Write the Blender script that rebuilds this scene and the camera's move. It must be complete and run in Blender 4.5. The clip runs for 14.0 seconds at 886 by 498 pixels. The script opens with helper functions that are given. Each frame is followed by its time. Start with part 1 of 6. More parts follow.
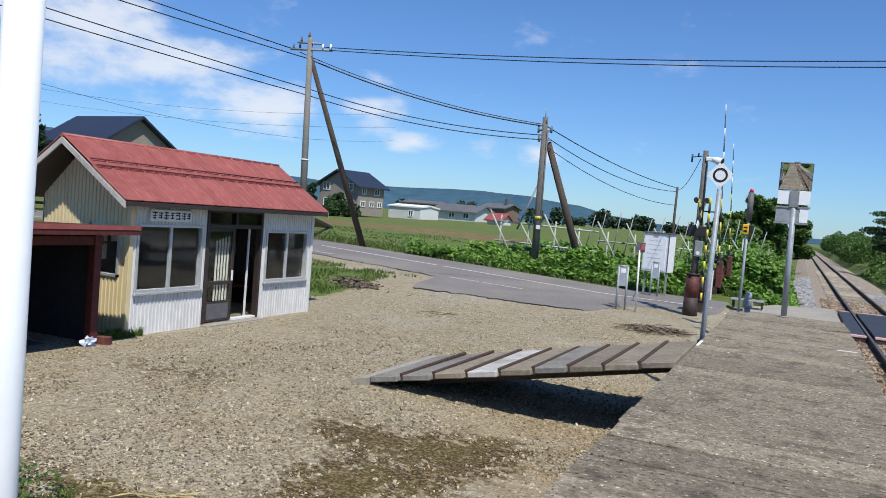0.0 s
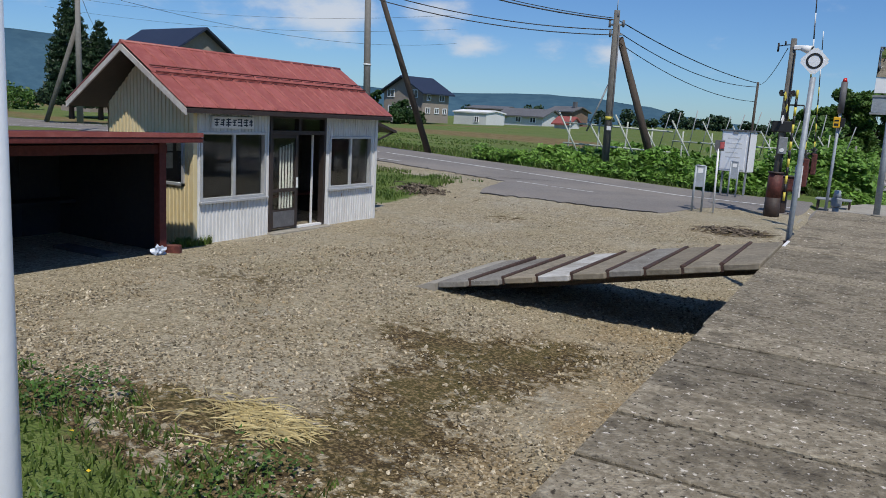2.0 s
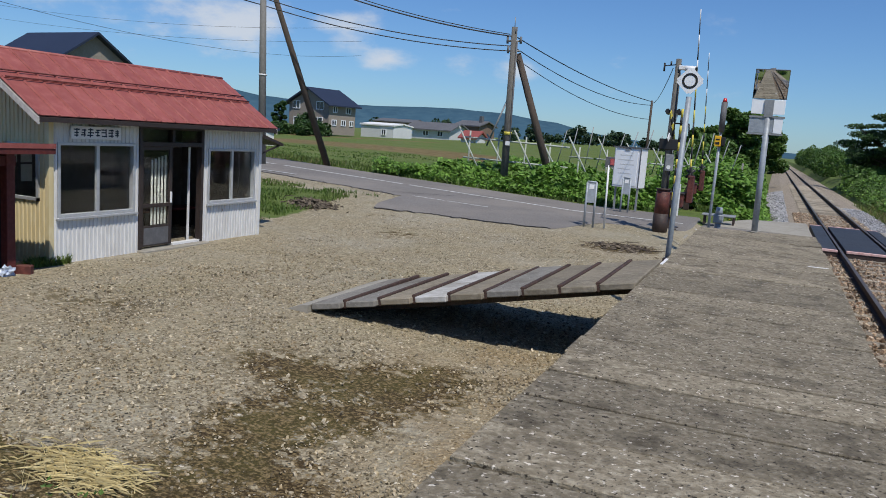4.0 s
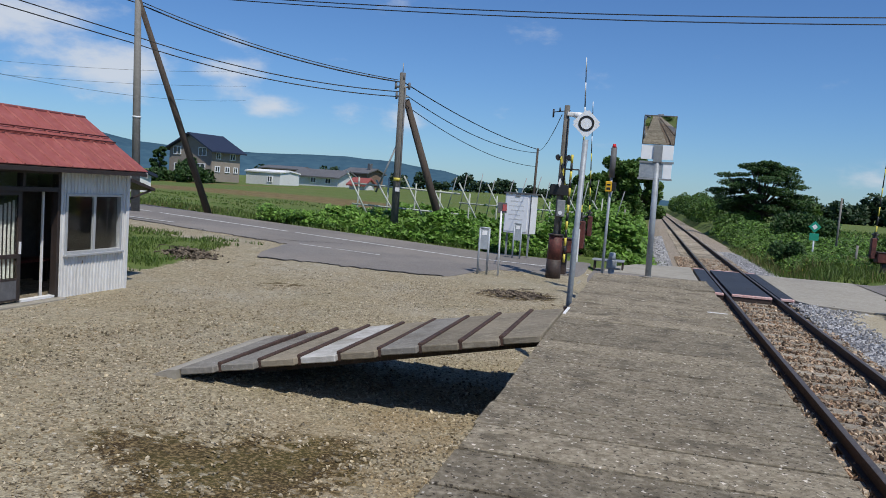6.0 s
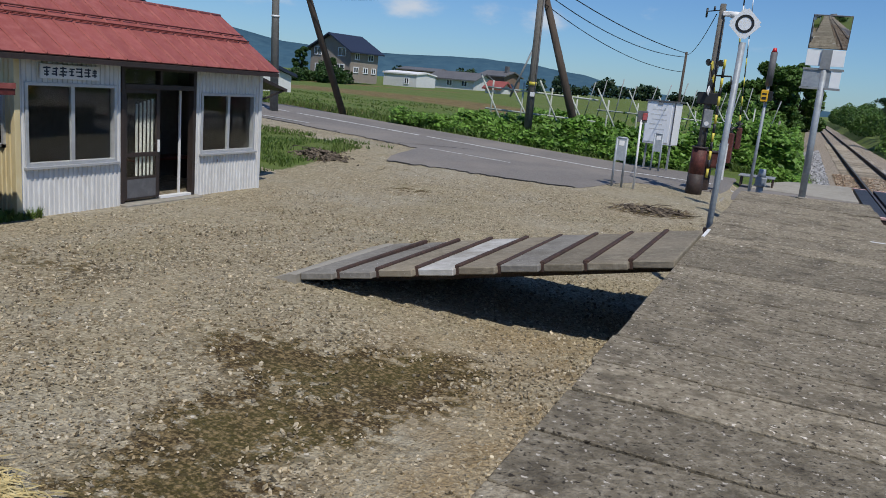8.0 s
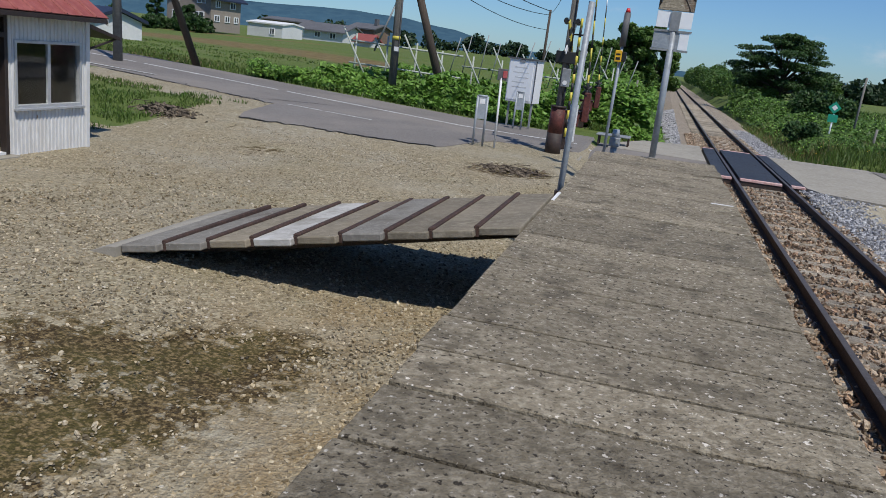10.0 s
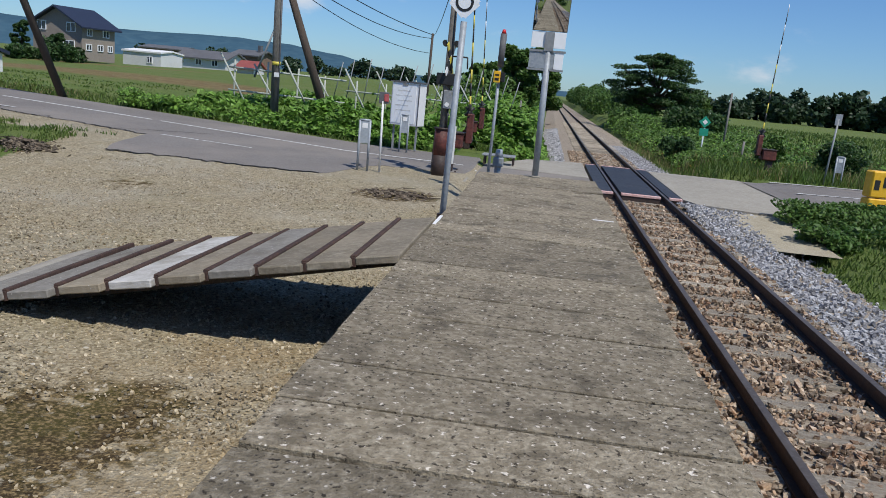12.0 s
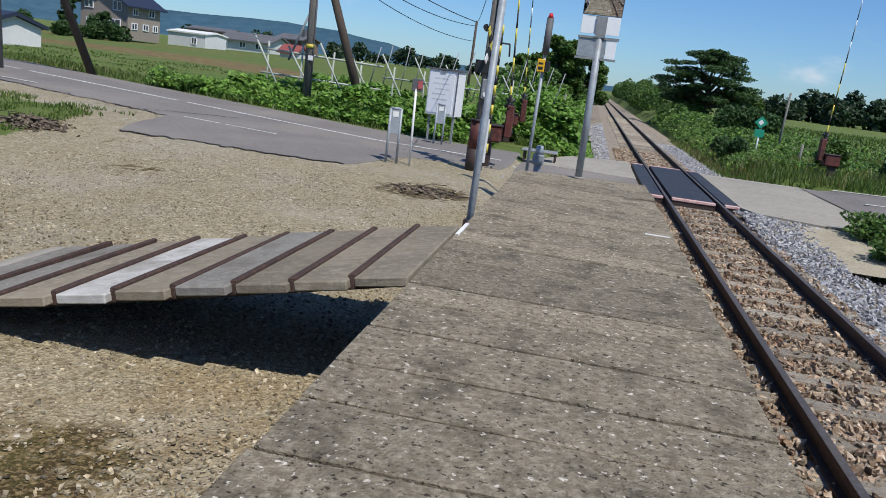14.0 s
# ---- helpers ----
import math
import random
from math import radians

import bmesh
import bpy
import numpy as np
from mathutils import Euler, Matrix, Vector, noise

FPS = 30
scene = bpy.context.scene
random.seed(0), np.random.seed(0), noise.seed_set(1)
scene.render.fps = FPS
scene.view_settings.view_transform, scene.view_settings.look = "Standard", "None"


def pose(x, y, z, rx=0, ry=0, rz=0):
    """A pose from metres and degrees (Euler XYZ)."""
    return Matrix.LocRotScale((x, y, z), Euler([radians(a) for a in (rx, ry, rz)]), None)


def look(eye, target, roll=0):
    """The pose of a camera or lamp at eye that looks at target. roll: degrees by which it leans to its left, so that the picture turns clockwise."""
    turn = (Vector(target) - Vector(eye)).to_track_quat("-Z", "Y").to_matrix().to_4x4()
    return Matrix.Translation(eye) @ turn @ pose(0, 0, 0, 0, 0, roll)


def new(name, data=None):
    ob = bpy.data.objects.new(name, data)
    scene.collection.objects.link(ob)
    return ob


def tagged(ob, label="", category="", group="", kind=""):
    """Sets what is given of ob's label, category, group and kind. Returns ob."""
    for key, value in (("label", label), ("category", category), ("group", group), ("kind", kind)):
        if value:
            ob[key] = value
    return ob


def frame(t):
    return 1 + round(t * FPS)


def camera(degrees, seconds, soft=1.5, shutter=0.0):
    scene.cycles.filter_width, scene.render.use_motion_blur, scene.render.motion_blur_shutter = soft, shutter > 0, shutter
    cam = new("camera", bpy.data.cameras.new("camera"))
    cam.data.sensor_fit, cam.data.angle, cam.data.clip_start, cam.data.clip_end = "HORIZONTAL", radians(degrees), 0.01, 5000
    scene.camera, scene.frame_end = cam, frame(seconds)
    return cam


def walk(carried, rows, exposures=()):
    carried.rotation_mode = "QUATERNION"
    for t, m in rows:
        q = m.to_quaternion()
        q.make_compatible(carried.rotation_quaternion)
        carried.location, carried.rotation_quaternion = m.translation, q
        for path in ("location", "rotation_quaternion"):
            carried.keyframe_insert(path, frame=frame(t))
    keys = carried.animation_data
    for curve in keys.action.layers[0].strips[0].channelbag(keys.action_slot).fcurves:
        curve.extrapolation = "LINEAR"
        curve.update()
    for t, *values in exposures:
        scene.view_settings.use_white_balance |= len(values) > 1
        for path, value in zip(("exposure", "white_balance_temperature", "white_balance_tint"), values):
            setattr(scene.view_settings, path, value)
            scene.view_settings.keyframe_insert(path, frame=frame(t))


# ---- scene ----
cam = camera(59.3, 14.0, soft=0.9)
PATH = [
    (0, (-1.696, 0.672, 1.517), (-2.528, 2.489, 1.425), 4.7),
    (0.5, (-1.673, 0.861, 1.514), (-2.375, 2.731, 1.42), 4.4),
    (1, (-1.611, 0.811, 1.488), (-2.352, 2.661, 1.324), 3.7),
    (1.5, (-1.658, 0.74, 1.459), (-2.618, 2.472, 1.182), 2.5),
    (2, (-1.86, 1.0, 1.418), (-2.818, 2.723, 1.079), 3.2),
    (2.5, (-1.823, 1.228, 1.452), (-2.653, 3.012, 1.092), 3.1),
    (2.7, (-1.749, 1.285, 1.462), (-2.548, 3.083, 1.104), 3.2),
    (4.8, (-1.657, 1.709, 1.466), (-2.4, 3.546, 1.201), 3.8),
    (5, (-1.671, 1.773, 1.479), (-2.397, 3.616, 1.205), 3.4),
    (5.5, (-1.796, 2.027, 1.428), (-2.43, 3.907, 1.178), 4.1),
    (6, (-1.957, 2.258, 1.407), (-2.46, 4.187, 1.254), 4.1),
    (6.5, (-1.798, 2.375, 1.444), (-2.228, 4.315, 1.219), 4.1),
    (7, (-1.705, 2.355, 1.427), (-2.268, 4.248, 1.111), 3.4),
    (7.5, (-1.855, 2.51, 1.41), (-2.543, 4.346, 1.02), 5.1),
    (8, (-2.018, 2.714, 1.432), (-2.808, 4.503, 1.013), 5.2),
    (8.5, (-1.926, 2.91, 1.424), (-2.586, 4.747, 0.991), 5.7),
    (9, (-1.806, 3.041, 1.48), (-2.453, 4.879, 1.027), 6.2),
    (9.2, (-1.833, 3.14, 1.48), (-2.322, 5.002, 0.937), 6.8),
    (11.3, (-1.912, 3.338, 1.48), (-2.372, 5.243, 1.078), 6.5),
    (11.5, (-1.912, 3.441, 1.484), (-2.302, 5.359, 1.076), 3.7),
    (12, (-1.79, 3.593, 1.471), (-2.014, 5.537, 1.059), 5.4),
    (12.5, (-1.873, 3.986, 1.404), (-2.397, 5.869, 0.981), 6.6),
    (13, (-1.936, 4.386, 1.43), (-2.275, 6.316, 1.029), 7.0),
    (13.5, (-1.79, 4.487, 1.496), (-2.053, 6.414, 1.029), 7.1),
    (14, (-1.845, 4.908, 1.432), (-2.16, 6.832, 0.986), 7.2),
]
walk(cam, [(t, look(eye, target, roll)) for t, eye, target, roll in PATH],
     exposures=((0, 0.22), (0.8, 0.1), (1.5, -0.08), (2.5, -0.2), (5, -0.12), (7, -0.18), (9, -0.26), (11.5, -0.06), (13, -0.12), (13.4, -0.08), (14, 0.04)))

# ---- world, sun, exposure ----
SUN_DIR = Vector((0.37, -0.385, 0.845)).normalized()
sun = new("sun", bpy.data.lights.new("sun", "SUN"))
sun.data.energy, sun.data.angle, sun.data.color = 4.35, radians(0.55), (1.0, 0.955, 0.88)
sun.matrix_world = look((20, -20, 60), Vector((20, -20, 60)) - SUN_DIR)

world = bpy.data.worlds.new("sky")
scene.world = world
world.use_nodes = True
WN, WL = world.node_tree.nodes, world.node_tree.links
WN.clear()
w_out, w_bg = WN.new("ShaderNodeOutputWorld"), WN.new("ShaderNodeBackground")
w_sky = WN.new("ShaderNodeTexSky")
w_sky.sky_type, w_sky.sun_disc = "NISHITA", False
w_sky.sun_elevation, w_sky.sun_rotation = math.asin(SUN_DIR.z), math.atan2(SUN_DIR.x, SUN_DIR.y)
w_sky.air_density, w_sky.dust_density, w_sky.ozone_density = 1.0, 0.2, 3.0
w_bg.inputs["Strength"].default_value = 0.088
w_tc = WN.new("ShaderNodeTexCoord")
w_noise = WN.new("ShaderNodeTexNoise")
w_noise.inputs["Scale"].default_value, w_noise.inputs["Detail"].default_value = 11.0, 10.0
w_noise.inputs["Roughness"].default_value = 0.6
w_map = WN.new("ShaderNodeMapping")
w_map.inputs["Scale"].default_value = (1, 1, 2.2)
WL.new(w_tc.outputs["Generated"], w_map.inputs["Vector"])
WL.new(w_map.outputs["Vector"], w_noise.inputs["Vector"])
# cumulus banks: direction of each one, its radius and how dense it is
CLOUDS = [((-0.766, 0.62, 0.180), 0.20, 0.95), ((-0.704, 0.697, 0.145), 0.17, 0.9), ((-0.617, 0.78, 0.108), 0.12, 0.85), ((-0.50, 0.858, 0.120), 0.075, 0.9),
          ((-0.458, 0.885, 0.088), 0.048, 0.75), ((-0.499, 0.852, 0.16), 0.05, 0.68), ((-0.373, 0.924, 0.087), 0.04, 0.66), ((-0.312, 0.946, 0.086), 0.06, 0.8),
          ((-0.85, 0.50, 0.2), 0.2, 0.9), ((0.246, 0.968, 0.042), 0.07, 0.72), ((0.6, 0.8, 0.06), 0.10, 0.5),
          ((-0.5, -0.8, 0.3), 0.3, 0.6), ((0.7, -0.5, 0.35), 0.3, 0.5), ((-0.1, -0.95, 0.2), 0.15, 0.6)]
w_total = None
for c_dir, c_rad, c_amt in CLOUDS:
    c_v = Vector(c_dir).normalized()
    sub = WN.new("ShaderNodeVectorMath")
    sub.operation = "SUBTRACT"
    WL.new(w_tc.outputs["Generated"], sub.inputs[0])
    sub.inputs[1].default_value = c_v
    flat = WN.new("ShaderNodeVectorMath")
    flat.operation = "MULTIPLY"
    flat.inputs[1].default_value = (1, 1, 1.9)
    WL.new(sub.outputs[0], flat.inputs[0])
    ln = WN.new("ShaderNodeVectorMath")
    ln.operation = "LENGTH"
    WL.new(flat.outputs[0], ln.inputs[0])
    mr = WN.new("ShaderNodeMapRange")
    mr.inputs["From Min"].default_value, mr.inputs["From Max"].default_value = 0, c_rad
    mr.inputs["To Min"].default_value, mr.inputs["To Max"].default_value = c_amt, 0
    WL.new(ln.outputs["Value"], mr.inputs["Value"])
    if w_total is None:
        w_total = mr.outputs[0]
    else:
        mx = WN.new("ShaderNodeMath")
        mx.operation = "MAXIMUM"
        WL.new(w_total, mx.inputs[0])
        WL.new(mr.outputs[0], mx.inputs[1])
        w_total = mx.outputs[0]
w_add = WN.new("ShaderNodeMath")
w_add.operation = "ADD"
WL.new(w_total, w_add.inputs[0])
w_amp = WN.new("ShaderNodeMath")
w_amp.operation, w_amp.inputs[1].default_value, w_amp.inputs[2].default_value = "MULTIPLY_ADD", 1.9, -0.95
WL.new(w_noise.outputs["Fac"], w_amp.inputs[0])
WL.new(w_amp.outputs[0], w_add.inputs[1])
w_rmp = WN.new("ShaderNodeMapRange")
w_rmp.interpolation_type = "SMOOTHSTEP"
w_rmp.inputs["From Min"].default_value, w_rmp.inputs["From Max"].default_value = 0.22, 0.95
w_rmp.inputs["To Max"].default_value = 0.85
WL.new(w_add.outputs[0], w_rmp.inputs["Value"])
w_mix = WN.new("ShaderNodeMix")
w_mix.data_type = "RGBA"
WL.new(w_rmp.outputs[0], w_mix.inputs["Factor"])
w_tint = WN.new("ShaderNodeMix")
w_tint.data_type, w_tint.blend_type = "RGBA", "MULTIPLY"
w_tint.inputs["Factor"].default_value = 1.0
WL.new(w_sky.outputs[0], w_tint.inputs["A"])
w_tint.inputs["B"].default_value = (0.62, 0.9, 1.28, 1)
WL.new(w_tint.outputs["Result"], w_mix.inputs["A"])
w_mix.inputs["B"].default_value = (8.0, 8.5, 9.3, 1)
WL.new(w_mix.outputs["Result"], w_bg.inputs["Color"])
WL.new(w_bg.outputs[0], w_out.inputs["Surface"])


# ---- materials ----
def material(name, colours, rough=0.7, metal=0.0, coarse=0.7, fine=12.0, bump=0.15, bump_scale=60.0, spec=0.4, stretch=(1, 1, 1), speck=None, island=0.0, obj=0.0, wash=None, pits=None):
    """colours: two or three tones mixed by noise at two scales; speck: (colour, scale, threshold); wash: (colour, scale, lo, hi) broad stains; pits: dark specks like speck."""
    m = bpy.data.materials.new(name)
    m.use_nodes = True
    n, l = m.node_tree.nodes, m.node_tree.links
    b = n["Principled BSDF"]
    b.inputs["Roughness"].default_value, b.inputs["Metallic"].default_value = rough, metal
    b.inputs["Specular IOR Level"].default_value = spec
    geo, mp = n.new("ShaderNodeNewGeometry"), n.new("ShaderNodeMapping")
    mp.inputs["Scale"].default_value = stretch
    l.new(geo.outputs["Position"], mp.inputs["Vector"])

    def tex(scale, detail=6.0):
        t = n.new("ShaderNodeTexNoise")
        t.inputs["Scale"].default_value, t.inputs["Detail"].default_value = scale, detail
        t.inputs["Roughness"].default_value = 0.62
        l.new(mp.outputs["Vector"], t.inputs["Vector"])
        return t.outputs["Fac"]

    def contrast(v, lo, hi):
        r = n.new("ShaderNodeMapRange")
        r.inputs["From Min"].default_value, r.inputs["From Max"].default_value = lo, hi
        l.new(v, r.inputs["Value"])
        return r.outputs[0]

    def mix(fac, a, bb):
        x = n.new("ShaderNodeMix")
        x.data_type = "RGBA"
        if hasattr(fac, "links"):
            l.new(fac, x.inputs["Factor"])
        else:
            x.inputs["Factor"].default_value = fac
        for k, v in (("A", a), ("B", bb)):
            if hasattr(v, "links"):
                l.new(v, x.inputs[k])
            else:
                x.inputs[k].default_value = (*v, 1)
        return x.outputs["Result"]

    cols = list(colours)
    if len(cols) == 1:
        cols = [cols[0], tuple(c * 0.82 for c in cols[0])]
    col = mix(contrast(tex(coarse), 0.35, 0.65), cols[0], cols[1])
    third = cols[2] if len(cols) > 2 else tuple(c * 1.15 for c in cols[0])
    col = mix(contrast(tex(fine), 0.45, 0.75), col, third)
    if wash:
        col = mix(contrast(tex(wash[1], 9.0), wash[2], wash[3]), col, wash[0])
    if pits:
        col = mix(contrast(tex(pits[1], 5.0), pits[2], pits[2] + 0.06), col, pits[0])
    if speck:
        col = mix(contrast(tex(speck[1], 3.0), speck[2], speck[2] + 0.05), col, speck[0])
    if island or obj:
        src = geo.outputs["Random Per Island"] if island else n.new("ShaderNodeObjectInfo").outputs["Random"]
        hsv = n.new("ShaderNodeHueSaturation")
        amt = island or obj
        r = n.new("ShaderNodeMapRange")
        r.inputs["To Min"].default_value, r.inputs["To Max"].default_value = 1 - amt, 1 + amt
        l.new(src, r.inputs["Value"])
        l.new(r.outputs[0], hsv.inputs["Value"])
        l.new(col, hsv.inputs["Color"])
        col = hsv.outputs["Color"]
    l.new(col, b.inputs["Base Color"])
    if bump:
        bp = n.new("ShaderNodeBump")
        bp.inputs["Strength"].default_value, bp.inputs["Distance"].default_value = min(1, bump * 3), 0.02
        l.new(tex(bump_scale, 4.0), bp.inputs["Height"])
        l.new(bp.outputs[0], b.inputs["Normal"])
    return m


def leaf_material(name, a, b_, var=0.35):
    m = material(name, (a, b_, tuple(0.6 * x + 0.4 * y for x, y in zip(a, b_))), rough=0.5, coarse=0.5, fine=4.0, bump=0, spec=0.35, island=var)
    b = m.node_tree.nodes["Principled BSDF"]
    b.inputs["Transmission Weight"].default_value = 0.0
    tr, add = m.node_tree.nodes.new("ShaderNodeBsdfTranslucent"), m.node_tree.nodes.new("ShaderNodeMixShader")
    out = m.node_tree.nodes["Material Output"]
    col = b.inputs["Base Color"].links[0].from_socket
    m.node_tree.links.new(col, tr.inputs["Color"])
    add.inputs[0].default_value = 0.3
    m.node_tree.links.new(b.outputs[0], add.inputs[1])
    m.node_tree.links.new(tr.outputs[0], add.inputs[2])
    m.node_tree.links.new(add.outputs[0], out.inputs["Surface"])
    return m


M_CONCRETE = material("weathered concrete", ((0.178, 0.147, 0.098), (0.262, 0.222, 0.155), (0.44, 0.388, 0.29)), 0.93, coarse=8.0, fine=22, bump=0.4, bump_scale=60, speck=((0.68, 0.62, 0.53), 20, 0.63), obj=0.2, wash=((0.082, 0.066, 0.043), 3.2, 0.5, 0.72), pits=((0.043, 0.033, 0.021), 30, 0.58))
M_CONCRETE_L = material("pale concrete", ((0.33, 0.305, 0.255), (0.27, 0.25, 0.205), (0.39, 0.365, 0.31)), 0.85, coarse=0.8, fine=8, bump=0.15, speck=((0.2, 0.18, 0.16), 20, 0.67))
M_BLOCK = material("ramp slab concrete", ((0.245, 0.208, 0.15), (0.175, 0.15, 0.108), (0.31, 0.275, 0.21)), 0.88, coarse=1.5, fine=14, bump=0.16, speck=((0.42, 0.41, 0.39), 40, 0.68), obj=0.2)
M_SLAB_G = material("grey slab concrete", ((0.235, 0.222, 0.195), (0.18, 0.167, 0.145), (0.3, 0.285, 0.25)), 0.9, coarse=2.2, fine=16, bump=0.12, speck=((0.45, 0.44, 0.42), 34, 0.66), wash=((0.13, 0.115, 0.09), 1.4, 0.52, 0.75))
M_SLAB_W = material("limed slab concrete", ((0.5, 0.49, 0.46), (0.36, 0.345, 0.31), (0.58, 0.57, 0.55)), 0.88, coarse=3, fine=16, bump=0.12, wash=((0.24, 0.22, 0.18), 1.8, 0.5, 0.72))
M_BATTEN = material("rusty joint batten", ((0.06, 0.035, 0.027), (0.04, 0.026, 0.022), (0.1, 0.055, 0.04)), 0.85, coarse=4, fine=20)
M_ASPHALT = material("old asphalt", ((0.178, 0.163, 0.15), (0.215, 0.199, 0.183), (0.135, 0.122, 0.11)), 0.88, coarse=0.5, fine=22, bump=0.15, bump_scale=90, speck=((0.27, 0.26, 0.245), 60, 0.64), wash=((0.255, 0.228, 0.2), 0.28, 0.48, 0.7))
M_LINE = material("worn road paint", ((0.72, 0.72, 0.70), (0.5, 0.5, 0.48), (0.3, 0.3, 0.29)), 0.7, coarse=2, fine=14, bump=0.1)
M_RUSTRAIL = material("rusty rail steel", ((0.085, 0.05, 0.035), (0.06, 0.04, 0.032), (0.12, 0.07, 0.045)), 0.75, 0.2, coarse=2, fine=20)
M_RAILTOP = material("dull rail head", ((0.12, 0.1, 0.085), (0.085, 0.07, 0.06), (0.17, 0.15, 0.135)), 0.5, 0.4, coarse=2, fine=25, bump=0.03)
M_SLEEPER = material("weathered sleeper", ((0.33, 0.28, 0.21), (0.44, 0.4, 0.33), (0.2, 0.155, 0.115)), 0.9, coarse=3, fine=18, bump=0.3, stretch=(1, 6, 4), obj=0.3)
M_BALLAST = material("ballast stone", ((0.36, 0.275, 0.185), (0.2, 0.105, 0.055), (0.52, 0.46, 0.37)), 0.9, coarse=5, fine=16, bump=0.3, bump_scale=35, island=0.62)
M_BALLAST_G = material("grey ballast stone", ((0.36, 0.36, 0.37), (0.26, 0.26, 0.27), (0.46, 0.46, 0.46)), 0.9, coarse=3, fine=16, bump=0.3, bump_scale=35, island=0.4)
M_PEBBLE = material("yard pebble", ((0.31, 0.255, 0.165), (0.22, 0.165, 0.09), (0.54, 0.49, 0.39)), 0.85, coarse=2, fine=20, bump=0.1, island=0.6)
M_RUBBER = material("black crossing rubber", ((0.025, 0.027, 0.032), (0.04, 0.042, 0.047), (0.06, 0.06, 0.062)), 0.55, coarse=1.2, fine=10, bump=0.1)
M_PINK = material("faded red edge paint", ((0.6, 0.36, 0.33), (0.68, 0.5, 0.47), (0.42, 0.16, 0.14)), 0.75, coarse=2, fine=18)
M_GALV = material("galvanised steel", ((0.33, 0.37, 0.4), (0.26, 0.29, 0.32), (0.4, 0.43, 0.46)), 0.5, 0.12, coarse=3, fine=20, bump=0.05, wash=((0.2, 0.21, 0.22), 2.0, 0.52, 0.72))
M_GALV_D = material("dull grey post", ((0.27, 0.29, 0.3), (0.2, 0.21, 0.22), (0.33, 0.34, 0.34)), 0.55, 0.1, coarse=2, fine=15, bump=0.05)
M_WHITE = material("white gloss paint", ((0.82, 0.84, 0.85), (0.78, 0.8, 0.82), (0.85, 0.86, 0.87)), 0.28, coarse=2, fine=12, bump=0.02)
M_BOARD = material("faded white board", ((0.78, 0.78, 0.77), (0.68, 0.68, 0.67), (0.83, 0.83, 0.82)), 0.55, coarse=2, fine=12, bump=0.03)
M_HUTWALL = material("white painted corrugated steel", ((0.68, 0.68, 0.67), (0.58, 0.57, 0.55), (0.75, 0.75, 0.74)), 0.55, coarse=1.5, fine=10, bump=0.06, stretch=(1, 1, 0.35), speck=((0.3, 0.2, 0.13), 9, 0.72))
M_HUTYEL = material("cream yellow corrugated steel", ((0.66, 0.55, 0.31), (0.59, 0.48, 0.265), (0.69, 0.6, 0.38)), 0.55, coarse=1.2, fine=10, bump=0.05, stretch=(1, 1, 0.35))
M_BARGE = material("weathered bargeboard paint", ((0.5, 0.475, 0.43), (0.38, 0.355, 0.315), (0.58, 0.56, 0.52)), 0.75, coarse=3, fine=14, bump=0.08)
M_BED = material("packed ballast", ((0.3, 0.25, 0.19), (0.19, 0.15, 0.11), (0.44, 0.4, 0.34)), 0.95, coarse=7, fine=26, bump=0.45, bump_scale=30, pits=((0.07, 0.055, 0.04), 20, 0.58))
M_ROOF = material("faded red roof sheet", ((0.31, 0.088, 0.074), (0.26, 0.07, 0.058), (0.37, 0.125, 0.105)), 0.5, coarse=0.9, fine=8, bump=0.05, obj=0.06)
M_DKTRIM = material("dark brown trim", ((0.035, 0.025, 0.022), (0.05, 0.035, 0.03), (0.025, 0.02, 0.018)), 0.5)
M_ALU = material("aluminium sash", ((0.55, 0.56, 0.57), (0.47, 0.48, 0.49), (0.6, 0.61, 0.62)), 0.4, 0.5, bump=0.02)
M_REDWOOD = material("dark red painted wood", ((0.11, 0.02, 0.017), (0.075, 0.016, 0.014), (0.15, 0.035, 0.03)), 0.65, coarse=2, fine=18, bump=0.1)
# Board tones lowered so indoor shade is part of the colour.
M_INNER = material("interior board darkened for shade", ((0.085, 0.08, 0.075), (0.065, 0.06, 0.056), (0.11, 0.105, 0.095)), 0.85)
# Near-black tones put the open shed's inner shade into the colour.
M_INNER_D = material("shed lining darkened for shade", ((0.03, 0.028, 0.031), (0.022, 0.022, 0.028), (0.042, 0.037, 0.034)), 0.9)
M_CURTAIN = material("pale curtain cloth", ((0.55, 0.55, 0.5), (0.48, 0.48, 0.44), (0.6, 0.6, 0.57)), 0.9)
M_POLEWOOD = material("weathered wooden pole", ((0.15, 0.142, 0.128), (0.1, 0.094, 0.084), (0.21, 0.2, 0.18)), 0.9, coarse=2, fine=14, bump=0.25, stretch=(5, 5, 0.5))
M_POLEDK = material("tarred wooden pole", ((0.085, 0.065, 0.05), (0.06, 0.047, 0.038), (0.12, 0.09, 0.07)), 0.85, coarse=2, fine=14, bump=0.25, stretch=(5, 5, 0.5))
M_POLECON = material("concrete pole", ((0.2, 0.19, 0.175), (0.155, 0.15, 0.135), (0.24, 0.23, 0.215)), 0.85, coarse=1.5, fine=12, bump=0.1)
M_CABLE = material("black cable", ((0.015, 0.015, 0.016), (0.02, 0.02, 0.022)), 0.5, bump=0)
M_YELLOW = material("signal yellow paint", ((0.75, 0.42, 0.02), (0.68, 0.36, 0.02), (0.8, 0.5, 0.05)), 0.45, bump=0.03)
M_YELLOW_L = material("faded lemon paint", ((0.62, 0.52, 0.06), (0.52, 0.43, 0.05), (0.7, 0.62, 0.16)), 0.5, coarse=4, fine=18, bump=0.03)
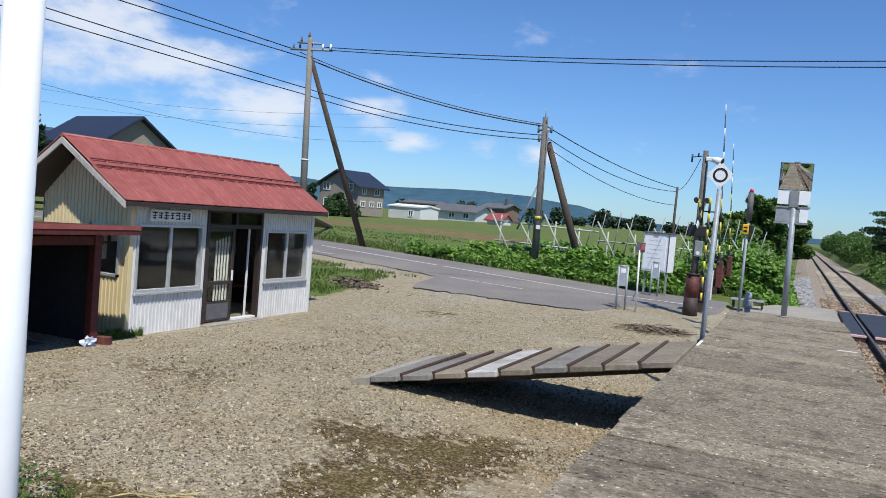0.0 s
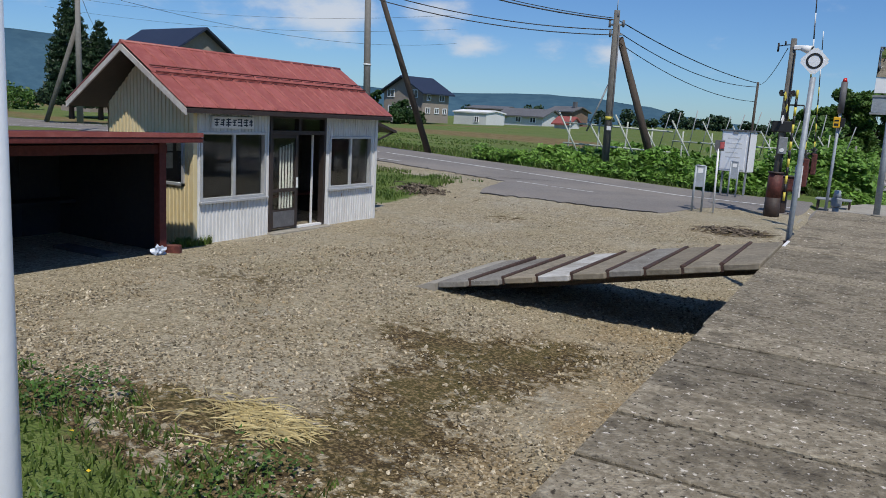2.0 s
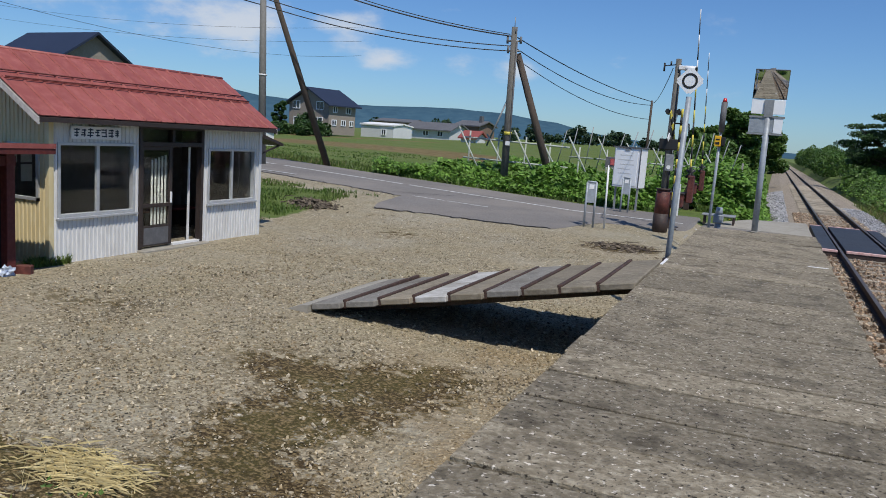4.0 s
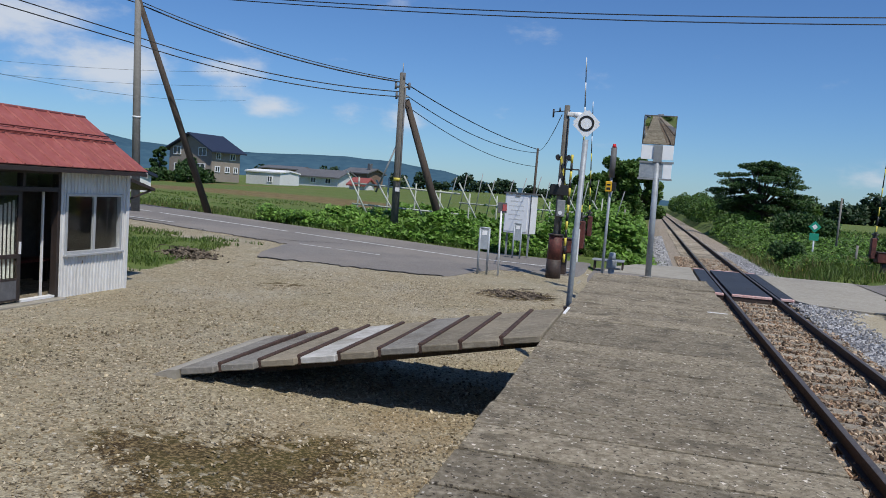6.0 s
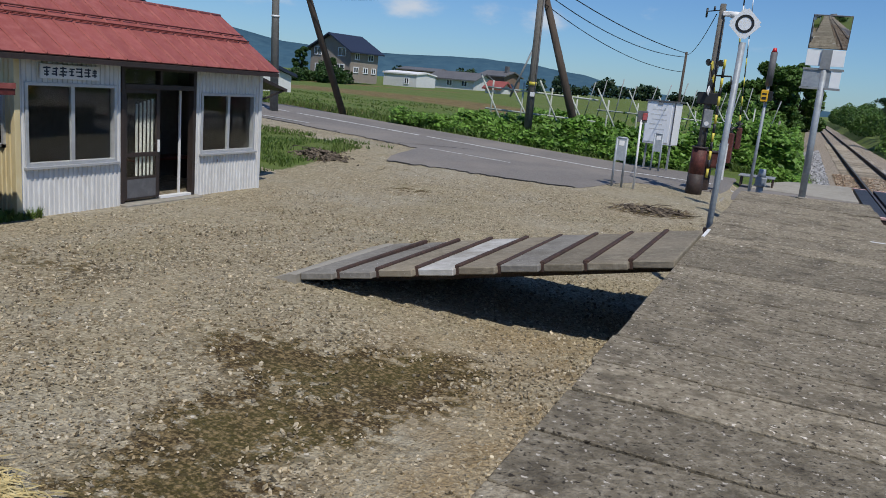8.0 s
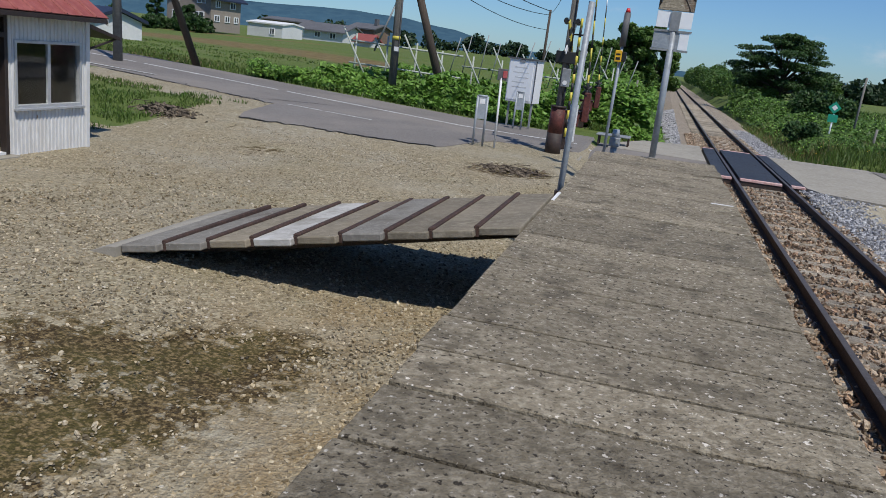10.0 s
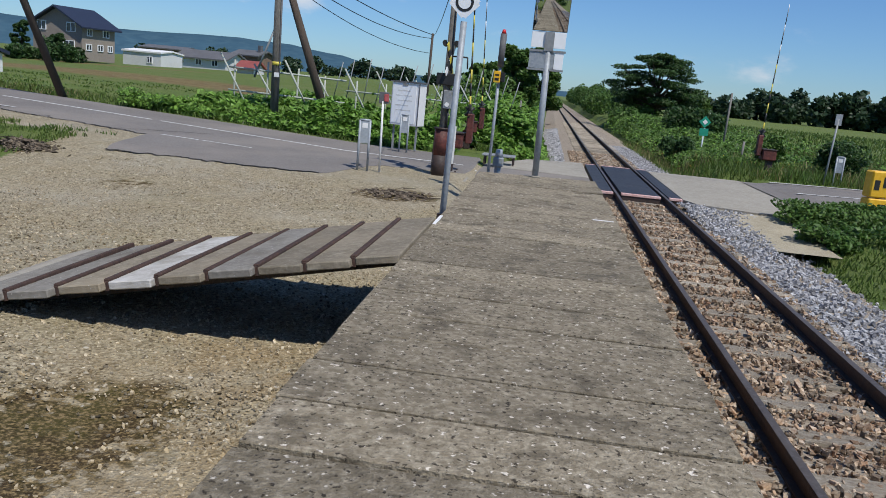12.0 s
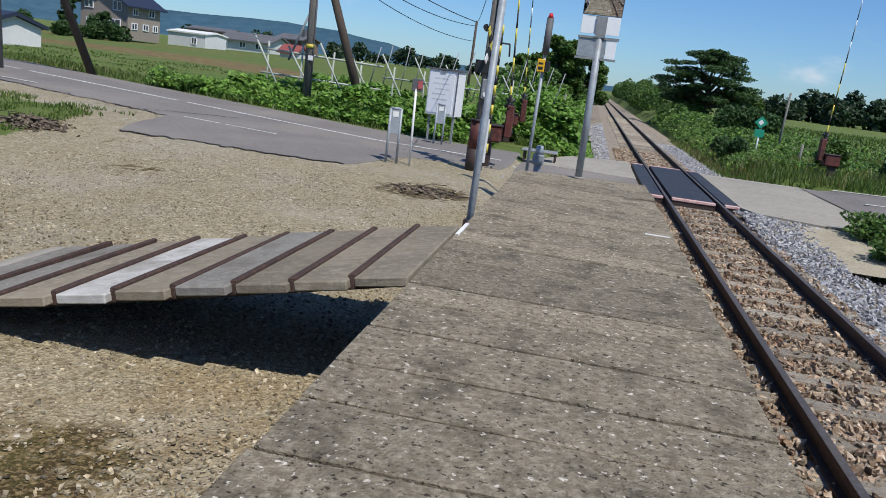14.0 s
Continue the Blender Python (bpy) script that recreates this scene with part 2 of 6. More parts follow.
M_BLACK = material("black paint", ((0.018, 0.018, 0.018), (0.03, 0.03, 0.03)), 0.45, bump=0.03)
M_MACHINE = material("rust red machine paint", ((0.12, 0.034, 0.027), (0.07, 0.024, 0.02), (0.19, 0.06, 0.045)), 0.6, coarse=3, fine=16, bump=0.12)
M_MACHINE_D = material("dark brown machine steel", ((0.05, 0.035, 0.03), (0.035, 0.025, 0.022), (0.08, 0.05, 0.04)), 0.6, coarse=3, fine=16, bump=0.1)
M_REDLAMP = material("red lens", ((0.6, 0.03, 0.03), (0.5, 0.02, 0.02)), 0.25, bump=0)
M_REDFADE = material("faded red plastic", ((0.42, 0.07, 0.075), (0.5, 0.13, 0.13), (0.34, 0.05, 0.05)), 0.5, bump=0)
M_GREEN_SIGN = material("green sign face", ((0.02, 0.30, 0.19), (0.02, 0.25, 0.16)), 0.45, bump=0)
M_MIRROR = material("mirror", ((0.8, 0.82, 0.82), (0.78, 0.8, 0.8)), 0.02, 1.0, bump=0)
M_STRAW = material("dry straw", ((0.56, 0.46, 0.22), (0.44, 0.35, 0.16), (0.66, 0.57, 0.32)), 0.8, island=0.35, bump=0)
M_BAG = material("crumpled white plastic", ((0.5, 0.56, 0.66), (0.36, 0.42, 0.54)), 0.35, bump=0.1, bump_scale=25)
M_NAVY = material("dark blue roof", ((0.022, 0.03, 0.055), (0.028, 0.037, 0.065), (0.018, 0.024, 0.045)), 0.5, coarse=0.3, fine=4, bump=0.03)
M_SIDING = material("taupe siding", ((0.29, 0.25, 0.21), (0.25, 0.215, 0.18), (0.33, 0.29, 0.245)), 0.8, coarse=0.5, fine=6, bump=0.05)
M_SIDING_B = material("dull brown siding", ((0.2, 0.14, 0.1), (0.16, 0.11, 0.08), (0.24, 0.17, 0.13)), 0.8, coarse=0.5, fine=6)
M_SIDING_W = material("white shed siding", ((0.66, 0.67, 0.66), (0.58, 0.59, 0.58), (0.7, 0.7, 0.7)), 0.7, coarse=0.5, fine=6)
M_SIDING_G = material("pale grey siding", ((0.6, 0.61, 0.6), (0.52, 0.53, 0.52), (0.66, 0.67, 0.66)), 0.75, coarse=0.5, fine=6)
M_SLATE = material("grey roof sheet", ((0.13, 0.13, 0.135), (0.1, 0.1, 0.105), (0.16, 0.16, 0.165)), 0.6, coarse=0.5, fine=6)
M_BARK = material("bark", ((0.09, 0.07, 0.055), (0.06, 0.048, 0.038), (0.13, 0.1, 0.08)), 0.95, coarse=3, fine=20, bump=0.3, stretch=(1, 1, 0.3))
M_VINE = leaf_material("vine leaf", (0.11, 0.225, 0.032), (0.18, 0.31, 0.06), 0.5)
M_GRASS = leaf_material("grass blade", (0.075, 0.14, 0.025), (0.13, 0.175, 0.04), 0.4)
M_STRAWGRASS = leaf_material("dry grass stalk", (0.2, 0.17, 0.07), (0.26, 0.22, 0.1), 0.4)
M_TREELEAF = leaf_material("tree leaf", (0.034, 0.078, 0.022), (0.055, 0.108, 0.028), 0.45)
M_SHRUB = leaf_material("shrub leaf", (0.06, 0.128, 0.024), (0.1, 0.172, 0.036), 0.45)
M_CONIFER = leaf_material("conifer spray", (0.022, 0.05, 0.022), (0.034, 0.066, 0.026), 0.35)
M_FARWOOD = leaf_material("far woodland leaf", (0.028, 0.058, 0.028), (0.042, 0.075, 0.032), 0.3)
M_FLOWER = material("yellow flower", ((0.75, 0.52, 0.03), (0.7, 0.42, 0.03)), 0.6, bump=0)
# Blue of distant air is mixed straight into the hill tones.
M_HILL = material("wooded hill with haze in its colour", ((0.05, 0.105, 0.15), (0.04, 0.085, 0.125), (0.065, 0.125, 0.165)), 1.0, coarse=0.012, fine=0.03, bump=0, spec=0)
M_GLASS = bpy.data.materials.new("window glass")
M_GLASS.use_nodes = True
gb = M_GLASS.node_tree.nodes["Principled BSDF"]
gb.inputs["Base Color"].default_value, gb.inputs["Roughness"].default_value = (0.9, 0.95, 0.95, 1), 0.03
gb.inputs["Transmission Weight"].default_value, gb.inputs["IOR"].default_value = 1.0, 1.45


# ---- helpers of the scene ----
def box(bm, x0, x1, y0, y1, z0, z1, m=None, bevel=0.0):
    vs = [bm.verts.new((x, y, z)) for z in (z0, z1) for x, y in ((x0, y0), (x1, y0), (x1, y1), (x0, y1))]
    fs = [bm.faces.new([vs[i] for i in f]) for f in ((3, 2, 1, 0), (4, 5, 6, 7), (0, 1, 5, 4), (1, 2, 6, 5), (2, 3, 7, 6), (3, 0, 4, 7))]
    if bevel:
        r = bmesh.ops.bevel(bm, geom=list({e for f in fs for e in f.edges}), offset=bevel, segments=1, affect="EDGES")
        vs = list({v for f in r["faces"] for v in f.verts} | {v for v in vs if v.is_valid})
    if m is not None:
        bmesh.ops.transform(bm, matrix=m, verts=[v for v in vs if v.is_valid])
    return vs


def rod(bm, p0, p1, r0, r1=None, n=10, cap=True):
    p0, p1 = Vector(p0), Vector(p1)
    r1 = r0 if r1 is None else r1
    d = (p1 - p0).normalized()
    a = d.orthogonal().normalized()
    b = d.cross(a)
    rings = []
    for p, r in ((p0, r0), (p1, r1)):
        rings.append([bm.verts.new(p + a * (r * math.cos(i * math.tau / n)) + b * (r * math.sin(i * math.tau / n))) for i in range(n)])
    for i in range(n):
        f = bm.faces.new((rings[0][i], rings[0][(i + 1) % n], rings[1][(i + 1) % n], rings[1][i]))
        f.smooth = True
    if cap:
        bm.faces.new(rings[0][::-1])
        bm.faces.new(rings[1])


def prism(bm, pts, axis, a0, a1):
    """A polygon given in the two other axes, drawn out along axis from a0 to a1."""
    def at(p, a):
        return (a, p[0], p[1]) if axis == "x" else (p[0], a, p[1]) if axis == "y" else (p[0], p[1], a)
    lo, hi = [bm.verts.new(at(p, a0)) for p in pts], [bm.verts.new(at(p, a1)) for p in pts]
    k = len(pts)
    for i in range(k):
        bm.faces.new((lo[i], lo[(i + 1) % k], hi[(i + 1) % k], hi[i]))
    bm.faces.new(lo[::-1])
    bm.faces.new(hi)
    bmesh.ops.recalc_face_normals(bm, faces=bm.faces[:])


def part(name, bm, mat, parent=None, label="", m=None):
    me = bpy.data.meshes.new(name)
    bm.normal_update()
    bm.to_mesh(me)
    bm.free()
    me.materials.append(mat)
    ob = new(name, me)
    if parent is not None:
        ob.parent = parent
    if m is not None:
        ob.matrix_basis = m
    return tagged(ob, label) if label else ob


def thing(name, loc, label, category, group="", kind="", rz=0.0):
    ob = new(name)
    ob.matrix_basis = pose(*loc, 0, 0, rz)
    return tagged(ob, label, category, group, kind)


def boxes(name, dims, mat, parent=None, label="", bevel=0.0):
    bm = bmesh.new()
    for d in dims:
        box(bm, *d, bevel=bevel)
    return part(name, bm, mat, parent, label)


def rods(name, segs, mat, parent=None, label="", n=10):
    bm = bmesh.new()
    for s in segs:
        rod(bm, *s, n=n)
    return part(name, bm, mat, parent, label)


def raw(name, verts, faces, mat, parent=None, smooth=False):
    me = bpy.data.meshes.new(name)
    me.from_pydata(verts if isinstance(verts, list) else verts.tolist(), [], faces if isinstance(faces, list) else faces.tolist())
    if smooth:
        me.polygons.foreach_set("use_smooth", [True] * len(me.polygons))
    me.materials.append(mat)
    ob = new(name, me)
    if parent is not None:
        ob.parent = parent
    return ob


def sstep(a, b, v):
    t = min(1.0, max(0.0, (v - a) / (b - a)))
    return t * t * (3 - 2 * t)


def gz(x, y):
    """Height of the ground."""
    yard = -0.73 - 0.28 * sstep(-7.2, -3.6, x) * sstep(16.0, 12.0, y)
    level = -0.56 + 0.034 * min(14.0, max(0.0, -x - 7.0)) * sstep(40, 10, abs(x + 18))
    z = yard + (level - yard) * sstep(15.0, 20.5, y)
    z += 0.0135 * max(0.0, min(y, 130.0) - 32.0) * sstep(2, -25, x) + 0.004 * max(0.0, min(y, 130.0) - 40.0) * sstep(-20, 5, x)
    if x > 1.9:
        z += -0.12 * sstep(1.9, 3.2, x) * sstep(21.5, 19.0, y) - 0.1 * sstep(4.5, 8.0, x) * sstep(32, 40, y)
    w = (sstep(-2.92, -2.8, x) if y < 17.4 else sstep(-3.9, -2.9, x) if y > 29.6 else sstep(-3.0, -2.5, x)) * sstep(4.3, 3.0, x)
    z += (min(z, -1.08) - z) * w
    if 17.2 < y < 29.8 and -3.6 < x < 4.9:
        z = min(z, -0.68)
    return z


RND = np.random.default_rng(7)


def leaves(name, pts, size, mat, parent=None, up=0.35, ratio=0.75, var=0.4):
    """One small bent leaf at every point."""
    k = len(pts)
    nrm = RND.normal(size=(k, 3)) + np.array([0.15, -0.25, up * 3])
    nrm /= np.linalg.norm(nrm, axis=1)[:, None]
    t = np.cross(nrm, RND.normal(size=(k, 3)))
    t /= np.linalg.norm(t, axis=1)[:, None] + 1e-9
    s = np.cross(nrm, t)
    sz = size * (1 + var * RND.uniform(-1, 1, size=(k, 1)))
    a, b = t * sz * 0.5, s * sz * 0.5 * ratio
    v = np.stack([pts - a, pts - b - nrm * sz * 0.12, pts + a, pts + b - nrm * sz * 0.12], axis=1).reshape(-1, 3)
    i = np.arange(k)[:, None] * 4
    f = np.concatenate([i + np.array([[0, 1, 2]]), i + np.array([[0, 2, 3]])], axis=0)
    return raw(name, v, f, mat, parent)


def blob_points(blobs, n, shell=0.55):
    """Points spread through ellipsoids (cx, cy, cz, rx, ry, rz), thickest towards their skins."""
    w = np.array([b[3] * b[4] + b[4] * b[5] + b[3] * b[5] for b in blobs])
    pick = RND.choice(len(blobs), size=n, p=w / w.sum())
    d = RND.normal(size=(n, 3))
    d /= np.linalg.norm(d, axis=1)[:, None]
    r = shell + (1 - shell) * RND.uniform(size=(n, 1)) ** 0.6
    bl = np.array(blobs)[pick]
    return bl[:, :3] + d * r * bl[:, 3:6]


def blades(name, xy, height, mat, width=0.012, lean=0.45, zf=None):
    k = len(xy)
    zf = zf or gz
    z = np.array([zf(float(x), float(y)) for x, y in xy]) - 0.01
    base = np.column_stack([xy, z])
    ang = RND.uniform(0, math.tau, k)
    h = height * RND.uniform(0.45, 1.15, (k, 1))
    side = np.column_stack([np.cos(ang), np.sin(ang), np.zeros(k)]) * width * RND.uniform(0.7, 1.4, (k, 1))
    tip = base + np.column_stack([RND.normal(0, lean, k), RND.normal(0, lean, k), np.ones(k)]) * h
    mid = base + (tip - base) * 0.55 + np.array([0, 0, 0.12]) * h
    v = np.stack([base - side, base + side, mid + side * 0.7, mid - side * 0.7, tip], axis=1).reshape(-1, 3)
    i = np.arange(k)[:, None] * 5
    f = np.concatenate([i + np.array([[0, 1, 2]]), i + np.array([[0, 2, 3]]), i + np.array([[3, 2, 4]])], axis=0)
    return raw(name, v, f, mat)


def stones(name, pts, size, mat, parent=None, blocky=False):
    """Small angular stones: eight faces each, or uneven broken blocks."""
    k = len(pts)
    s = size * RND.uniform(0.45, 1.5, (k, 1))
    if blocky:
        o = np.array([[a, b, c] for c in (-0.5, 0.5) for a, b in ((-0.75, -0.6), (0.75, -0.6), (0.75, 0.6), (-0.75, 0.6))])
        quad = np.array([[3, 2, 1, 0], [4, 5, 6, 7], [0, 1, 5, 4], [1, 2, 6, 5], [2, 3, 7, 6], [3, 0, 4, 7]])
        v = np.repeat(o[None], k, 0) * (1 + 0.5 * RND.uniform(-1, 0.6, (k, 8, 3)))
    else:
        o = np.array([[1, 0, 0], [0, 1, 0], [-1, 0, 0], [0, -1, 0], [0, 0, 0.6], [0, 0, -0.6]])
        quad = np.array([[0, 1, 4], [1, 2, 4], [2, 3, 4], [3, 0, 4], [1, 0, 5], [2, 1, 5], [3, 2, 5], [0, 3, 5]])
        v = np.repeat(o[None], k, 0) * (1 + 0.45 * RND.uniform(-1, 1, (k, 6, 1)))
        v[:, :, 0] *= 1.25
    a = RND.uniform(0, math.tau, k)
    c, si = np.cos(a), np.sin(a)
    tx, ty = RND.normal(0, 0.35, (2, k, 1))
    zz = v[:, :, 2] + v[:, :, 0] * tx + v[:, :, 1] * ty
    x = v[:, :, 0] * c[:, None] - v[:, :, 1] * si[:, None]
    y = v[:, :, 0] * si[:, None] + v[:, :, 1] * c[:, None]
    v = np.stack([x, y, zz], axis=2) * s[:, None] * 0.5 + pts[:, None]
    i = np.arange(k)[:, None] * len(o)
    return raw(name, v.reshape(-1, 3), (i[:, :, None] + quad[None]).reshape(-1, quad.shape[1]), mat, parent)

# ---- ground ----
def stain_at(x, y):
    s = 0.0
    for cx, cy, rx, ry, a in ((-5.5, 7.6, 0.75, 0.45, 0.75), (-4.75, 7.9, 0.7, 0.65, 0.9), (-4.45, 8.4, 0.5, 0.5, 0.65), (-5.1, 6.55, 0.4, 0.7, 1.0), (-4.8, 5.8, 0.6, 0.45, 0.85), (-4.75, 7.1, 0.5, 0.5, 0.75),
                              (-5.9, 4.8, 1.0, 0.36, 0.85), (-4.9, 5.1, 0.9, 0.42, 0.8), (-6.9, 4.3, 0.8, 0.4, 0.75), (-8.7, 8.1, 1.1, 0.28, 0.3), (-6.6, 3.9, 2.4, 0.55, 0.8), (-4.6, 4.3, 1.5, 0.5, 0.7), (-4.4, 17.85, 0.75, 0.6, 0.85), (-8.8, 16.2, 0.5, 0.22, 0.6), (-12.2, 18.1, 0.5, 0.6, 0.9)):
        d = math.hypot((x - cx) / rx, (y - cy) / ry)
        s = max(s, a * max(0.0, 1.25 - d))
    return min(1.0, s)


def gravel_at(x, y):
    g = sstep(3.5, 4.5, y - 0.12 * max(0.0, -x - 8)) * sstep(-20, -16.0, x) * sstep(24.6, 23.2, y) * sstep(2.6, 2.0, x)
    g = max(g, sstep(-6.8, -6.2, x) * sstep(2.0, 1.0, x) * sstep(25.5, 24.5, y) * sstep(17, 18, y))
    g *= 1 - sstep(15.6, 16.5, y) * sstep(-11.5, -12.2, x + 0.12 * (y - 17)) * sstep(20.8, 19.8, y) * 0.85
    return g


def field_at(x, y):
    """Dry or freshly turned strips in the fields: 0 grass, up to 1 brown."""
    d = y + 0.22 * x
    f = 0.0
    f = max(f, 0.85 * sstep(39, 42, d) * sstep(52, 47, d) * sstep(-12, -17, x))
    f = max(f, 0.8 * sstep(23.0, 25.0, d) * sstep(30, 27, d) * sstep(-17, -20, x))
    f = max(f, 0.9 * sstep(66, 68, d) * sstep(72, 70, d) * sstep(-30, -38, x))
    return f


gxs = sorted({*np.round(np.arange(-18, 9.01, 0.3), 3), *np.arange(-60, -18, 2.5), *np.arange(10.0, 60, 2.5), -1500.0, -900.0, -500.0, -300.0, -200.0, -140.0, -100.0, -80.0, -70.0, 70.0, 80.0, 100.0, 140.0, 200.0, 300.0, 500.0, 900.0, 1500.0})
gys = sorted({*np.round(np.arange(-2.0, 32.01, 0.3), 3), *np.arange(-60, -2, 3.0), *np.arange(33.0, 132, 1.5), -300.0, -900.0, -150.0, -100.0, 150.0, 200.0, 300.0, 450.0, 700.0, 1100.0, 1700.0, 2600.0})
gv, zone = [], []
for y in gys:
    for x in gxs:
        x, y = float(x), float(y)
        gv.append((x, y, gz(x, y) + 0.018 * noise.noise((x * 0.9, y * 0.9, 0))))
        zone.append((gravel_at(x, y), stain_at(x, y), field_at(x, y), 0.25 + 0.75 * sstep(-6.0, -3.6, x) * sstep(12.0, 9.5, y)))
nx = len(gxs)
gf = [(j * nx + i, j * nx + i + 1, (j + 1) * nx + i + 1, (j + 1) * nx + i) for j in range(len(gys) - 1) for i in range(nx - 1)]

M_GROUND = bpy.data.materials.new("gravel, earth and grass")
M_GROUND.use_nodes = True


def build_ground_material(m):
    n, l = m.node_tree.nodes, m.node_tree.links
    b = n["Principled BSDF"]
    b.inputs["Roughness"].default_value, b.inputs["Specular IOR Level"].default_value = 0.95, 0.2
    geo, at = n.new("ShaderNodeNewGeometry"), n.new("ShaderNodeAttribute")
    at.attribute_name = "zone"
    sep = n.new("ShaderNodeSeparateColor")
    l.new(at.outputs["Color"], sep.inputs[0])

    def tex(scale, detail=6.0, kind="ShaderNodeTexNoise"):
        t = n.new(kind)
        t.inputs["Scale"].default_value = scale
        if kind == "ShaderNodeTexNoise":
            t.inputs["Detail"].default_value, t.inputs["Roughness"].default_value = detail, 0.65
        l.new(geo.outputs["Position"], t.inputs["Vector"])
        return t

    def math_(op, a, bb):
        x = n.new("ShaderNodeMath")
        x.operation = op
        for k, v in enumerate((a, bb)):
            if hasattr(v, "links"):
                l.new(v, x.inputs[k])
            else:
                x.inputs[k].default_value = v
        return x.outputs[0]

    def rng(v, lo, hi):
        r = n.new("ShaderNodeMapRange")
        r.inputs["From Min"].default_value, r.inputs["From Max"].default_value = lo, hi
        l.new(v, r.inputs["Value"])
        return r.outputs[0]

    def mix(fac, a, bb):
        x = n.new("ShaderNodeMix")
        x.data_type = "RGBA"
        l.new(fac, x.inputs["Factor"])
        for k, v in (("A", a), ("B", bb)):
            if hasattr(v, "links"):
                l.new(v, x.inputs[k])
            else:
                x.inputs[k].default_value = (*v, 1)
        return x.outputs["Result"]

    mid, big, small = tex(1.3).outputs["Fac"], tex(0.25).outputs["Fac"], tex(30.0, 3.0).outputs["Fac"]
    vor = tex(38.0, kind="ShaderNodeTexVoronoi")
    wob = n.new("ShaderNodeVectorMath")
    wob.operation = "MULTIPLY_ADD"
    wob.inputs[1].default_value = (0.05, 0.05, 0.05)
    l.new(tex(14.0, 4.0).outputs["Color"], wob.inputs[0])
    l.new(geo.outputs["Position"], wob.inputs[2])
    l.new(wob.outputs[0], vor.inputs["Vector"])
    gravel = mix(rng(vor.outputs["Color"], 0.08, 0.95), (0.14, 0.116, 0.072), (0.53, 0.47, 0.335))
    gravel = mix(math_("MULTIPLY", rng(mid, 0.4, 0.7), 0.5), gravel, (0.36, 0.31, 0.2))
    patch = tex(0.45, 8.0).outputs["Fac"]
    gravel = mix(math_("MULTIPLY", rng(patch, 0.46, 0.62), 0.45), gravel, (0.4, 0.375, 0.305))
    gravel = mix(math_("MULTIPLY", rng(tex(0.55).outputs["Fac"], 0.52, 0.66), 0.22), gravel, (0.19, 0.18, 0.09))
    rust = math_("MULTIPLY", at.outputs["Alpha"], rng(tex(1.7, 9.0).outputs["Fac"], 0.36, 0.62))
    gravel = mix(math_("MULTIPLY", rust, 0.62), gravel, mix(rng(small, 0.42, 0.62), (0.2, 0.125, 0.05), (0.4, 0.29, 0.15)))
    # single larger stones, pale or dark
    big_st = tex(15.0, kind="ShaderNodeTexVoronoi")
    pale = math_("MULTIPLY", rng(big_st.outputs["Color"], 0.83, 0.86), math_("LESS_THAN", big_st.outputs["Distance"], 0.32))
    gravel = mix(pale, gravel, (0.6, 0.55, 0.45))
    gravel = mix(rng(small, 0.62, 0.7), gravel, (0.5, 0.455, 0.37))
    gravel = mix(math_("MULTIPLY", rng(tex(21.0, 4.0).outputs["Fac"], 0.62, 0.68), 0.75), gravel, (0.07, 0.054, 0.03))
    st = rng(math_("ADD", sep.outputs["Green"], math_("MULTIPLY", math_("SUBTRACT", tex(7.5, 12.0).outputs["Fac"], 0.5), 5.2)), 0.0, 0.3)
    gravel = mix(math_("MULTIPLY", math_("MULTIPLY", st, rng(sep.outputs["Green"], -0.06, 0.26)), 0.96), gravel, mix(rng(small, 0.46, 0.64), mix(rng(mid, 0.45, 0.6), (0.042, 0.026, 0.01), (0.062, 0.052, 0.014)), (0.24, 0.175, 0.085)))
    grass = mix(rng(mid, 0.35, 0.65), (0.095, 0.142, 0.033), (0.135, 0.18, 0.048))
    grass = mix(rng(big, 0.45, 0.7), grass, (0.15, 0.17, 0.06))
    grass = mix(math_("MULTIPLY", rng(small, 0.5, 0.7), 0.5), grass, (0.05, 0.08, 0.02))
    fb = rng(math_("ADD", sep.outputs["Blue"], math_("MULTIPLY", math_("SUBTRACT", tex(0.8).outputs["Fac"], 0.5), 0.9)), 0.25, 0.75)
    grass = mix(fb, grass, mix(rng(mid, 0.4, 0.6), (0.15, 0.105, 0.05), (0.21, 0.165, 0.075)))
    gm = rng(math_("ADD", sep.outputs["Red"], math_("MULTIPLY", math_("SUBTRACT", tex(3.0).outputs["Fac"], 0.5), 0.9)), 0.42, 0.58)
    l.new(mix(gm, grass, gravel), b.inputs["Base Color"])
    bp = n.new("ShaderNodeBump")
    bp.inputs["Strength"].default_value, bp.inputs["Distance"].default_value = 0.7, 0.03
    l.new(math_("ADD", vor.outputs["Distance"], small), bp.inputs["Height"])
    l.new(bp.outputs[0], b.inputs["Normal"])


build_ground_material(M_GROUND)
ground = raw("ground", gv, gf, M_GROUND, smooth=True)
attr = ground.data.color_attributes.new("zone", "FLOAT_COLOR", "POINT")
attr.data.foreach_set("color", [c for z in zone for c in z])
tagged(ground, "stony gravel yard turning to grass and fields", "ground", kind="structure")

# ---- road ----
def road_far(x):
    return 27.6 - 0.16 * (x + 11) if x < -3 else 27.6 - 0.16 * 8 + (x + 3) * 0.55 if x < 1 else 28.55 if x < 5 else 28.55 + 0.25 * (x - 5)


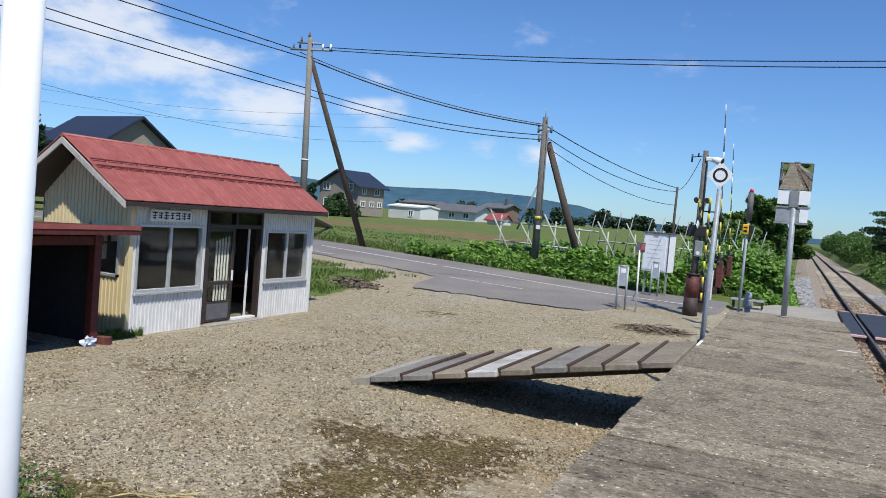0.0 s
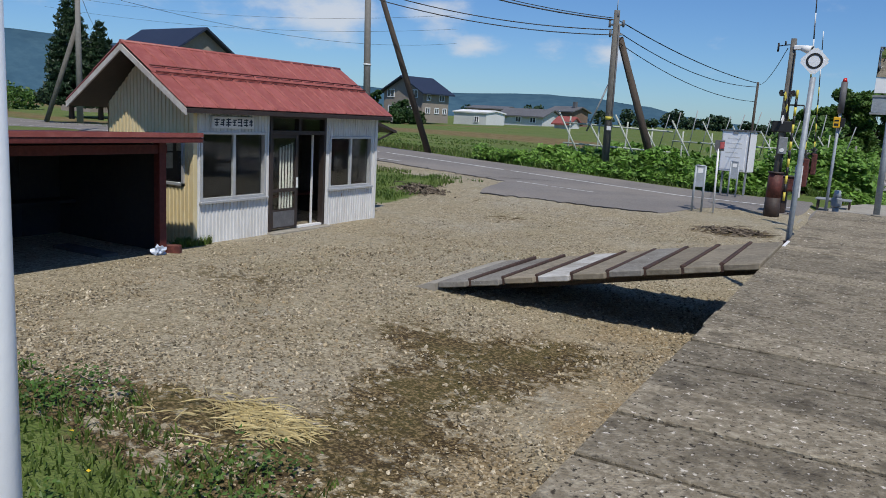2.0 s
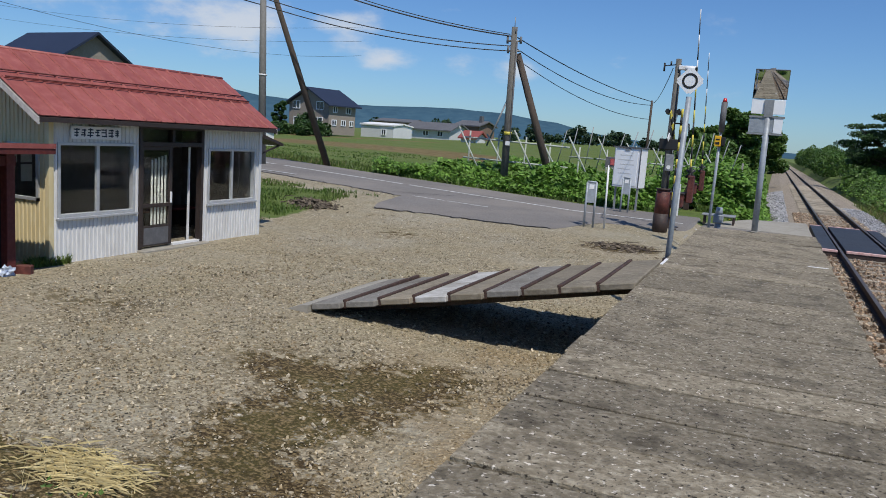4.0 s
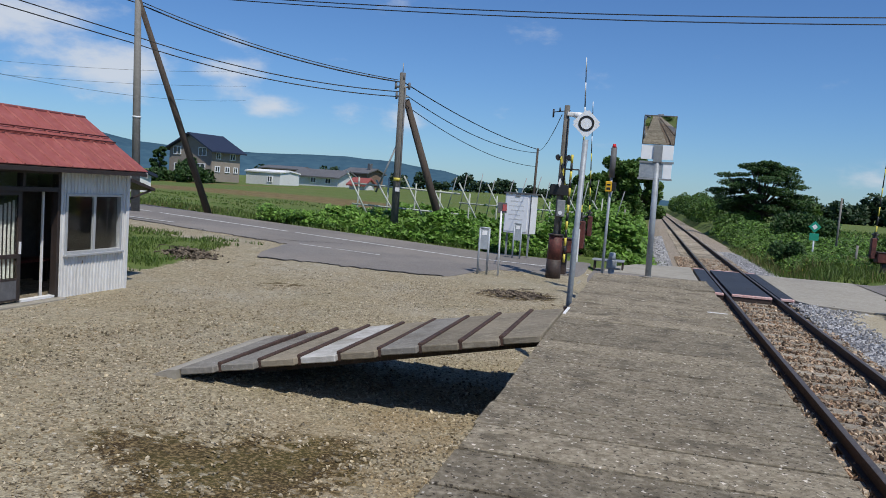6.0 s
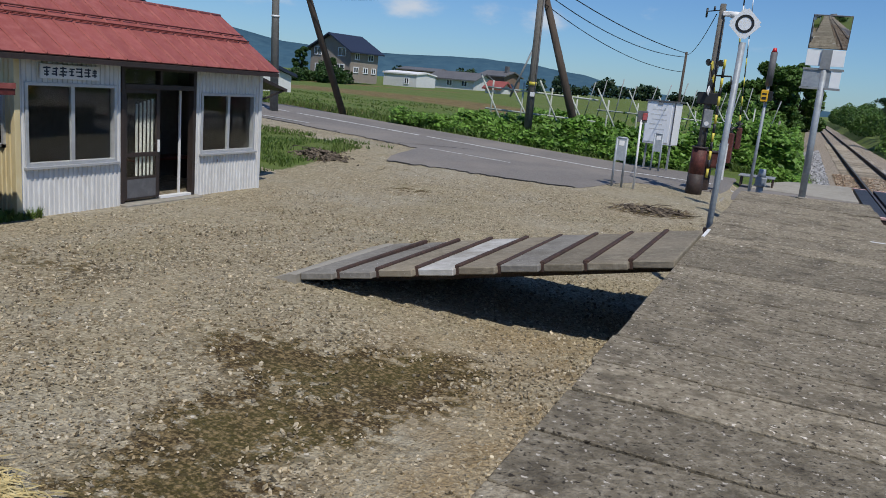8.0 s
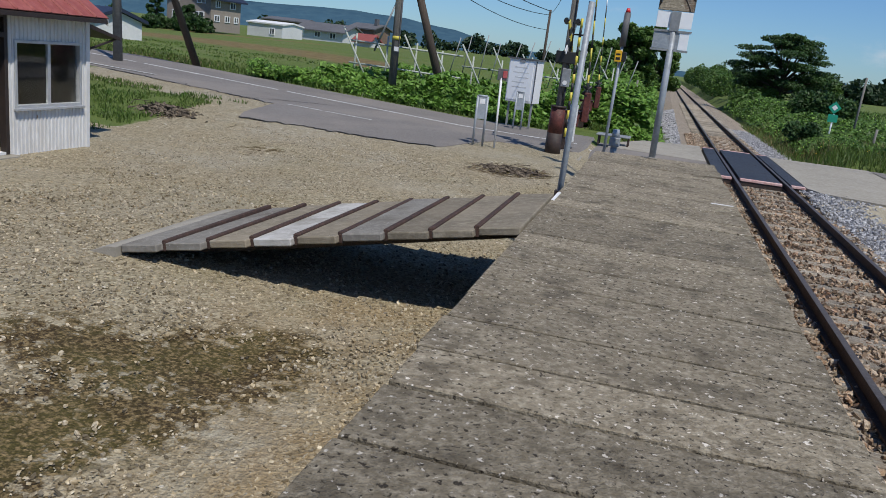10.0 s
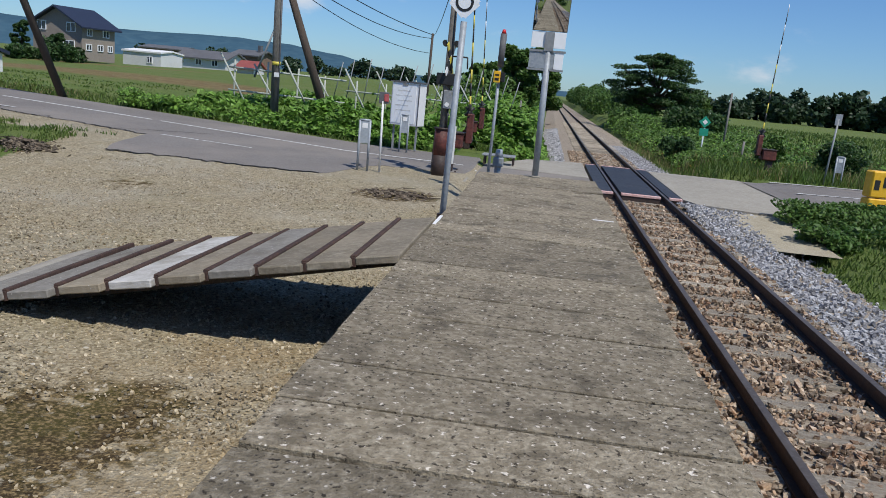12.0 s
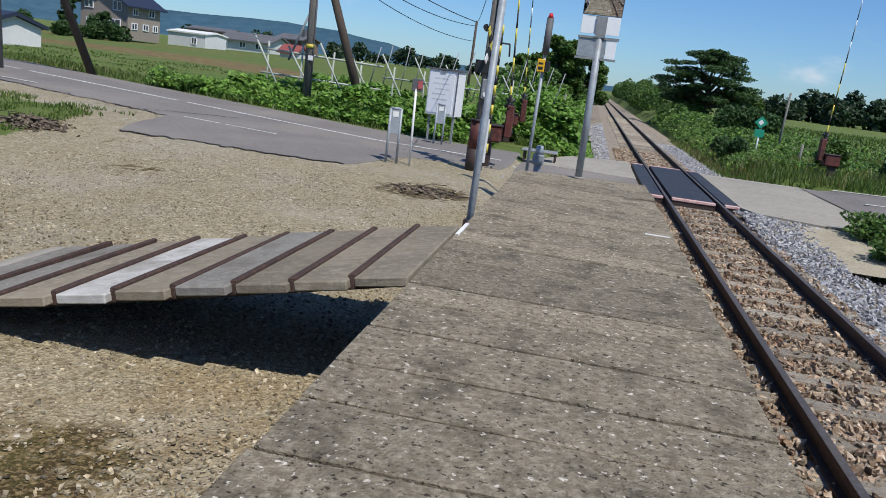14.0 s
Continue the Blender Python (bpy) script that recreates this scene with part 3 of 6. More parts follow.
def road_near(x):
    ragged = 0.2 * noise.noise((x * 2.0, 3.1, 0)) + 0.14 * noise.noise((x * 5.0, 1, 0)) + 0.06 * noise.noise((x * 13.0, 2, 0))
    base = 22.0 - 0.2 * (max(x, -18.0) + 12) + ragged * sstep(-19, -16, x) if x < -11.5 else 19.0 + 0.12 * (x + 9.5) + ragged + 2.6 * sstep(-10.8, -11.5, x)
    if x > -6.3:
        base += 2.4 * sstep(-6.3, -5.6, x)
    if x > -3:
        base = max(base, 21.5)
    if x > 4:
        base = 21.9 + 0.12 * (x - 4)
    return base


rxs = [*np.arange(-200, -30, 10.0), *np.arange(-30, -12, 1.0), *np.arange(-12, -2.99, 0.12)]
rv, rf = [], []
for x in rxs:
    x = float(x)
    y0, y1 = road_near(x), road_far(x)
    for k in range(7):
        y = y0 + (y1 - y0) * k / 6
        rv.append((x, y, gz(x, y) + (0.012 if k == 0 else 0.035)))
    rv.append((x, y0, gz(x, y0) - 0.05))
    rv.append((x, y1, gz(x, y1) - 0.05))
for i in range(len(rxs) - 1):
    a, b = i * 9, (i + 1) * 9
    rf += [(a + k, b + k, b + k + 1, a + k + 1) for k in range(6)]
    rf += [(a + 7, b + 7, b, a), (a + 6, b + 6, b + 8, a + 8)]
road = raw("road", rv, rf, M_ASPHALT, smooth=False)
tagged(road, "worn grey asphalt road with a crumbling edge", "road", kind="structure")
rv, rf = [], []
rxs = [*np.arange(4.3, 12, 0.5), *np.arange(12, 200, 12.0)]
for x in rxs:
    x = float(x)
    y0, y1 = road_near(x), road_far(x)
    for k in range(7):
        y = y0 + (y1 - y0) * k / 6
        rv.append((x, y, -0.60 + 0.002 * k * (6 - k) + max(0, gz(x, y) + 0.62)))
    rv.append((x, y0, -1.0))
    rv.append((x, y1, -1.0))
for i in range(len(rxs) - 1):
    a, b = i * 9, (i + 1) * 9
    rf += [(a + k, b + k, b + k + 1, a + k + 1) for k in range(6)]
    rf += [(a + 7, b + 7, b, a), (a + 6, b + 6, b + 8, a + 8)]
tagged(raw("road", rv, rf, M_ASPHALT), "grey asphalt road beyond the level crossing", "road", kind="structure")


def stripe(x0, x1, yf, w, mat=M_LINE, step=0.4, lift=0.041):
    v, f = [], []
    k = max(2, int((x1 - x0) / step))
    for i in range(k + 1):
        x = x0 + (x1 - x0) * i / k
        y = yf(x)
        v += [(x, y, gz(x, y) + lift), (x, y + w, gz(x, y + w) + lift)]
    f = [(2 * i, 2 * i + 2, 2 * i + 3, 2 * i + 1) for i in range(k)]
    return tagged(raw("road_marking", v, f, mat), "worn white painted road line", "marking", kind="structure")


for a, b in ((-60, -19.0), (-18.6, -13.2), (-12.9, -3.4)):
    stripe(a, b, lambda x: 24.9 - 0.17 * (x + 11), 0.15)
for a, b in ((-11.2, -10.2), (-10.1, -8.8)):
    stripe(a, b, lambda x: 21.9 - 0.06 * (x + 10), 0.09)
stripe(-40, -16.2, lambda x: 23.45 - 0.02 * (x + 17), 0.13)
for a, b, y in ((5.1, 60, 28.25), (5.1, 7.5, 25.45), (9.5, 12, 25.9)):
    stripe(a, b, lambda x: y + 0.2 * (x - 5), 0.14, lift=0.05)

M_CRACK = material("dark crumbled asphalt edge", ((0.03, 0.027, 0.024), (0.05, 0.045, 0.04)), 0.95, coarse=3, fine=12)
for a, b in ((-10.8, -6.35), (-17.5, -11.5)):
    tagged(stripe(a, b, lambda x: road_near(x) - 0.04, 0.06, M_CRACK, 0.05, 0.02), "dark crumbled crack along the asphalt edge")
tagged(stripe(-13.4, -10.6, lambda x: 22.4 + 0.9 * (x + 12) + 0.1 * noise.noise((x * 3, 0, 5)), 0.05, M_CRACK, 0.06, 0.041), "dark patched crack across the asphalt")

# ---- platform ----
platform = thing("platform", (0, 0, 0), "low weathered concrete railway platform beside the track", "platform", kind="structure")
PX0, PX1, PY1 = -2.87, -0.77, 17.62
bm = bmesh.new()
box(bm, PX0 + 0.04, PX1 - 0.05, -40, PY1 - 0.02, -1.4, -0.12)
part("base", bm, M_CONCRETE, platform, "rough concrete platform wall")
rs = random.Random(4)
joints = [PY1, 16.9, 16.13, 15.3, 14.6, 13.9, 13.24, 12.6, 11.96, 11.49, 10.77, 9.95, 9.52, 8.96, 8.37, 7.9, 7.39, 6.85, 6.35, 5.8, 5.25, 4.7, 4.1, 3.5, 2.9, 2.3, 1.7, 1.1, 0.5]
while joints[-1] > -38:
    joints.append(joints[-1] - 0.6)
for j in range(len(joints) - 1):
    y1, y0 = joints[j], joints[j + 1]
    bm = bmesh.new()
    a0, a1 = rs.uniform(-0.012, 0.012), rs.uniform(-0.012, 0.012)
    dz, tz = rs.uniform(-0.005, 0.005), rs.uniform(-0.004, 0.004)
    skew = rs.uniform(-0.012, 0.012)
    box(bm, PX0 + a0, PX1 + a1, y0 + 0.015, y1 - 0.015, -0.125, 0.0, bevel=0.005)
    for v in bm.verts:
        if v.co.z > -0.06:
            v.co.z += dz + tz * (v.co.x + 1.8) + 0.003 * noise.noise(v.co * 4)
        v.co.y += skew * (v.co.x + 1.8) * 0.3
        if j == 0 and v.co.y > y1 - 0.1:
            v.co.y += 0.22 * (v.co.x - PX0)
    part("slab", bm, M_CONCRETE, platform)
# white worn nosing pieces at the edge
bm = bmesh.new()
box(bm, PX0 + 0.0, PX0 + 0.035, 11.75, 12.35, -0.02, 0.006)
part("edge_strip", bm, M_BOARD, platform, "white painted edge strip")
bm = bmesh.new()
box(bm, -1.08, -0.82, 13.30, 13.34, -0.02, 0.007)
part("edge_strip", bm, M_BOARD, platform, "white painted edge strip")

# ---- track ----
track = thing("railway_track", (0, 0, 0), "single railway track on brown stone ballast", "track", kind="structure")
TY0, TY1 = -150, 900


def rail_mesh(x, mat_lo):
    bm = bmesh.new()
    for (a, b, c, d) in ((-0.064, 0.064, -0.745, -0.725), (-0.009, 0.009, -0.726, -0.64), (-0.032, 0.032, -0.642, -0.604)):
        box(bm, x + a, x + b, TY0, TY1, c, d)
    r = part("rail", bm, mat_lo, track, "rusty steel rail")
    bm = bmesh.new()
    box(bm, x - 0.03, x + 0.03, TY0, TY1, -0.6045, -0.6)
    part("running_face", bm, M_RAILTOP, r, "worn steel running surface")


rail_mesh(0.0, M_RUSTRAIL)
rail_mesh(1.13, M_RUSTRAIL)
bv, bf = [], []
for k, y in enumerate((TY0, 17.4, 21.8, 29.2, 31.0, TY1)):
    lft = -0.80 if y < 20 else -1.05
    bv += [(lft - (0.0 if y < 20 else 0.9), y, -0.80 if y < 20 else -1.02), (lft, y, -0.80), (0, y, -0.785), (0.565, y, -0.79), (1.13, y, -0.785), (2.2, y, -0.80), (3.1, y, -1.02)]
for k in range(5):
    for i in range(6):
        bf.append((k * 7 + i, k * 7 + i + 1, k * 7 + i + 8, k * 7 + i + 7))
bed = raw("ballast_bed", bv, bf, M_BED, track)
tagged(bed, "brown and grey stone ballast")


def sleeper_mesh():
    bm = bmesh.new()
    box(bm, -1.02, 1.02, -0.1, 0.1, -0.14, 0.0, bevel=0.012)
    for v in bm.verts:
        v.co += Vector((0, 0.012 * noise.noise(v.co * 3), 0.008 * noise.noise(v.co * 5)))
    me = bpy.data.meshes.new("sleeper")
    bm.to_mesh(me)
    bm.free()
    me.materials.append(M_SLEEPER)
    return me


sm = sleeper_mesh()
y = -14.0
while y < 75:
    if not 21.9 < y < 29.1:
        s = new("sleeper", sm)
        s.parent = track
        s.matrix_basis = pose(0.565 + rs.uniform(-0.03, 0.03), y + rs.uniform(-0.04, 0.04), -0.744, 0, 0, rs.uniform(-1.5, 1.5))
    y += 0.66
k = 46000
px, py = RND.uniform(-0.78, 1.55, k), 1.0 + 36 * RND.uniform(0, 1, k) ** 1.5
keep = ~((py > 21.7) & (py < 29.2)) & (np.abs(px) > 0.05) & (np.abs(px - 1.13) > 0.05)
px, py = px[keep], py[keep]
st = stones("ballast", np.column_stack([px, py, -0.77 + RND.normal(0, 0.018, len(px))]), 0.052, M_BALLAST, track, True)
tagged(st, "brown broken ballast stones", kind="stuff")
k = 17000
px, py = 1.32 + RND.gamma(2.0, 0.36, k), 4.0 + 40 * RND.uniform(0, 1, k) ** 1.2
keep = ~((py > 21.5) & (py < 29.2)) & (px < 3.2)
px, py = px[keep], py[keep]
bank = 0.14 * np.clip((py - 17.5) / 3.2, 0, 1) * (py < 22) + 0.2 * np.maximum(0, px - 2.2) * np.clip((py - 17.5) / 3.2, 0, 1) * (py < 22)
tagged(stones("ballast", np.column_stack([px, py, bank - 0.775 - np.maximum(0, px - 2.2) * 0.24]), 0.055, M_BALLAST_G, track, True), "fresh grey ballast stones", kind="stuff")
k = 5000
px, py = -1.0 - RND.gamma(1.5, 0.3, k), 29.3 + 30 * RND.uniform(0, 1, k) ** 1.3
tagged(stones("ballast", np.column_stack([px, py, -0.78 - np.maximum(0, -px - 1.05) * 0.24]), 0.07, M_BALLAST_G, track), "fresh grey ballast stones", kind="stuff")

M_BANK = material("pale dusty gravel", ((0.4, 0.35, 0.25), (0.3, 0.26, 0.18), (0.48, 0.44, 0.34)), 0.95, coarse=2, fine=24, bump=0.4, bump_scale=40)
bkv = [(1.45 + i * 0.26, 17.5 + j * 0.36, -0.82 + 0.17 * sstep(17.5, 20.8, 17.5 + j * 0.36) - 0.05 * sstep(3.6, 5.0, 1.45 + i * 0.26) + 0.012 * noise.noise((i * 1.3, j * 1.1, 0))) for j in range(12) for i in range(9)]
bkf = [(j * 9 + i, j * 9 + i + 1, (j + 1) * 9 + i + 1, (j + 1) * 9 + i) for j in range(11) for i in range(8)]
tagged(raw("gravel_bank", bkv, bkf, M_BANK, track, smooth=True), "pale dusty gravel sloping up to the crossing")

# ---- level crossing deck ----
SLAB_E = [(1.53, 21.9), (1.75, 21.35), (2.9, 20.9), (3.7, 21.0), (4.32, 22.2), (4.32, 28.75), (1.53, 28.75)]
deck = thing("level_crossing_deck", (0, 0, 0), "black rubber level crossing panels edged in faded red", "level crossing", kind="structure")
for a, b in ((-0.42, -0.07), (0.11, 1.01), (1.20, 1.50)):
    for j in range(4):
        boxes("panel", [(a, b, 21.98 + j * 1.75, 21.98 + (j + 1) * 1.75 - 0.012, -0.75, -0.597)], M_RUBBER, deck, bevel=0.006)
    boxes("red_edge", [(a, b, 21.86, 21.978, -0.65, -0.592)], M_PINK, deck, "faded red painted edge beam", bevel=0.008)
    boxes("edge_bearer", [(a, b, 21.88, 21.978, -0.79, -0.651)], M_MACHINE_D, deck, "dark rusty bearer")
    boxes("red_edge", [(a, b, 28.982, 29.1, -0.75, -0.592)], M_PINK, deck, "faded red painted edge beam", bevel=0.008)
bm = bmesh.new()
prism(bm, SLAB_E, "z", -0.95, -0.605)
tagged(part("crossing_slab", bm, M_CONCRETE_L), "pale concrete slab beside the level crossing", "pavement", kind="structure")
bm = bmesh.new()
prism(bm, [(-3.05, 24.6), (-0.52, 24.3), (-0.52, 28.9), (-2.2, 28.2), (-3.05, 26.0)], "z", -0.95, -0.565)
tagged(part("crossing_slab", bm, M_CONCRETE_L), "pale concrete apron joining the road and the level crossing", "pavement", kind="structure")
bm = bmesh.new()
prism(bm, [(-3.05, 17.64), (-0.8, 17.64), (-0.52, 21.5), (-0.52, 24.3), (-3.05, 24.6)], "z", -0.95, -0.575)
tagged(part("crossing_slab", bm, M_ASPHALT), "worn asphalt apron between platform and crossing", "pavement", kind="structure")

# ---- ramp of concrete slabs ----
ramp = thing("ramp", (0, 0, 0), "ramp of worn concrete slabs leading up to the platform", "ramp")
R0, R1 = Vector((-6.55, 0, -0.65)), Vector((-2.89, 0, 0.02))
rdir = (R1 - R0).normalized()
nb = 9
ang = math.degrees(math.asin(rdir.z))
for i in range(nb):
    a, b = R0 + (R1 - R0) * (i / nb), R0 + (R1 - R0) * ((i + 1) / nb)
    w = (b - a).length
    bm = bmesh.new()
    box(bm, 0.012, w - 0.012, 0, 2.12, -0.075, 0.0, bevel=0.01)
    for v in bm.verts:
        v.co.z += 0.008 * noise.noise(v.co * 3 + Vector((i, 0, 0)))
        v.co.y += 0.012 * noise.noise(v.co * 5 + Vector((0, i, 0)))
    near = 9.33 + 0.085 * i + rs.uniform(-0.018, 0.018)
    mat, lab = (M_SLAB_W, "whitish limed concrete slab") if i == 3 else (M_SLAB_G, "grey concrete slab") if i in (0, 1, 5) else (M_BLOCK, "")
    part("slab", bm, mat, ramp, lab, m=pose(a.x, near, a.z + rs.uniform(-0.008, 0.008), 0, -ang, rs.uniform(-0.6, 0.6)))
    if i:
        bm = bmesh.new()
        box(bm, -0.028, 0.028, -0.012, 2.1, -0.05, 0.022, bevel=0.01)
        box(bm, -0.024, 0.014, -0.02, 0.0, -0.085, 0.0, bevel=0.004)
        part("joint_batten", bm, M_BATTEN, ramp, "rusty brown joint batten", m=pose(a.x, near + 0.02, a.z, 0, -ang, rs.uniform(-0.6, 0.6)))
bm = bmesh.new()
prism(bm, [(-6.9, -0.76), (-6.54, -0.80), (-6.54, -0.655), (-6.62, -0.66)], "y", 9.25, 11.4)
for v in bm.verts:
    v.co.x += 0.05 * noise.noise(v.co * 2.5) * (v.co.x < -6.6)
part("toe", bm, M_CONCRETE_L, ramp, "sloping cement toe")
for off in (0.4, 1.05, 1.9):
    bm = bmesh.new()
    vs = []
    for x in (-6.45, -2.9):
        u = (x - R0.x) / (R1.x - R0.x)
        y, z = 9.36 + 0.765 * u + off, R0.z + (R1.z - R0.z) * u - 0.08
        vs.append([bm.verts.new((x, y + p, z + q)) for p, q in ((0, 0), (0.12, 0), (0.12, -0.12), (0, -0.12))])
    for k in range(4):
        bm.faces.new((vs[0][k], vs[0][(k + 1) % 4], vs[1][(k + 1) % 4], vs[1][k]))
    bm.faces.new(vs[0][::-1])
    bm.faces.new(vs[1])
    bmesh.ops.recalc_face_normals(bm, faces=bm.faces[:])
    part("beam", bm, M_POLEDK, ramp, "dark timber beam")

# ---- station hut ----
HX0, HX1, HY0, HY1, HZ0, HZ1 = -12.7, -10.8, 9.3, 14.05, -0.76, 1.30
hut = thing("station_hut", (0, 0, 0), "small white corrugated steel waiting hut with a faded red roof", "hut")


def corrugated(bm, p0, p1, z0, z1, pitch=0.076, depth=0.014, n_out=1, top=None):
    """A ribbed sheet from p0 to p1 (x, y), with a back face; top(u) may give the height along it."""
    p0, p1 = Vector((*p0, 0)), Vector((*p1, 0))
    d = p1 - p0
    ln = d.length
    d.normalize()
    out = Vector((d.y, -d.x, 0)) * n_out
    k = max(1, round(ln / pitch))
    prof = []
    for i in range(k):
        u = i * ln / k
        w = ln / k
        prof += [(u, 0), (u + w * 0.42, 0), (u + w * 0.5, depth), (u + w * 0.92, depth)]
    prof.append((ln, 0))
    rows = []
    for u, o in prof:
        q = p0 + d * u + out * o
        zt = top(u) if top else z1
        rows.append((bm.verts.new((q.x, q.y, z0)), bm.verts.new((q.x, q.y, zt)), bm.verts.new((q.x - out.x * 0.05, q.y - out.y * 0.05, z0)), bm.verts.new((q.x - out.x * 0.05, q.y - out.y * 0.05, zt))))
    for a, b in zip(rows, rows[1:]):
        bm.faces.new((a[0], b[0], b[1], a[1]))
        bm.faces.new((b[2], a[2], a[3], b[3]))
        bm.faces.new((a[1], b[1], b[3], a[3]))
        bm.faces.new((b[0], a[0], a[2], b[2]))
    for r, fl in ((rows[0], False), (rows[-1], True)):
        bm.faces.new((r[0], r[1], r[3], r[2]) if not fl else (r[2], r[3], r[1], r[0]))


# front openings: (y0, y1, z0, z1)
WIN1, DOOR, WIN2 = (9.42, 10.85, -0.08, 0.98), (10.93, 12.42, -0.70, 1.26), (12.55, 13.90, -0.05, 0.92)
FX = HX1
wall_pieces = [(HY0, WIN1[0], HZ0, HZ1), (WIN1[0], WIN1[1], HZ0, WIN1[2]), (WIN1[0], WIN1[1], WIN1[3], HZ1), (WIN1[1], DOOR[0], HZ0, HZ1),
               (DOOR[1], WIN2[0], HZ0, HZ1), (WIN2[0], WIN2[1], HZ0, WIN2[2]), (WIN2[0], WIN2[1], WIN2[3], HZ1), (WIN2[1], HY1, HZ0, HZ1)]
for y0, y1, z0, z1 in wall_pieces:
    bm = bmesh.new()
    corrugated(bm, (FX, y0), (FX, y1), z0, z1)
    part("wall_sheet", bm, M_HUTWALL, hut, "white painted corrugated sheet")
bm = bmesh.new()
ridge_x, ridge_z = -11.86, 2.14


def gable_top(u):
    x = HX0 + u
    return HZ1 + (ridge_z - HZ1 - 0.06) * (1 - abs(x - ridge_x) / (ridge_x - HX0 if x < ridge_x else HX1 - ridge_x))


def gable_piece(bm, x0, x1, z0, y, out, z1=None):
    corrugated(bm, (x0, y), (x1, y), z0, 0, n_out=out, top=(lambda u: gable_top(u + x0 - HX0)) if z1 is None else (lambda u: z1))


SIDEWIN = (-11.62, -10.98, 0.15, 0.93)
gable_piece(bm, HX0, SIDEWIN[0], HZ0, HY0, 1)
gable_piece(bm, SIDEWIN[0], SIDEWIN[1], HZ0, HY0, 1, SIDEWIN[2])
gable_piece(bm, SIDEWIN[0], SIDEWIN[1], SIDEWIN[3], HY0, 1)
gable_piece(bm, SIDEWIN[1], HX1, HZ0, HY0, 1)
part("gable_wall", bm, M_HUTYEL, hut, "cream yellow corrugated gable wall")
bm = bmesh.new()
gable_piece(bm, HX0, HX1, HZ0, HY1, -1)
part("gable_wall", bm, M_HUTWALL, hut, "white corrugated gable wall")
bm = bmesh.new()
corrugated(bm, (HX0, HY1), (HX0, HY0), HZ0, HZ1)
part("back_wall", bm, M_HUTYEL, hut)
for yc in (HY0 + 0.01, HY1 - 0.01):
    boxes("corner_trim", [(FX - 0.05, FX + 0.03, yc - 0.04, yc + 0.04, HZ0, HZ1)], M_HUTYEL if yc < 10 else M_HUTWALL, hut, bevel=0.004)
boxes("footing", [(HX0 + 0.06, FX - 0.055, HY0 + 0.06, HY1 - 0.06, HZ0 - 0.3, HZ0 + 0.04)], M_CONCRETE, hut, "concrete floor slab")
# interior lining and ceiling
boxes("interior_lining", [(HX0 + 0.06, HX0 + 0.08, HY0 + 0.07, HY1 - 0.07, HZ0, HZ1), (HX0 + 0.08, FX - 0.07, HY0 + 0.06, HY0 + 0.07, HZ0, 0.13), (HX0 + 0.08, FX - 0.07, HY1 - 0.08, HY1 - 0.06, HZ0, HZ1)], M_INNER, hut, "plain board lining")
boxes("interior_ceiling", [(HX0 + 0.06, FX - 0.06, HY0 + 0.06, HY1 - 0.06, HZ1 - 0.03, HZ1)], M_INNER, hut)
# roof: two slopes of standing seam sheets
EY0, EY1 = 8.88, 14.18
RE = [(-13.15, 1.33), (ridge_x, 2.22), (-10.5, 1.34)]
n_sheet = 17
for side in (0, 1):
    (xa, za), (xb, zb) = (RE[1], RE[2]) if side else (RE[1], RE[0])
    sl = Vector((xb - xa, 0, zb - za))
    nrm = Vector((-sl.z, 0, sl.x)).normalized() * (1 if side else -1)
    sw = (EY1 - EY0) / n_sheet
    for i in range(n_sheet):
        bm = bmesh.new()
        y0 = EY0 + i * sw
        prof = [(y0 + 0.004, 0.0), (y0 + 0.02, 0.024), (y0 + 0.034, 0.0), (y0 + sw, 0.0)]
        for k, (ua, ub, lift) in enumerate(((0.0, 0.49, 0.012), (0.48, 1.0, 0.0))):
            top = [[bm.verts.new(Vector((xa, y, za)) + sl * u + nrm * (h + lift)) for y, h in prof] for u in (ua, ub)]
            low = [[bm.verts.new(Vector((xa, y, za)) + sl * u + nrm * (lift - 0.012)) for y, h in prof] for u in (ua, ub)]
            for j in range(3):
                bm.faces.new((top[0][j], top[1][j], top[1][j + 1], top[0][j + 1]))
                bm.faces.new((top[1][j], low[1][j], low[1][j + 1], top[1][j + 1]))
        bmesh.ops.recalc_face_normals(bm, faces=bm.faces[:])
        part("roof_sheet", bm, M_ROOF, hut)
    bm = bmesh.new()
    prism(bm, [(xa, za - 0.03), (xb, zb - 0.03), (xb, zb - 0.09), (xa, za - 0.09)], "y", EY0 + 0.02, EY1 - 0.02)
    part("roof_deck", bm, M_DKTRIM, hut, "dark timber roof edge")
    for yv, mt in ((EY0, M_BARGE), (EY1 - 0.03, M_BARGE)):
        bm = bmesh.new()
        prism(bm, [(xa, za - 0.028), (xb, zb - 0.028), (xb, zb - 0.12), (xa, za - 0.12)], "y", yv - 0.005, yv + 0.024)
        part("bargeboard", bm, mt, hut, "weathered pale bargeboard")
rods("ridge_cap", [((ridge_x, EY0, 2.22), (ridge_x, EY1, 2.22), 0.035)], M_ROOF, hut)
# snow guard bars along the front slope
for u in (0.42, 0.52):
    p = Vector((RE[1][0], 0, RE[1][1])).lerp(Vector((RE[2][0], 0, RE[2][1])), u)
    rods("snow_guard", [((p.x, EY0 + 0.05, p.z + 0.05), (p.x, EY1 - 0.05, p.z + 0.05), 0.011)], M_REDWOOD, hut, "thin rusty snow guard bar", n=6)


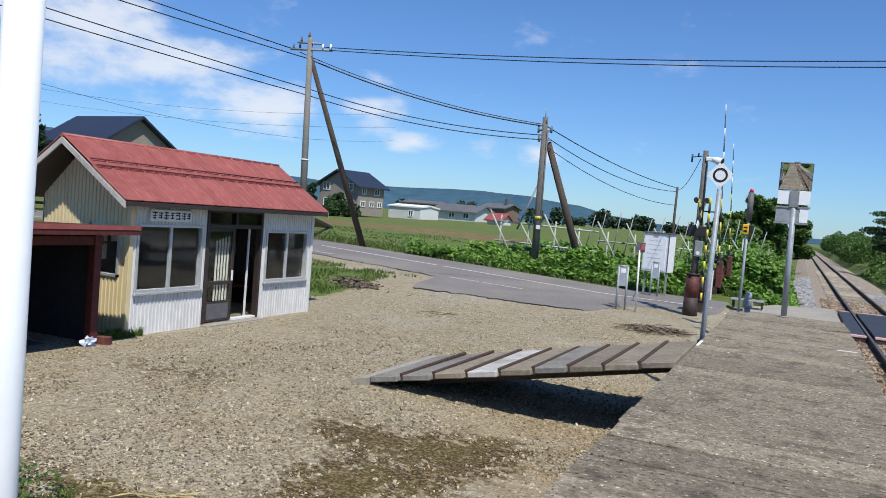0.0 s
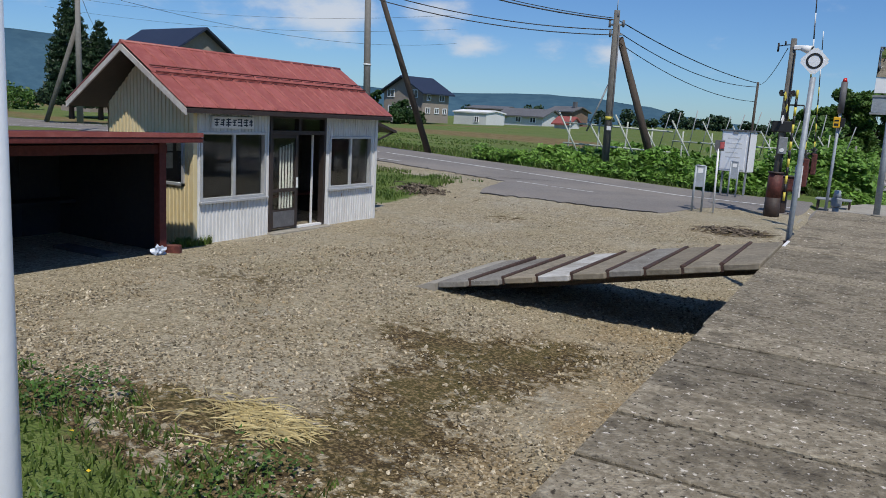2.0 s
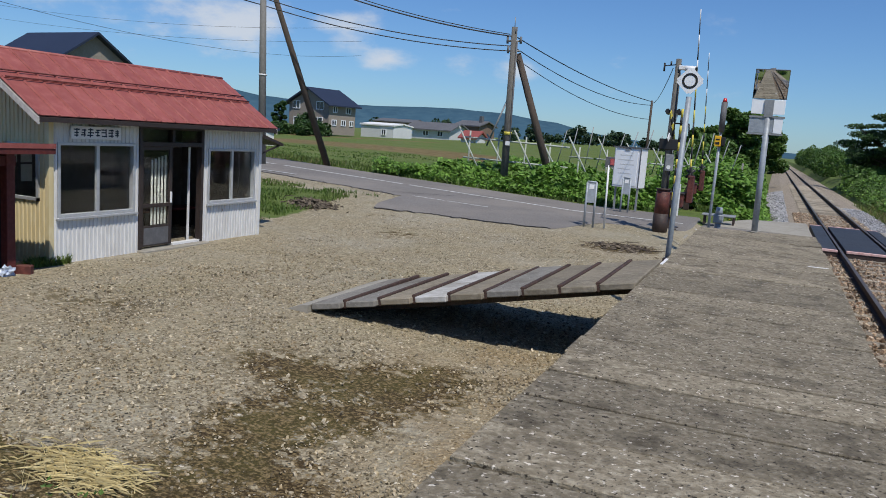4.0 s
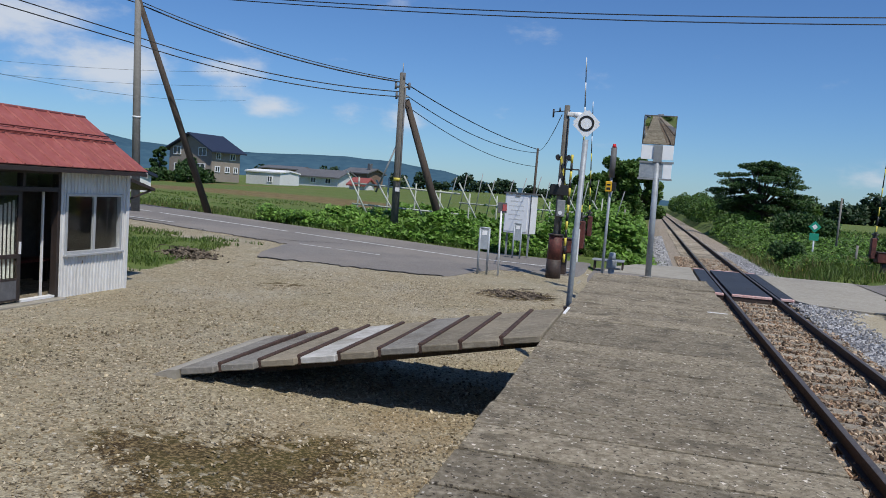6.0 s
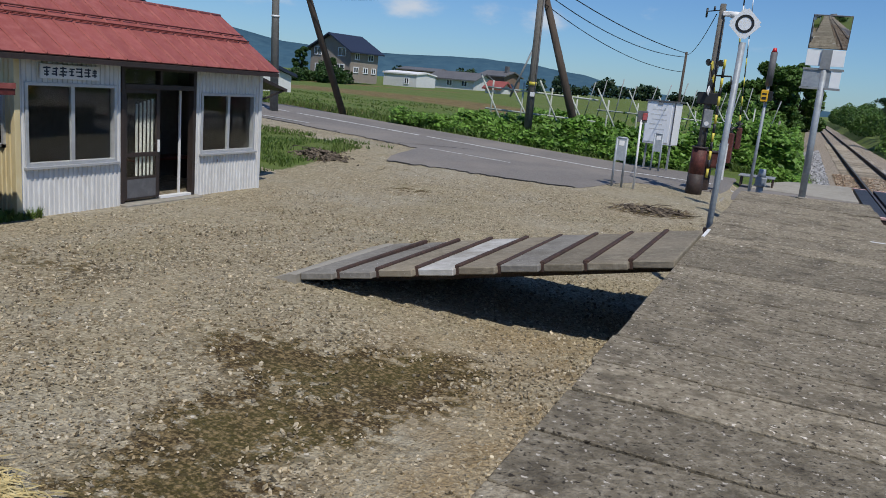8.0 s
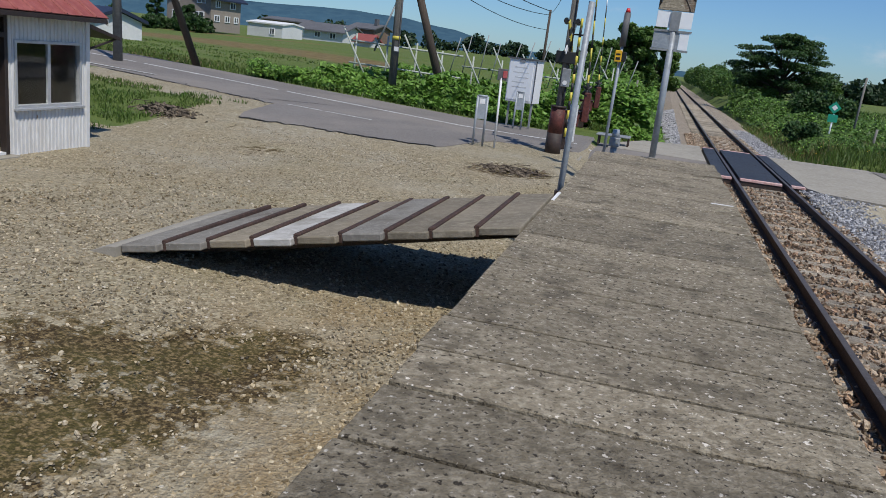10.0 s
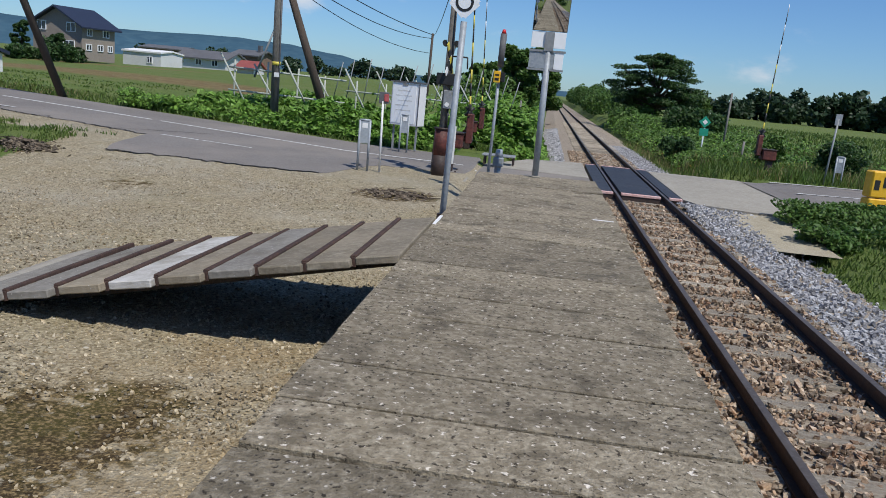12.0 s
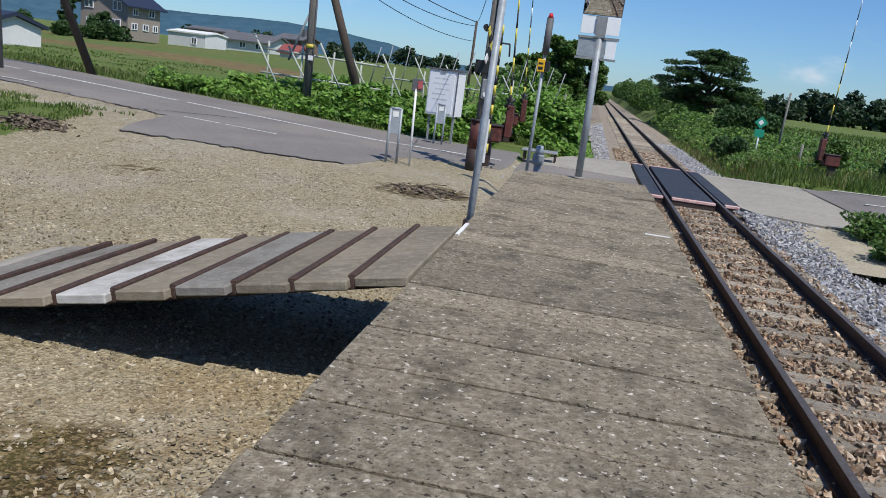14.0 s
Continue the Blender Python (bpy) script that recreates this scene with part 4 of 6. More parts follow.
def window(parent, y0, y1, z0, z1, x, mid=True, name="window"):
    fr = 0.045
    d = [(x - 0.06, x + 0.03, y0, y0 + fr, z0, z1), (x - 0.06, x + 0.03, y1 - fr, y1, z0, z1), (x - 0.06, x + 0.03, y0 + fr, y1 - fr, z0, z0 + fr), (x - 0.06, x + 0.03, y0 + fr, y1 - fr, z1 - fr, z1)]
    w = boxes(name, d, M_ALU, parent, "aluminium sliding window", bevel=0.004)
    c = (y0 + y1) / 2
    boxes("sash", [(x - 0.03, x + 0.01, c - 0.028, c + 0.028, z0 + fr, z1 - fr)], M_ALU, w)
    boxes("sill", [(x - 0.02, x + 0.07, y0 - 0.03, y1 + 0.03, z0 - 0.035, z0)], M_ALU, w, bevel=0.004)
    for a, b, o in ((y0 + fr, c, 0.0), (c, y1 - fr, -0.02)):
        g = boxes("pane", [(x - 0.02 + o, x - 0.016 + o, a, b, z0 + fr, z1 - fr)], M_GLASS, w, "clear reflecting glass")
        g.visible_shadow = False
    return w


window(hut, *WIN1, FX)
window(hut, *WIN2, FX)
bm = bmesh.new()
for a, b, c, d in ((SIDEWIN[0], SIDEWIN[0] + 0.04, SIDEWIN[2], SIDEWIN[3]), (SIDEWIN[1] - 0.04, SIDEWIN[1], SIDEWIN[2], SIDEWIN[3]), (SIDEWIN[0], SIDEWIN[1], SIDEWIN[2], SIDEWIN[2] + 0.04), (SIDEWIN[0], SIDEWIN[1], SIDEWIN[3] - 0.04, SIDEWIN[3])):
    box(bm, a, b, HY0 - 0.035, HY0 + 0.04, c, d)
sw_ = part("window", bm, M_ALU, hut, "small aluminium side window")
g = boxes("pane", [(SIDEWIN[0] + 0.04, SIDEWIN[1] - 0.04, HY0 - 0.002, HY0 + 0.002, SIDEWIN[2] + 0.04, SIDEWIN[3] - 0.04)], M_GLASS, sw_)
g.visible_shadow = False
# door opening: dark frame, transom lights, one sliding leaf half open
y0, y1, z0, z1 = DOOR
tz = 0.98
dr = boxes("door_frame", [(FX - 0.08, FX + 0.035, y0, y0 + 0.06, z0, z1), (FX - 0.08, FX + 0.035, y1 - 0.06, y1, z0, z1), (FX - 0.08, FX + 0.035, y0 + 0.06, y1 - 0.06, z1 - 0.05, z1), (FX - 0.08, FX + 0.035, y0 + 0.06, y1 - 0.06, tz - 0.04, tz + 0.03), (FX - 0.08, FX + 0.03, 11.66, 11.71, tz + 0.03, z1 - 0.05)], M_DKTRIM, hut, "dark brown door frame with transom lights", bevel=0.004)
for a, b in ((y0 + 0.06, 11.66), (11.71, y1 - 0.06)):
    g = boxes("transom_pane", [(FX - 0.03, FX - 0.026, a, b, tz + 0.03, z1 - 0.05)], M_GLASS, dr, "dark transom glass")
    g.visible_shadow = False
leaf = boxes("door_leaf", [(FX - 0.035, FX, y0 + 0.06, y0 + 0.12, z0 + 0.03, tz - 0.04), (FX - 0.035, FX, 11.62, 11.69, z0 + 0.03, tz - 0.04), (FX - 0.035, FX, y0 + 0.12, 11.62, z0 + 0.03, z0 + 0.36), (FX - 0.035, FX, y0 + 0.12, 11.62, tz - 0.1, tz - 0.04), (FX - 0.035, FX, y0 + 0.12, 11.62, 0.05 - 0.09, 0.05 - 0.03)], M_DKTRIM, hut, "dark sliding door leaf pushed half open", bevel=0.003)
boxes("lower_panel", [(FX - 0.03, FX + 0.004, y0 + 0.13, 11.61, z0 + 0.06, z0 + 0.33)], M_SLATE, leaf, "grey kick panel")
g = boxes("pane", [(FX - 0.02, FX - 0.016, y0 + 0.12, 11.62, z0 + 0.36, tz - 0.1)], M_GLASS, leaf)
g.visible_shadow = False
bm = bmesh.new()
for i in range(5):
    yc = 11.28 + i * 0.075
    box(bm, FX - 0.06, FX - 0.045, yc - 0.016, yc + 0.016, z0 + 0.37, 0.72 + 0.02 * i)
part("blind_slats", bm, M_CURTAIN, leaf, "pale upright slats behind the glass")
boxes("handle", [(FX, FX + 0.02, 11.64, 11.67, 0.02, 0.2)], M_BOARD, leaf, "white pull handle")
boxes("threshold", [(FX - 0.1, FX + 0.16, y0 - 0.02, y1 + 0.06, HZ0 - 0.02, z0 - 0.004)], M_CONCRETE_L, hut, "pale concrete doorstep", bevel=0.012)
boxes("track_sill", [(FX - 0.08, FX + 0.02, 11.7, y1 - 0.06, z0, z0 + 0.035)], M_BOARD, hut, "white door track")
boxes("inner_jamb", [(FX - 0.2, FX - 0.17, 12.28, 12.31, z0, tz)], M_BOARD, hut, "white inner jamb")
# name board over the window: unreadable lettering as bars
nb_ = boxes("name_board", [(FX + 0.03, FX + 0.055, 9.62, 10.52, 1.03, 1.21)], M_BOARD, hut, "small white name board with dark lettering", bevel=0.004)
rl = random.Random(17)
yc = 9.655
for w, h in ((0.11, 0.12), (0.1, 0.11), (0.13, 0.13), (0.1, 0.1), (0.12, 0.12), (0.11, 0.12), (0.09, 0.11)):
    bm = bmesh.new()
    for k in range(3):
        zz = 1.12 - h / 2 + h * (k + rl.uniform(0.1, 0.5)) / 3
        box(bm, FX + 0.055, FX + 0.058, yc + rl.uniform(0, 0.02), yc + w - rl.uniform(0, 0.03), zz, zz + 0.018)
    yv = yc + w * rl.uniform(0.25, 0.7)
    box(bm, FX + 0.0555, FX + 0.0585, yv, yv + 0.018, 1.12 - h / 2, 1.12 + h / 2)
    part("lettering_bar", bm, M_NAVY, nb_, "dark unreadable mark")
    yc += w + 0.012
# things inside seen through the panes
bench = thing("bench", (0, 0, 0), "dark wooden bench under the hut window", "bench")
boxes("seat", [(-11.35, -10.95, 9.5, 10.85, -0.36, -0.31)], M_REDWOOD, bench, bevel=0.01)
for yb in (9.55, 10.75):
    boxes("leg", [(-11.3, -11.0, yb, yb + 0.05, HZ0 + 0.04, -0.36)], M_DKTRIM, bench)
bench2 = thing("bench", (0, 0, 0), "dark wooden bench beside the hut door", "bench")
boxes("seat", [(-12.5, -12.15, 12.5, 13.85, -0.36, -0.31)], M_REDWOOD, bench2, bevel=0.01)
for yb in (12.55, 13.75):
    boxes("leg", [(-12.45, -12.2, yb, yb + 0.05, HZ0 + 0.04, -0.36)], M_DKTRIM, bench2)
for yb, zb in ((10.05, 0.55), (10.32, 0.55), (10.6, 0.55), (10.32, 0.25)):
    boxes("notice", [(HX0 + 0.081, HX0 + 0.086, yb, yb + 0.2, zb, zb + 0.27)], M_CURTAIN)
for o in [o for o in scene.objects if o.name.split(".")[0] == "notice"]:
    tagged(o, "paper notice pinned to the hut's inner wall", "notice", "notices inside the hut")

# ---- open lean-to shed beside the hut ----
shed = thing("lean_to_shed", (0, 0, 0), "open dark red timber shed leaning on the hut", "shed")
SX1, SX0, SY0, SY1 = -10.66, -13.0, 0.5, 8.65
bm = bmesh.new()
prism(bm, [(-9.95, 0.90), (SX0, 0.78), (SX0, 0.86), (-9.95, 0.99)], "y", SY0, SY1)
part("roof", bm, M_REDWOOD, shed, "dark red sheet roof")
boxes("fascia", [(-9.95, -9.92, SY0, SY1, 0.87, 0.935)], M_REDWOOD, shed, "dark red fascia board")
boxes("fascia_strip", [(-9.925, -9.91, SY0, SY1, 0.94, 1.0)], M_ROOF, shed, "red roof edge strip")
for yp in (8.45, 6.0, 3.3, 0.6):
    boxes("post", [(SX1 + 0.0, SX1 + 0.12, yp, yp + 0.12, -0.76, 0.9)], M_REDWOOD, shed, bevel=0.006)
boxes("beam", [(SX1 + 0.0, SX1 + 0.1, SY0, SY1 - 0.05, 0.68, 0.8)], M_REDWOOD, shed)
# Back, sides and shelf wear the lining colour lowered to imitate shade.
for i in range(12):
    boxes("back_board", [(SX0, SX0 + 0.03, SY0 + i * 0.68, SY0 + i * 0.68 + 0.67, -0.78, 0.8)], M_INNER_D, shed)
boxes("side_wall", [(SX0 + 0.03, SX1, SY0, SY0 + 0.04, -0.78, 0.8)], M_INNER_D, shed, "board side darkened for shade")
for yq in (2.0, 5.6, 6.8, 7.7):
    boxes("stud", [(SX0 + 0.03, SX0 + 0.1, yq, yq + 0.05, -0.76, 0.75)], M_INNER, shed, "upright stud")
boxes("side_wall", [(SX0 + 0.03, SX1 - 0.1, SY1 - 0.04, SY1, -0.78, 0.8)], M_INNER_D, shed, "board side darkened for shade")
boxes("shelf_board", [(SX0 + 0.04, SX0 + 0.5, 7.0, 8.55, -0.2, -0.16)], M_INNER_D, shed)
plank = boxes("plank", [(-11.9, -10.85, 7.75, 8.0, -0.74, -0.69)], M_INNER)
tagged(plank, "loose pale plank lying in the shed", "plank")
bm = bmesh.new()
bmesh.ops.create_icosphere(bm, subdivisions=3, radius=0.08)
for v in bm.verts:
    v.co *= 1 + 1.0 * noise.noise(v.co * 24)
    v.co.z = v.co.z * 0.95 + 0.075
bag = part("plastic_bag", bm, M_BAG, None, m=pose(-10.52, 8.42, -0.75))
tagged(bag, "crumpled white and blue plastic bag on the gravel", "bag")
bm = bmesh.new()
box(bm, -0.1, 0.1, -0.05, 0.05, 0, 0.14, bevel=0.012)
blk = part("brick_block", bm, M_MACHINE, None, m=pose(-10.5, 8.66, -0.75, 0, 0, 25))
tagged(blk, "reddish brick lying by the shed post", "brick")

# ---- white tube frame of the station name board, beside the platform ----
frame_sign = thing("station_sign_frame", (-3.185, 1.767, 0), "white painted tube frame holding a white station board", "sign frame")
rods("post", [((0, 0, -0.75), (0.0, 0, 2.6), 0.040)], M_WHITE, frame_sign, n=20)
rods("post", [((-1.75, -0.75, -0.75), (-1.75, -0.75, 2.6), 0.040)], M_WHITE, frame_sign, n=20)
rods("crossbar", [((0, 0, 1.37), (-1.75, -0.75, 1.37), 0.026)], M_WHITE, frame_sign, n=20)
rods("crossbar", [((0, 0, 2.35), (-1.75, -0.75, 2.35), 0.026)], M_WHITE, frame_sign, n=20)
bm = bmesh.new()
box(bm, 0.10, 1.80, -0.012, 0.012, 1.52, 2.22, bevel=0.004)
part("board", bm, M_BOARD, frame_sign, "white station board", m=pose(0, 0, 0, 0, 0, 180 + math.degrees(math.atan2(0.75, 1.75))))
boxes("bracket", [(-0.12, 0.0, -0.06, 0.0, 1.95, 2.0)], M_BOARD, frame_sign, bevel=0.004)

# ---- stop sign post by the ramp ----
stop = thing("ring_sign_post", (-2.91, 12.87, 0), "grey steel post carrying a white diamond sign with a black ring", "sign post")
rods("post", [((-0.01, 0, -0.75), (0.045, 0, 2.2), 0.038)], M_GALV, stop, n=16)
bm = bmesh.new()
prism(bm, [(-0.2, 2.41), (0, 2.21), (0.2, 2.41), (0, 2.61)], "y", -0.052, -0.042)
bmesh.ops.bevel(bm, geom=[e for e in bm.edges if abs(e.verts[0].co.y - e.verts[1].co.y) > 0.005], offset=0.03, segments=3, affect="EDGES")
part("diamond_plate", bm, M_WHITE, stop, "white diamond plate", m=pose(0.04, 0, 0))
bm = bmesh.new()
for i in range(32):
    a0, a1 = i * math.tau / 32, (i + 1) * math.tau / 32
    q = [bm.verts.new((r * math.cos(a), -0.0555, 2.41 + r * math.sin(a))) for r, a in ((0.075, a0), (0.105, a0), (0.105, a1), (0.075, a1))]
    p = [bm.verts.new((r * math.cos(a), -0.0515, 2.41 + r * math.sin(a))) for r, a in ((0.075, a0), (0.105, a0), (0.105, a1), (0.075, a1))]
    bm.faces.new(q)
    bm.faces.new((q[1], p[1], p[2], q[2]))
    bm.faces.new((q[3], p[3], p[0], q[0]))
part("ring", bm, M_BLACK, stop, "black painted ring", m=pose(0.04, 0, 0))
boxes("base_bracket", [(-0.06, 0.06, -0.05, 0.05, -0.2, -0.06)], M_MACHINE_D, stop)
boxes("back_plate", [(-0.03, 0.07, 0.04, 0.055, 0.55, 1.0)], M_BOARD, stop, "small white plate behind the post")

# ---- platform mirror ----
mir = thing("platform_mirror", (-1.88, 17.6, 0), "square platform mirror on a grey post above two white panels", "mirror")
rods("post", [((0, 0, 0), (-0.02, 0, 2.32), 0.056)], M_GALV, mir, n=16)
rods("base_collar", [((0, 0, 0.0), (0, 0, 0.03), 0.085)], M_CONCRETE_L, mir, "pale grout collar")
bm = bmesh.new()
box(bm, -0.3, 0.3, -0.02, 0.02, -0.275, 0.275, bevel=0.006)
case = part("mirror_case", bm, M_SLATE, mir, "thin dark mirror case", m=pose(-0.03, -0.06, 2.8, 13, 0, 3))
bm = bmesh.new()
grid = [[bm.verts.new((u * 0.288, -0.022 - 0.018 * (2 - u * u - v * v), v * 0.262)) for u in np.linspace(-1, 1, 17)] for v in np.linspace(-1, 1, 15)]
for j in range(14):
    for i in range(16):
        f = bm.faces.new((grid[j][i], grid[j][i + 1], grid[j + 1][i + 1], grid[j + 1][i]))
        f.smooth = True
part("mirror_glass", bm, M_MIRROR, case, "mirror glass")
rods("hinge", [((-0.08, -0.05, 3.07), (0.02, -0.05, 3.08), 0.022)], M_SLATE, mir, "dark top hinge", n=8)
boxes("panel", [(-0.33, 0.26, -0.03, -0.015, 2.25, 2.52)], M_WHITE, mir, "upper white panel", bevel=0.003)
# Lower panel in two colours: grey for its shaded part, white where lit.
boxes("panel", [(-0.34, 0.09, -0.03, -0.015, 1.9, 2.18)], M_GALV, mir, "lower panel with its shade painted grey", bevel=0.003)
boxes("panel", [(0.094, 0.25, -0.036, -0.015, 1.9, 2.18)], M_WHITE, mir, "lit white strip of the lower panel", bevel=0.003)
boxes("bracket", [(-0.35, 0.28, -0.045, 0.03, 2.18, 2.215)], M_GALV_D, mir)
boxes("bracket", [(-0.36, 0.27, -0.045, 0.03, 1.865, 1.897)], M_GALV_D, mir)
boxes("clamp", [(-0.1, 0.06, -0.06, 0.06, 2.2, 2.52)], M_GALV_D, mir, "grey mounting clamp")

# ---- level crossing equipment ----
def barrier(loc, rz, lean, label, top=5.5):
    b = thing("crossing_barrier", loc, label, "barrier", "level crossing barriers", rz=rz)
    boxes("machine_box", [(-0.16, 0.3, -0.28, 0.2, 0.62, 0.98)], M_MACHINE, b, "rust red barrier machine", bevel=0.035)
    boxes("machine_lid", [(-0.18, 0.32, -0.3, 0.22, 0.97, 1.0)], M_MACHINE_D, b, bevel=0.008)
    boxes("hatch", [(-0.1, 0.12, -0.29, -0.278, 0.68, 0.92)], M_MACHINE_D, b, "dark hatch plate", bevel=0.004)
    boxes("pedestal", [(-0.1, 0.1, -0.12, 0.12, 0.05, 0.62)], M_MACHINE_D, b, bevel=0.02)
    boxes("base_plate", [(-0.24, 0.24, -0.24, 0.24, -0.04, 0.05)], M_MACHINE_D, b, bevel=0.01)
    for bx, by in ((-0.19, -0.19), (0.19, -0.19), (-0.19, 0.19), (0.19, 0.19)):
        rods("bolt", [((bx, by, 0.05), (bx, by, 0.085), 0.022)], M_MACHINE_D, b, n=6)
    boxes("counterweight", [(0.34, 0.5, -0.1, 0.14, 0.75, 1.45)], M_MACHINE, b, "rusty counterweight plate", bevel=0.02)
    rods("arm_hub", [((0.22, 0, 0.86), (0.52, 0, 0.86), 0.06), ((0.38, 0, 0.84), (0.38, 0, 1.6), 0.05, 0.035)], M_MACHINE_D, b)
    q0, q1 = Vector((0.38, 0, 1.55)), Vector((0.38 + lean, 0, top))
    for i in range(13):
        rods("arm_band", [(q0.lerp(q1, i / 13), q0.lerp(q1, (i + 1) / 13), 0.024 - 0.012 * i / 13, 0.024 - 0.012 * (i + 1) / 13)], M_BLACK if i % 2 else M_YELLOW_L if i < 8 else M_BOARD, b, n=8)
    rods("arm_fork", [((0.38, -0.09, 1.36), (0.38, 0.09, 1.66), 0.032), ((0.38, 0.09, 1.36), (0.38, -0.09, 1.66), 0.032), ((0.28, 0, 1.4), (0.48, 0, 1.6), 0.036), ((0.28, 0, 1.6), (0.48, 0, 1.42), 0.03)], M_BLACK, b, "black arm clamp")
    return b


barrier((-4.0, 22.3, -0.60), 0, -0.2, "raised striped barrier arm on a rust red machine", 5.55)
barrier((-4.35, 29.8, -0.62), 0, -0.2, "raised striped barrier arm beyond the road", 5.4)
barrier((5.9, 31.6, -0.66), 180, -0.15, "raised striped barrier arm among the grass", 5.75)

cross = thing("crossing_signal", (-4.1, 21.25, -0.6), "leaning wooden crossing signal pole with lamps and yellow striped guards", "signal")
rods("pole", [((0, 0, 0), (0.02, 0, 4.22), 0.085, 0.065)], M_POLEWOOD, cross, n=14)
bm = bmesh.new()
rod(bm, (0.0, 0, 0.0), (0.0, 0, 0.5), 0.185, 0.18, n=8)
part("pole_sleeve", bm, M_MACHINE_D, cross, "dark rusted foot casing")
bm = bmesh.new()
rod(bm, (0.0, 0, 0.5), (0.0, 0, 1.08), 0.18, 0.165, n=8)
part("pole_sleeve", bm, M_MACHINE, cross, "rust red steel casing round the foot")
bm = bmesh.new()
rod(bm, (0.0, 0, 1.08), (0, 0, 1.12), 0.19, 0.185, n=8)
part("sleeve_cap", bm, M_MACHINE_D, cross)
boxes("footing", [(-0.42, 0.66, -0.3, 0.5, -0.14, 0.0)], M_CONCRETE_L, cross, "pale concrete footing", bevel=0.02)
# pair of small lamps seen from behind, crossbuck boards nearly edge on
for dx in (-0.12, 0.14):
    bm = bmesh.new()
    rod(bm, (dx, 0.0, 2.98), (dx, 0.1, 2.98), 0.05, 0.055, n=14)
    rod(bm, (dx, 0.1, 2.99), (dx, 0.24, 2.97), 0.06, 0.068, n=14, cap=False)
    lampo = part("lamp", bm, M_BLACK, cross, "black hooded warning lamp")
    rods("lens", [((dx, 0.1, 2.98), (dx, 0.108, 2.98), 0.05)], M_REDLAMP, lampo, "red lens", n=14)
rods("lamp_arm", [((-0.16, 0.02, 2.98), (0.18, 0.02, 2.98), 0.018)], M_BLACK, cross)
for sg in (1, -1):
    bm = bmesh.new()
    for i in range(5):
        box(bm, -0.42 + i * 0.168, -0.42 + (i + 1) * 0.168 - 0.002, -0.01, 0.01, -0.06, 0.06)
    cb = part("crossbuck_board", bm, M_YELLOW_L if sg > 0 else M_BOARD, cross, "striped crossbuck board", m=pose(0.06, -0.12 - 0.025 * (sg > 0), 2.62, 0, 52 * sg, 80))
    for i in (1, 3):
        boxes("black_stripe", [(-0.42 + i * 0.168, -0.42 + (i + 1) * 0.168, -0.013, 0.013, -0.061, 0.061)], M_BLACK, cb, "black stripe")
boxes("signal_box", [(-0.22, 0.22, -0.12, 0.08, 2.06, 2.32)], M_BLACK, cross, "black direction box", bevel=0.015)
for i in range(13):
    rods("guard_band", [((0.24, -0.05, 0.45 + i * 0.2), (0.24, -0.05, 0.65 + i * 0.2), 0.03)], M_BLACK if i % 2 else M_YELLOW_L, cross, n=8)
boxes("round_lamp_box", [(0.04, 0.36, -0.1, 0.06, 3.96, 4.06)], M_BOARD, cross, "pale lamp housing", bevel=0.015)
bm = bmesh.new()
rod(bm, (0.14, -0.02, 4.02), (0.44, -0.12, 3.94), 0.045, 0.11, n=16)
part("loudspeaker", bm, M_BOARD, cross, "pale horn loudspeaker")
rods("loudspeaker_mouth", [((0.438, -0.12, 3.9405), (0.446, -0.122, 3.938), 0.095)], M_BLACK, cross, n=16)
rods("insulator_pin", [((-0.3, 0, 4.05), (0.1, 0, 4.1), 0.012), ((-0.3, 0, 3.92), (-0.3, 0, 4.12), 0.022), ((-0.15, 0, 4.06), (-0.15, 0, 4.16), 0.02)], M_BLACK, cross)
boxes("junction_box", [(-0.02, 0.17, -0.16, -0.07, 1.55, 1.95)], M_GALV_D, cross, "grey junction box", bevel=0.012)
rods("dial", [((0.07, -0.161, 1.64), (0.07, -0.17, 1.64), 0.05)], M_BOARD, cross, "small white dial", n=14)
rods("conduit", [((0.1, -0.09, 1.1), (0.1, -0.09, 1.55), 0.02), ((0.1, -0.09, 1.95), (0.09, -0.08, 3.9), 0.016)], M_BLACK, cross, n=8)
rods("gantry_arm", [((0.1, 0, 2.7), (0.42, 0.02, 2.7), 0.018), ((0.42, 0.02, 2.7), (0.44, 0.02, 2.45), 0.018)], M_BLACK, cross, n=8)

sig = thing("signal_mast", (-2.82, 19.0, -0.6), "slim grey mast with a red-tipped head and a yellow box", "signal mast")
rods("mast", [((0, 0, 0), (0.03, 0, 2.6), 0.03)], M_GALV, sig, n=12)
rods("head", [((0.03, 0, 2.5), (0.035, 0, 3.12), 0.062)], M_SLATE, sig, "dark tubular head", n=14)
rods("tip_lamp", [((0.035, 0, 3.12), (0.035, 0, 3.2), 0.05, 0.03)], M_REDLAMP, sig, "red tip", n=14)
boxes("yellow_box", [(-0.075, 0.055, -0.1, 0.0, 2.2, 2.42)], M_YELLOW, sig, "yellow button box", bevel=0.01)
boxes("black_box", [(0.055, 0.14, -0.09, 0.02, 2.22, 2.4)], M_BLACK, sig, bevel=0.01)
boxes("box_mark", [(-0.05, 0.03, -0.104, -0.1, 2.24, 2.29), (-0.05, 0.03, -0.104, -0.1, 2.33, 2.36)], M_BLACK, sig)

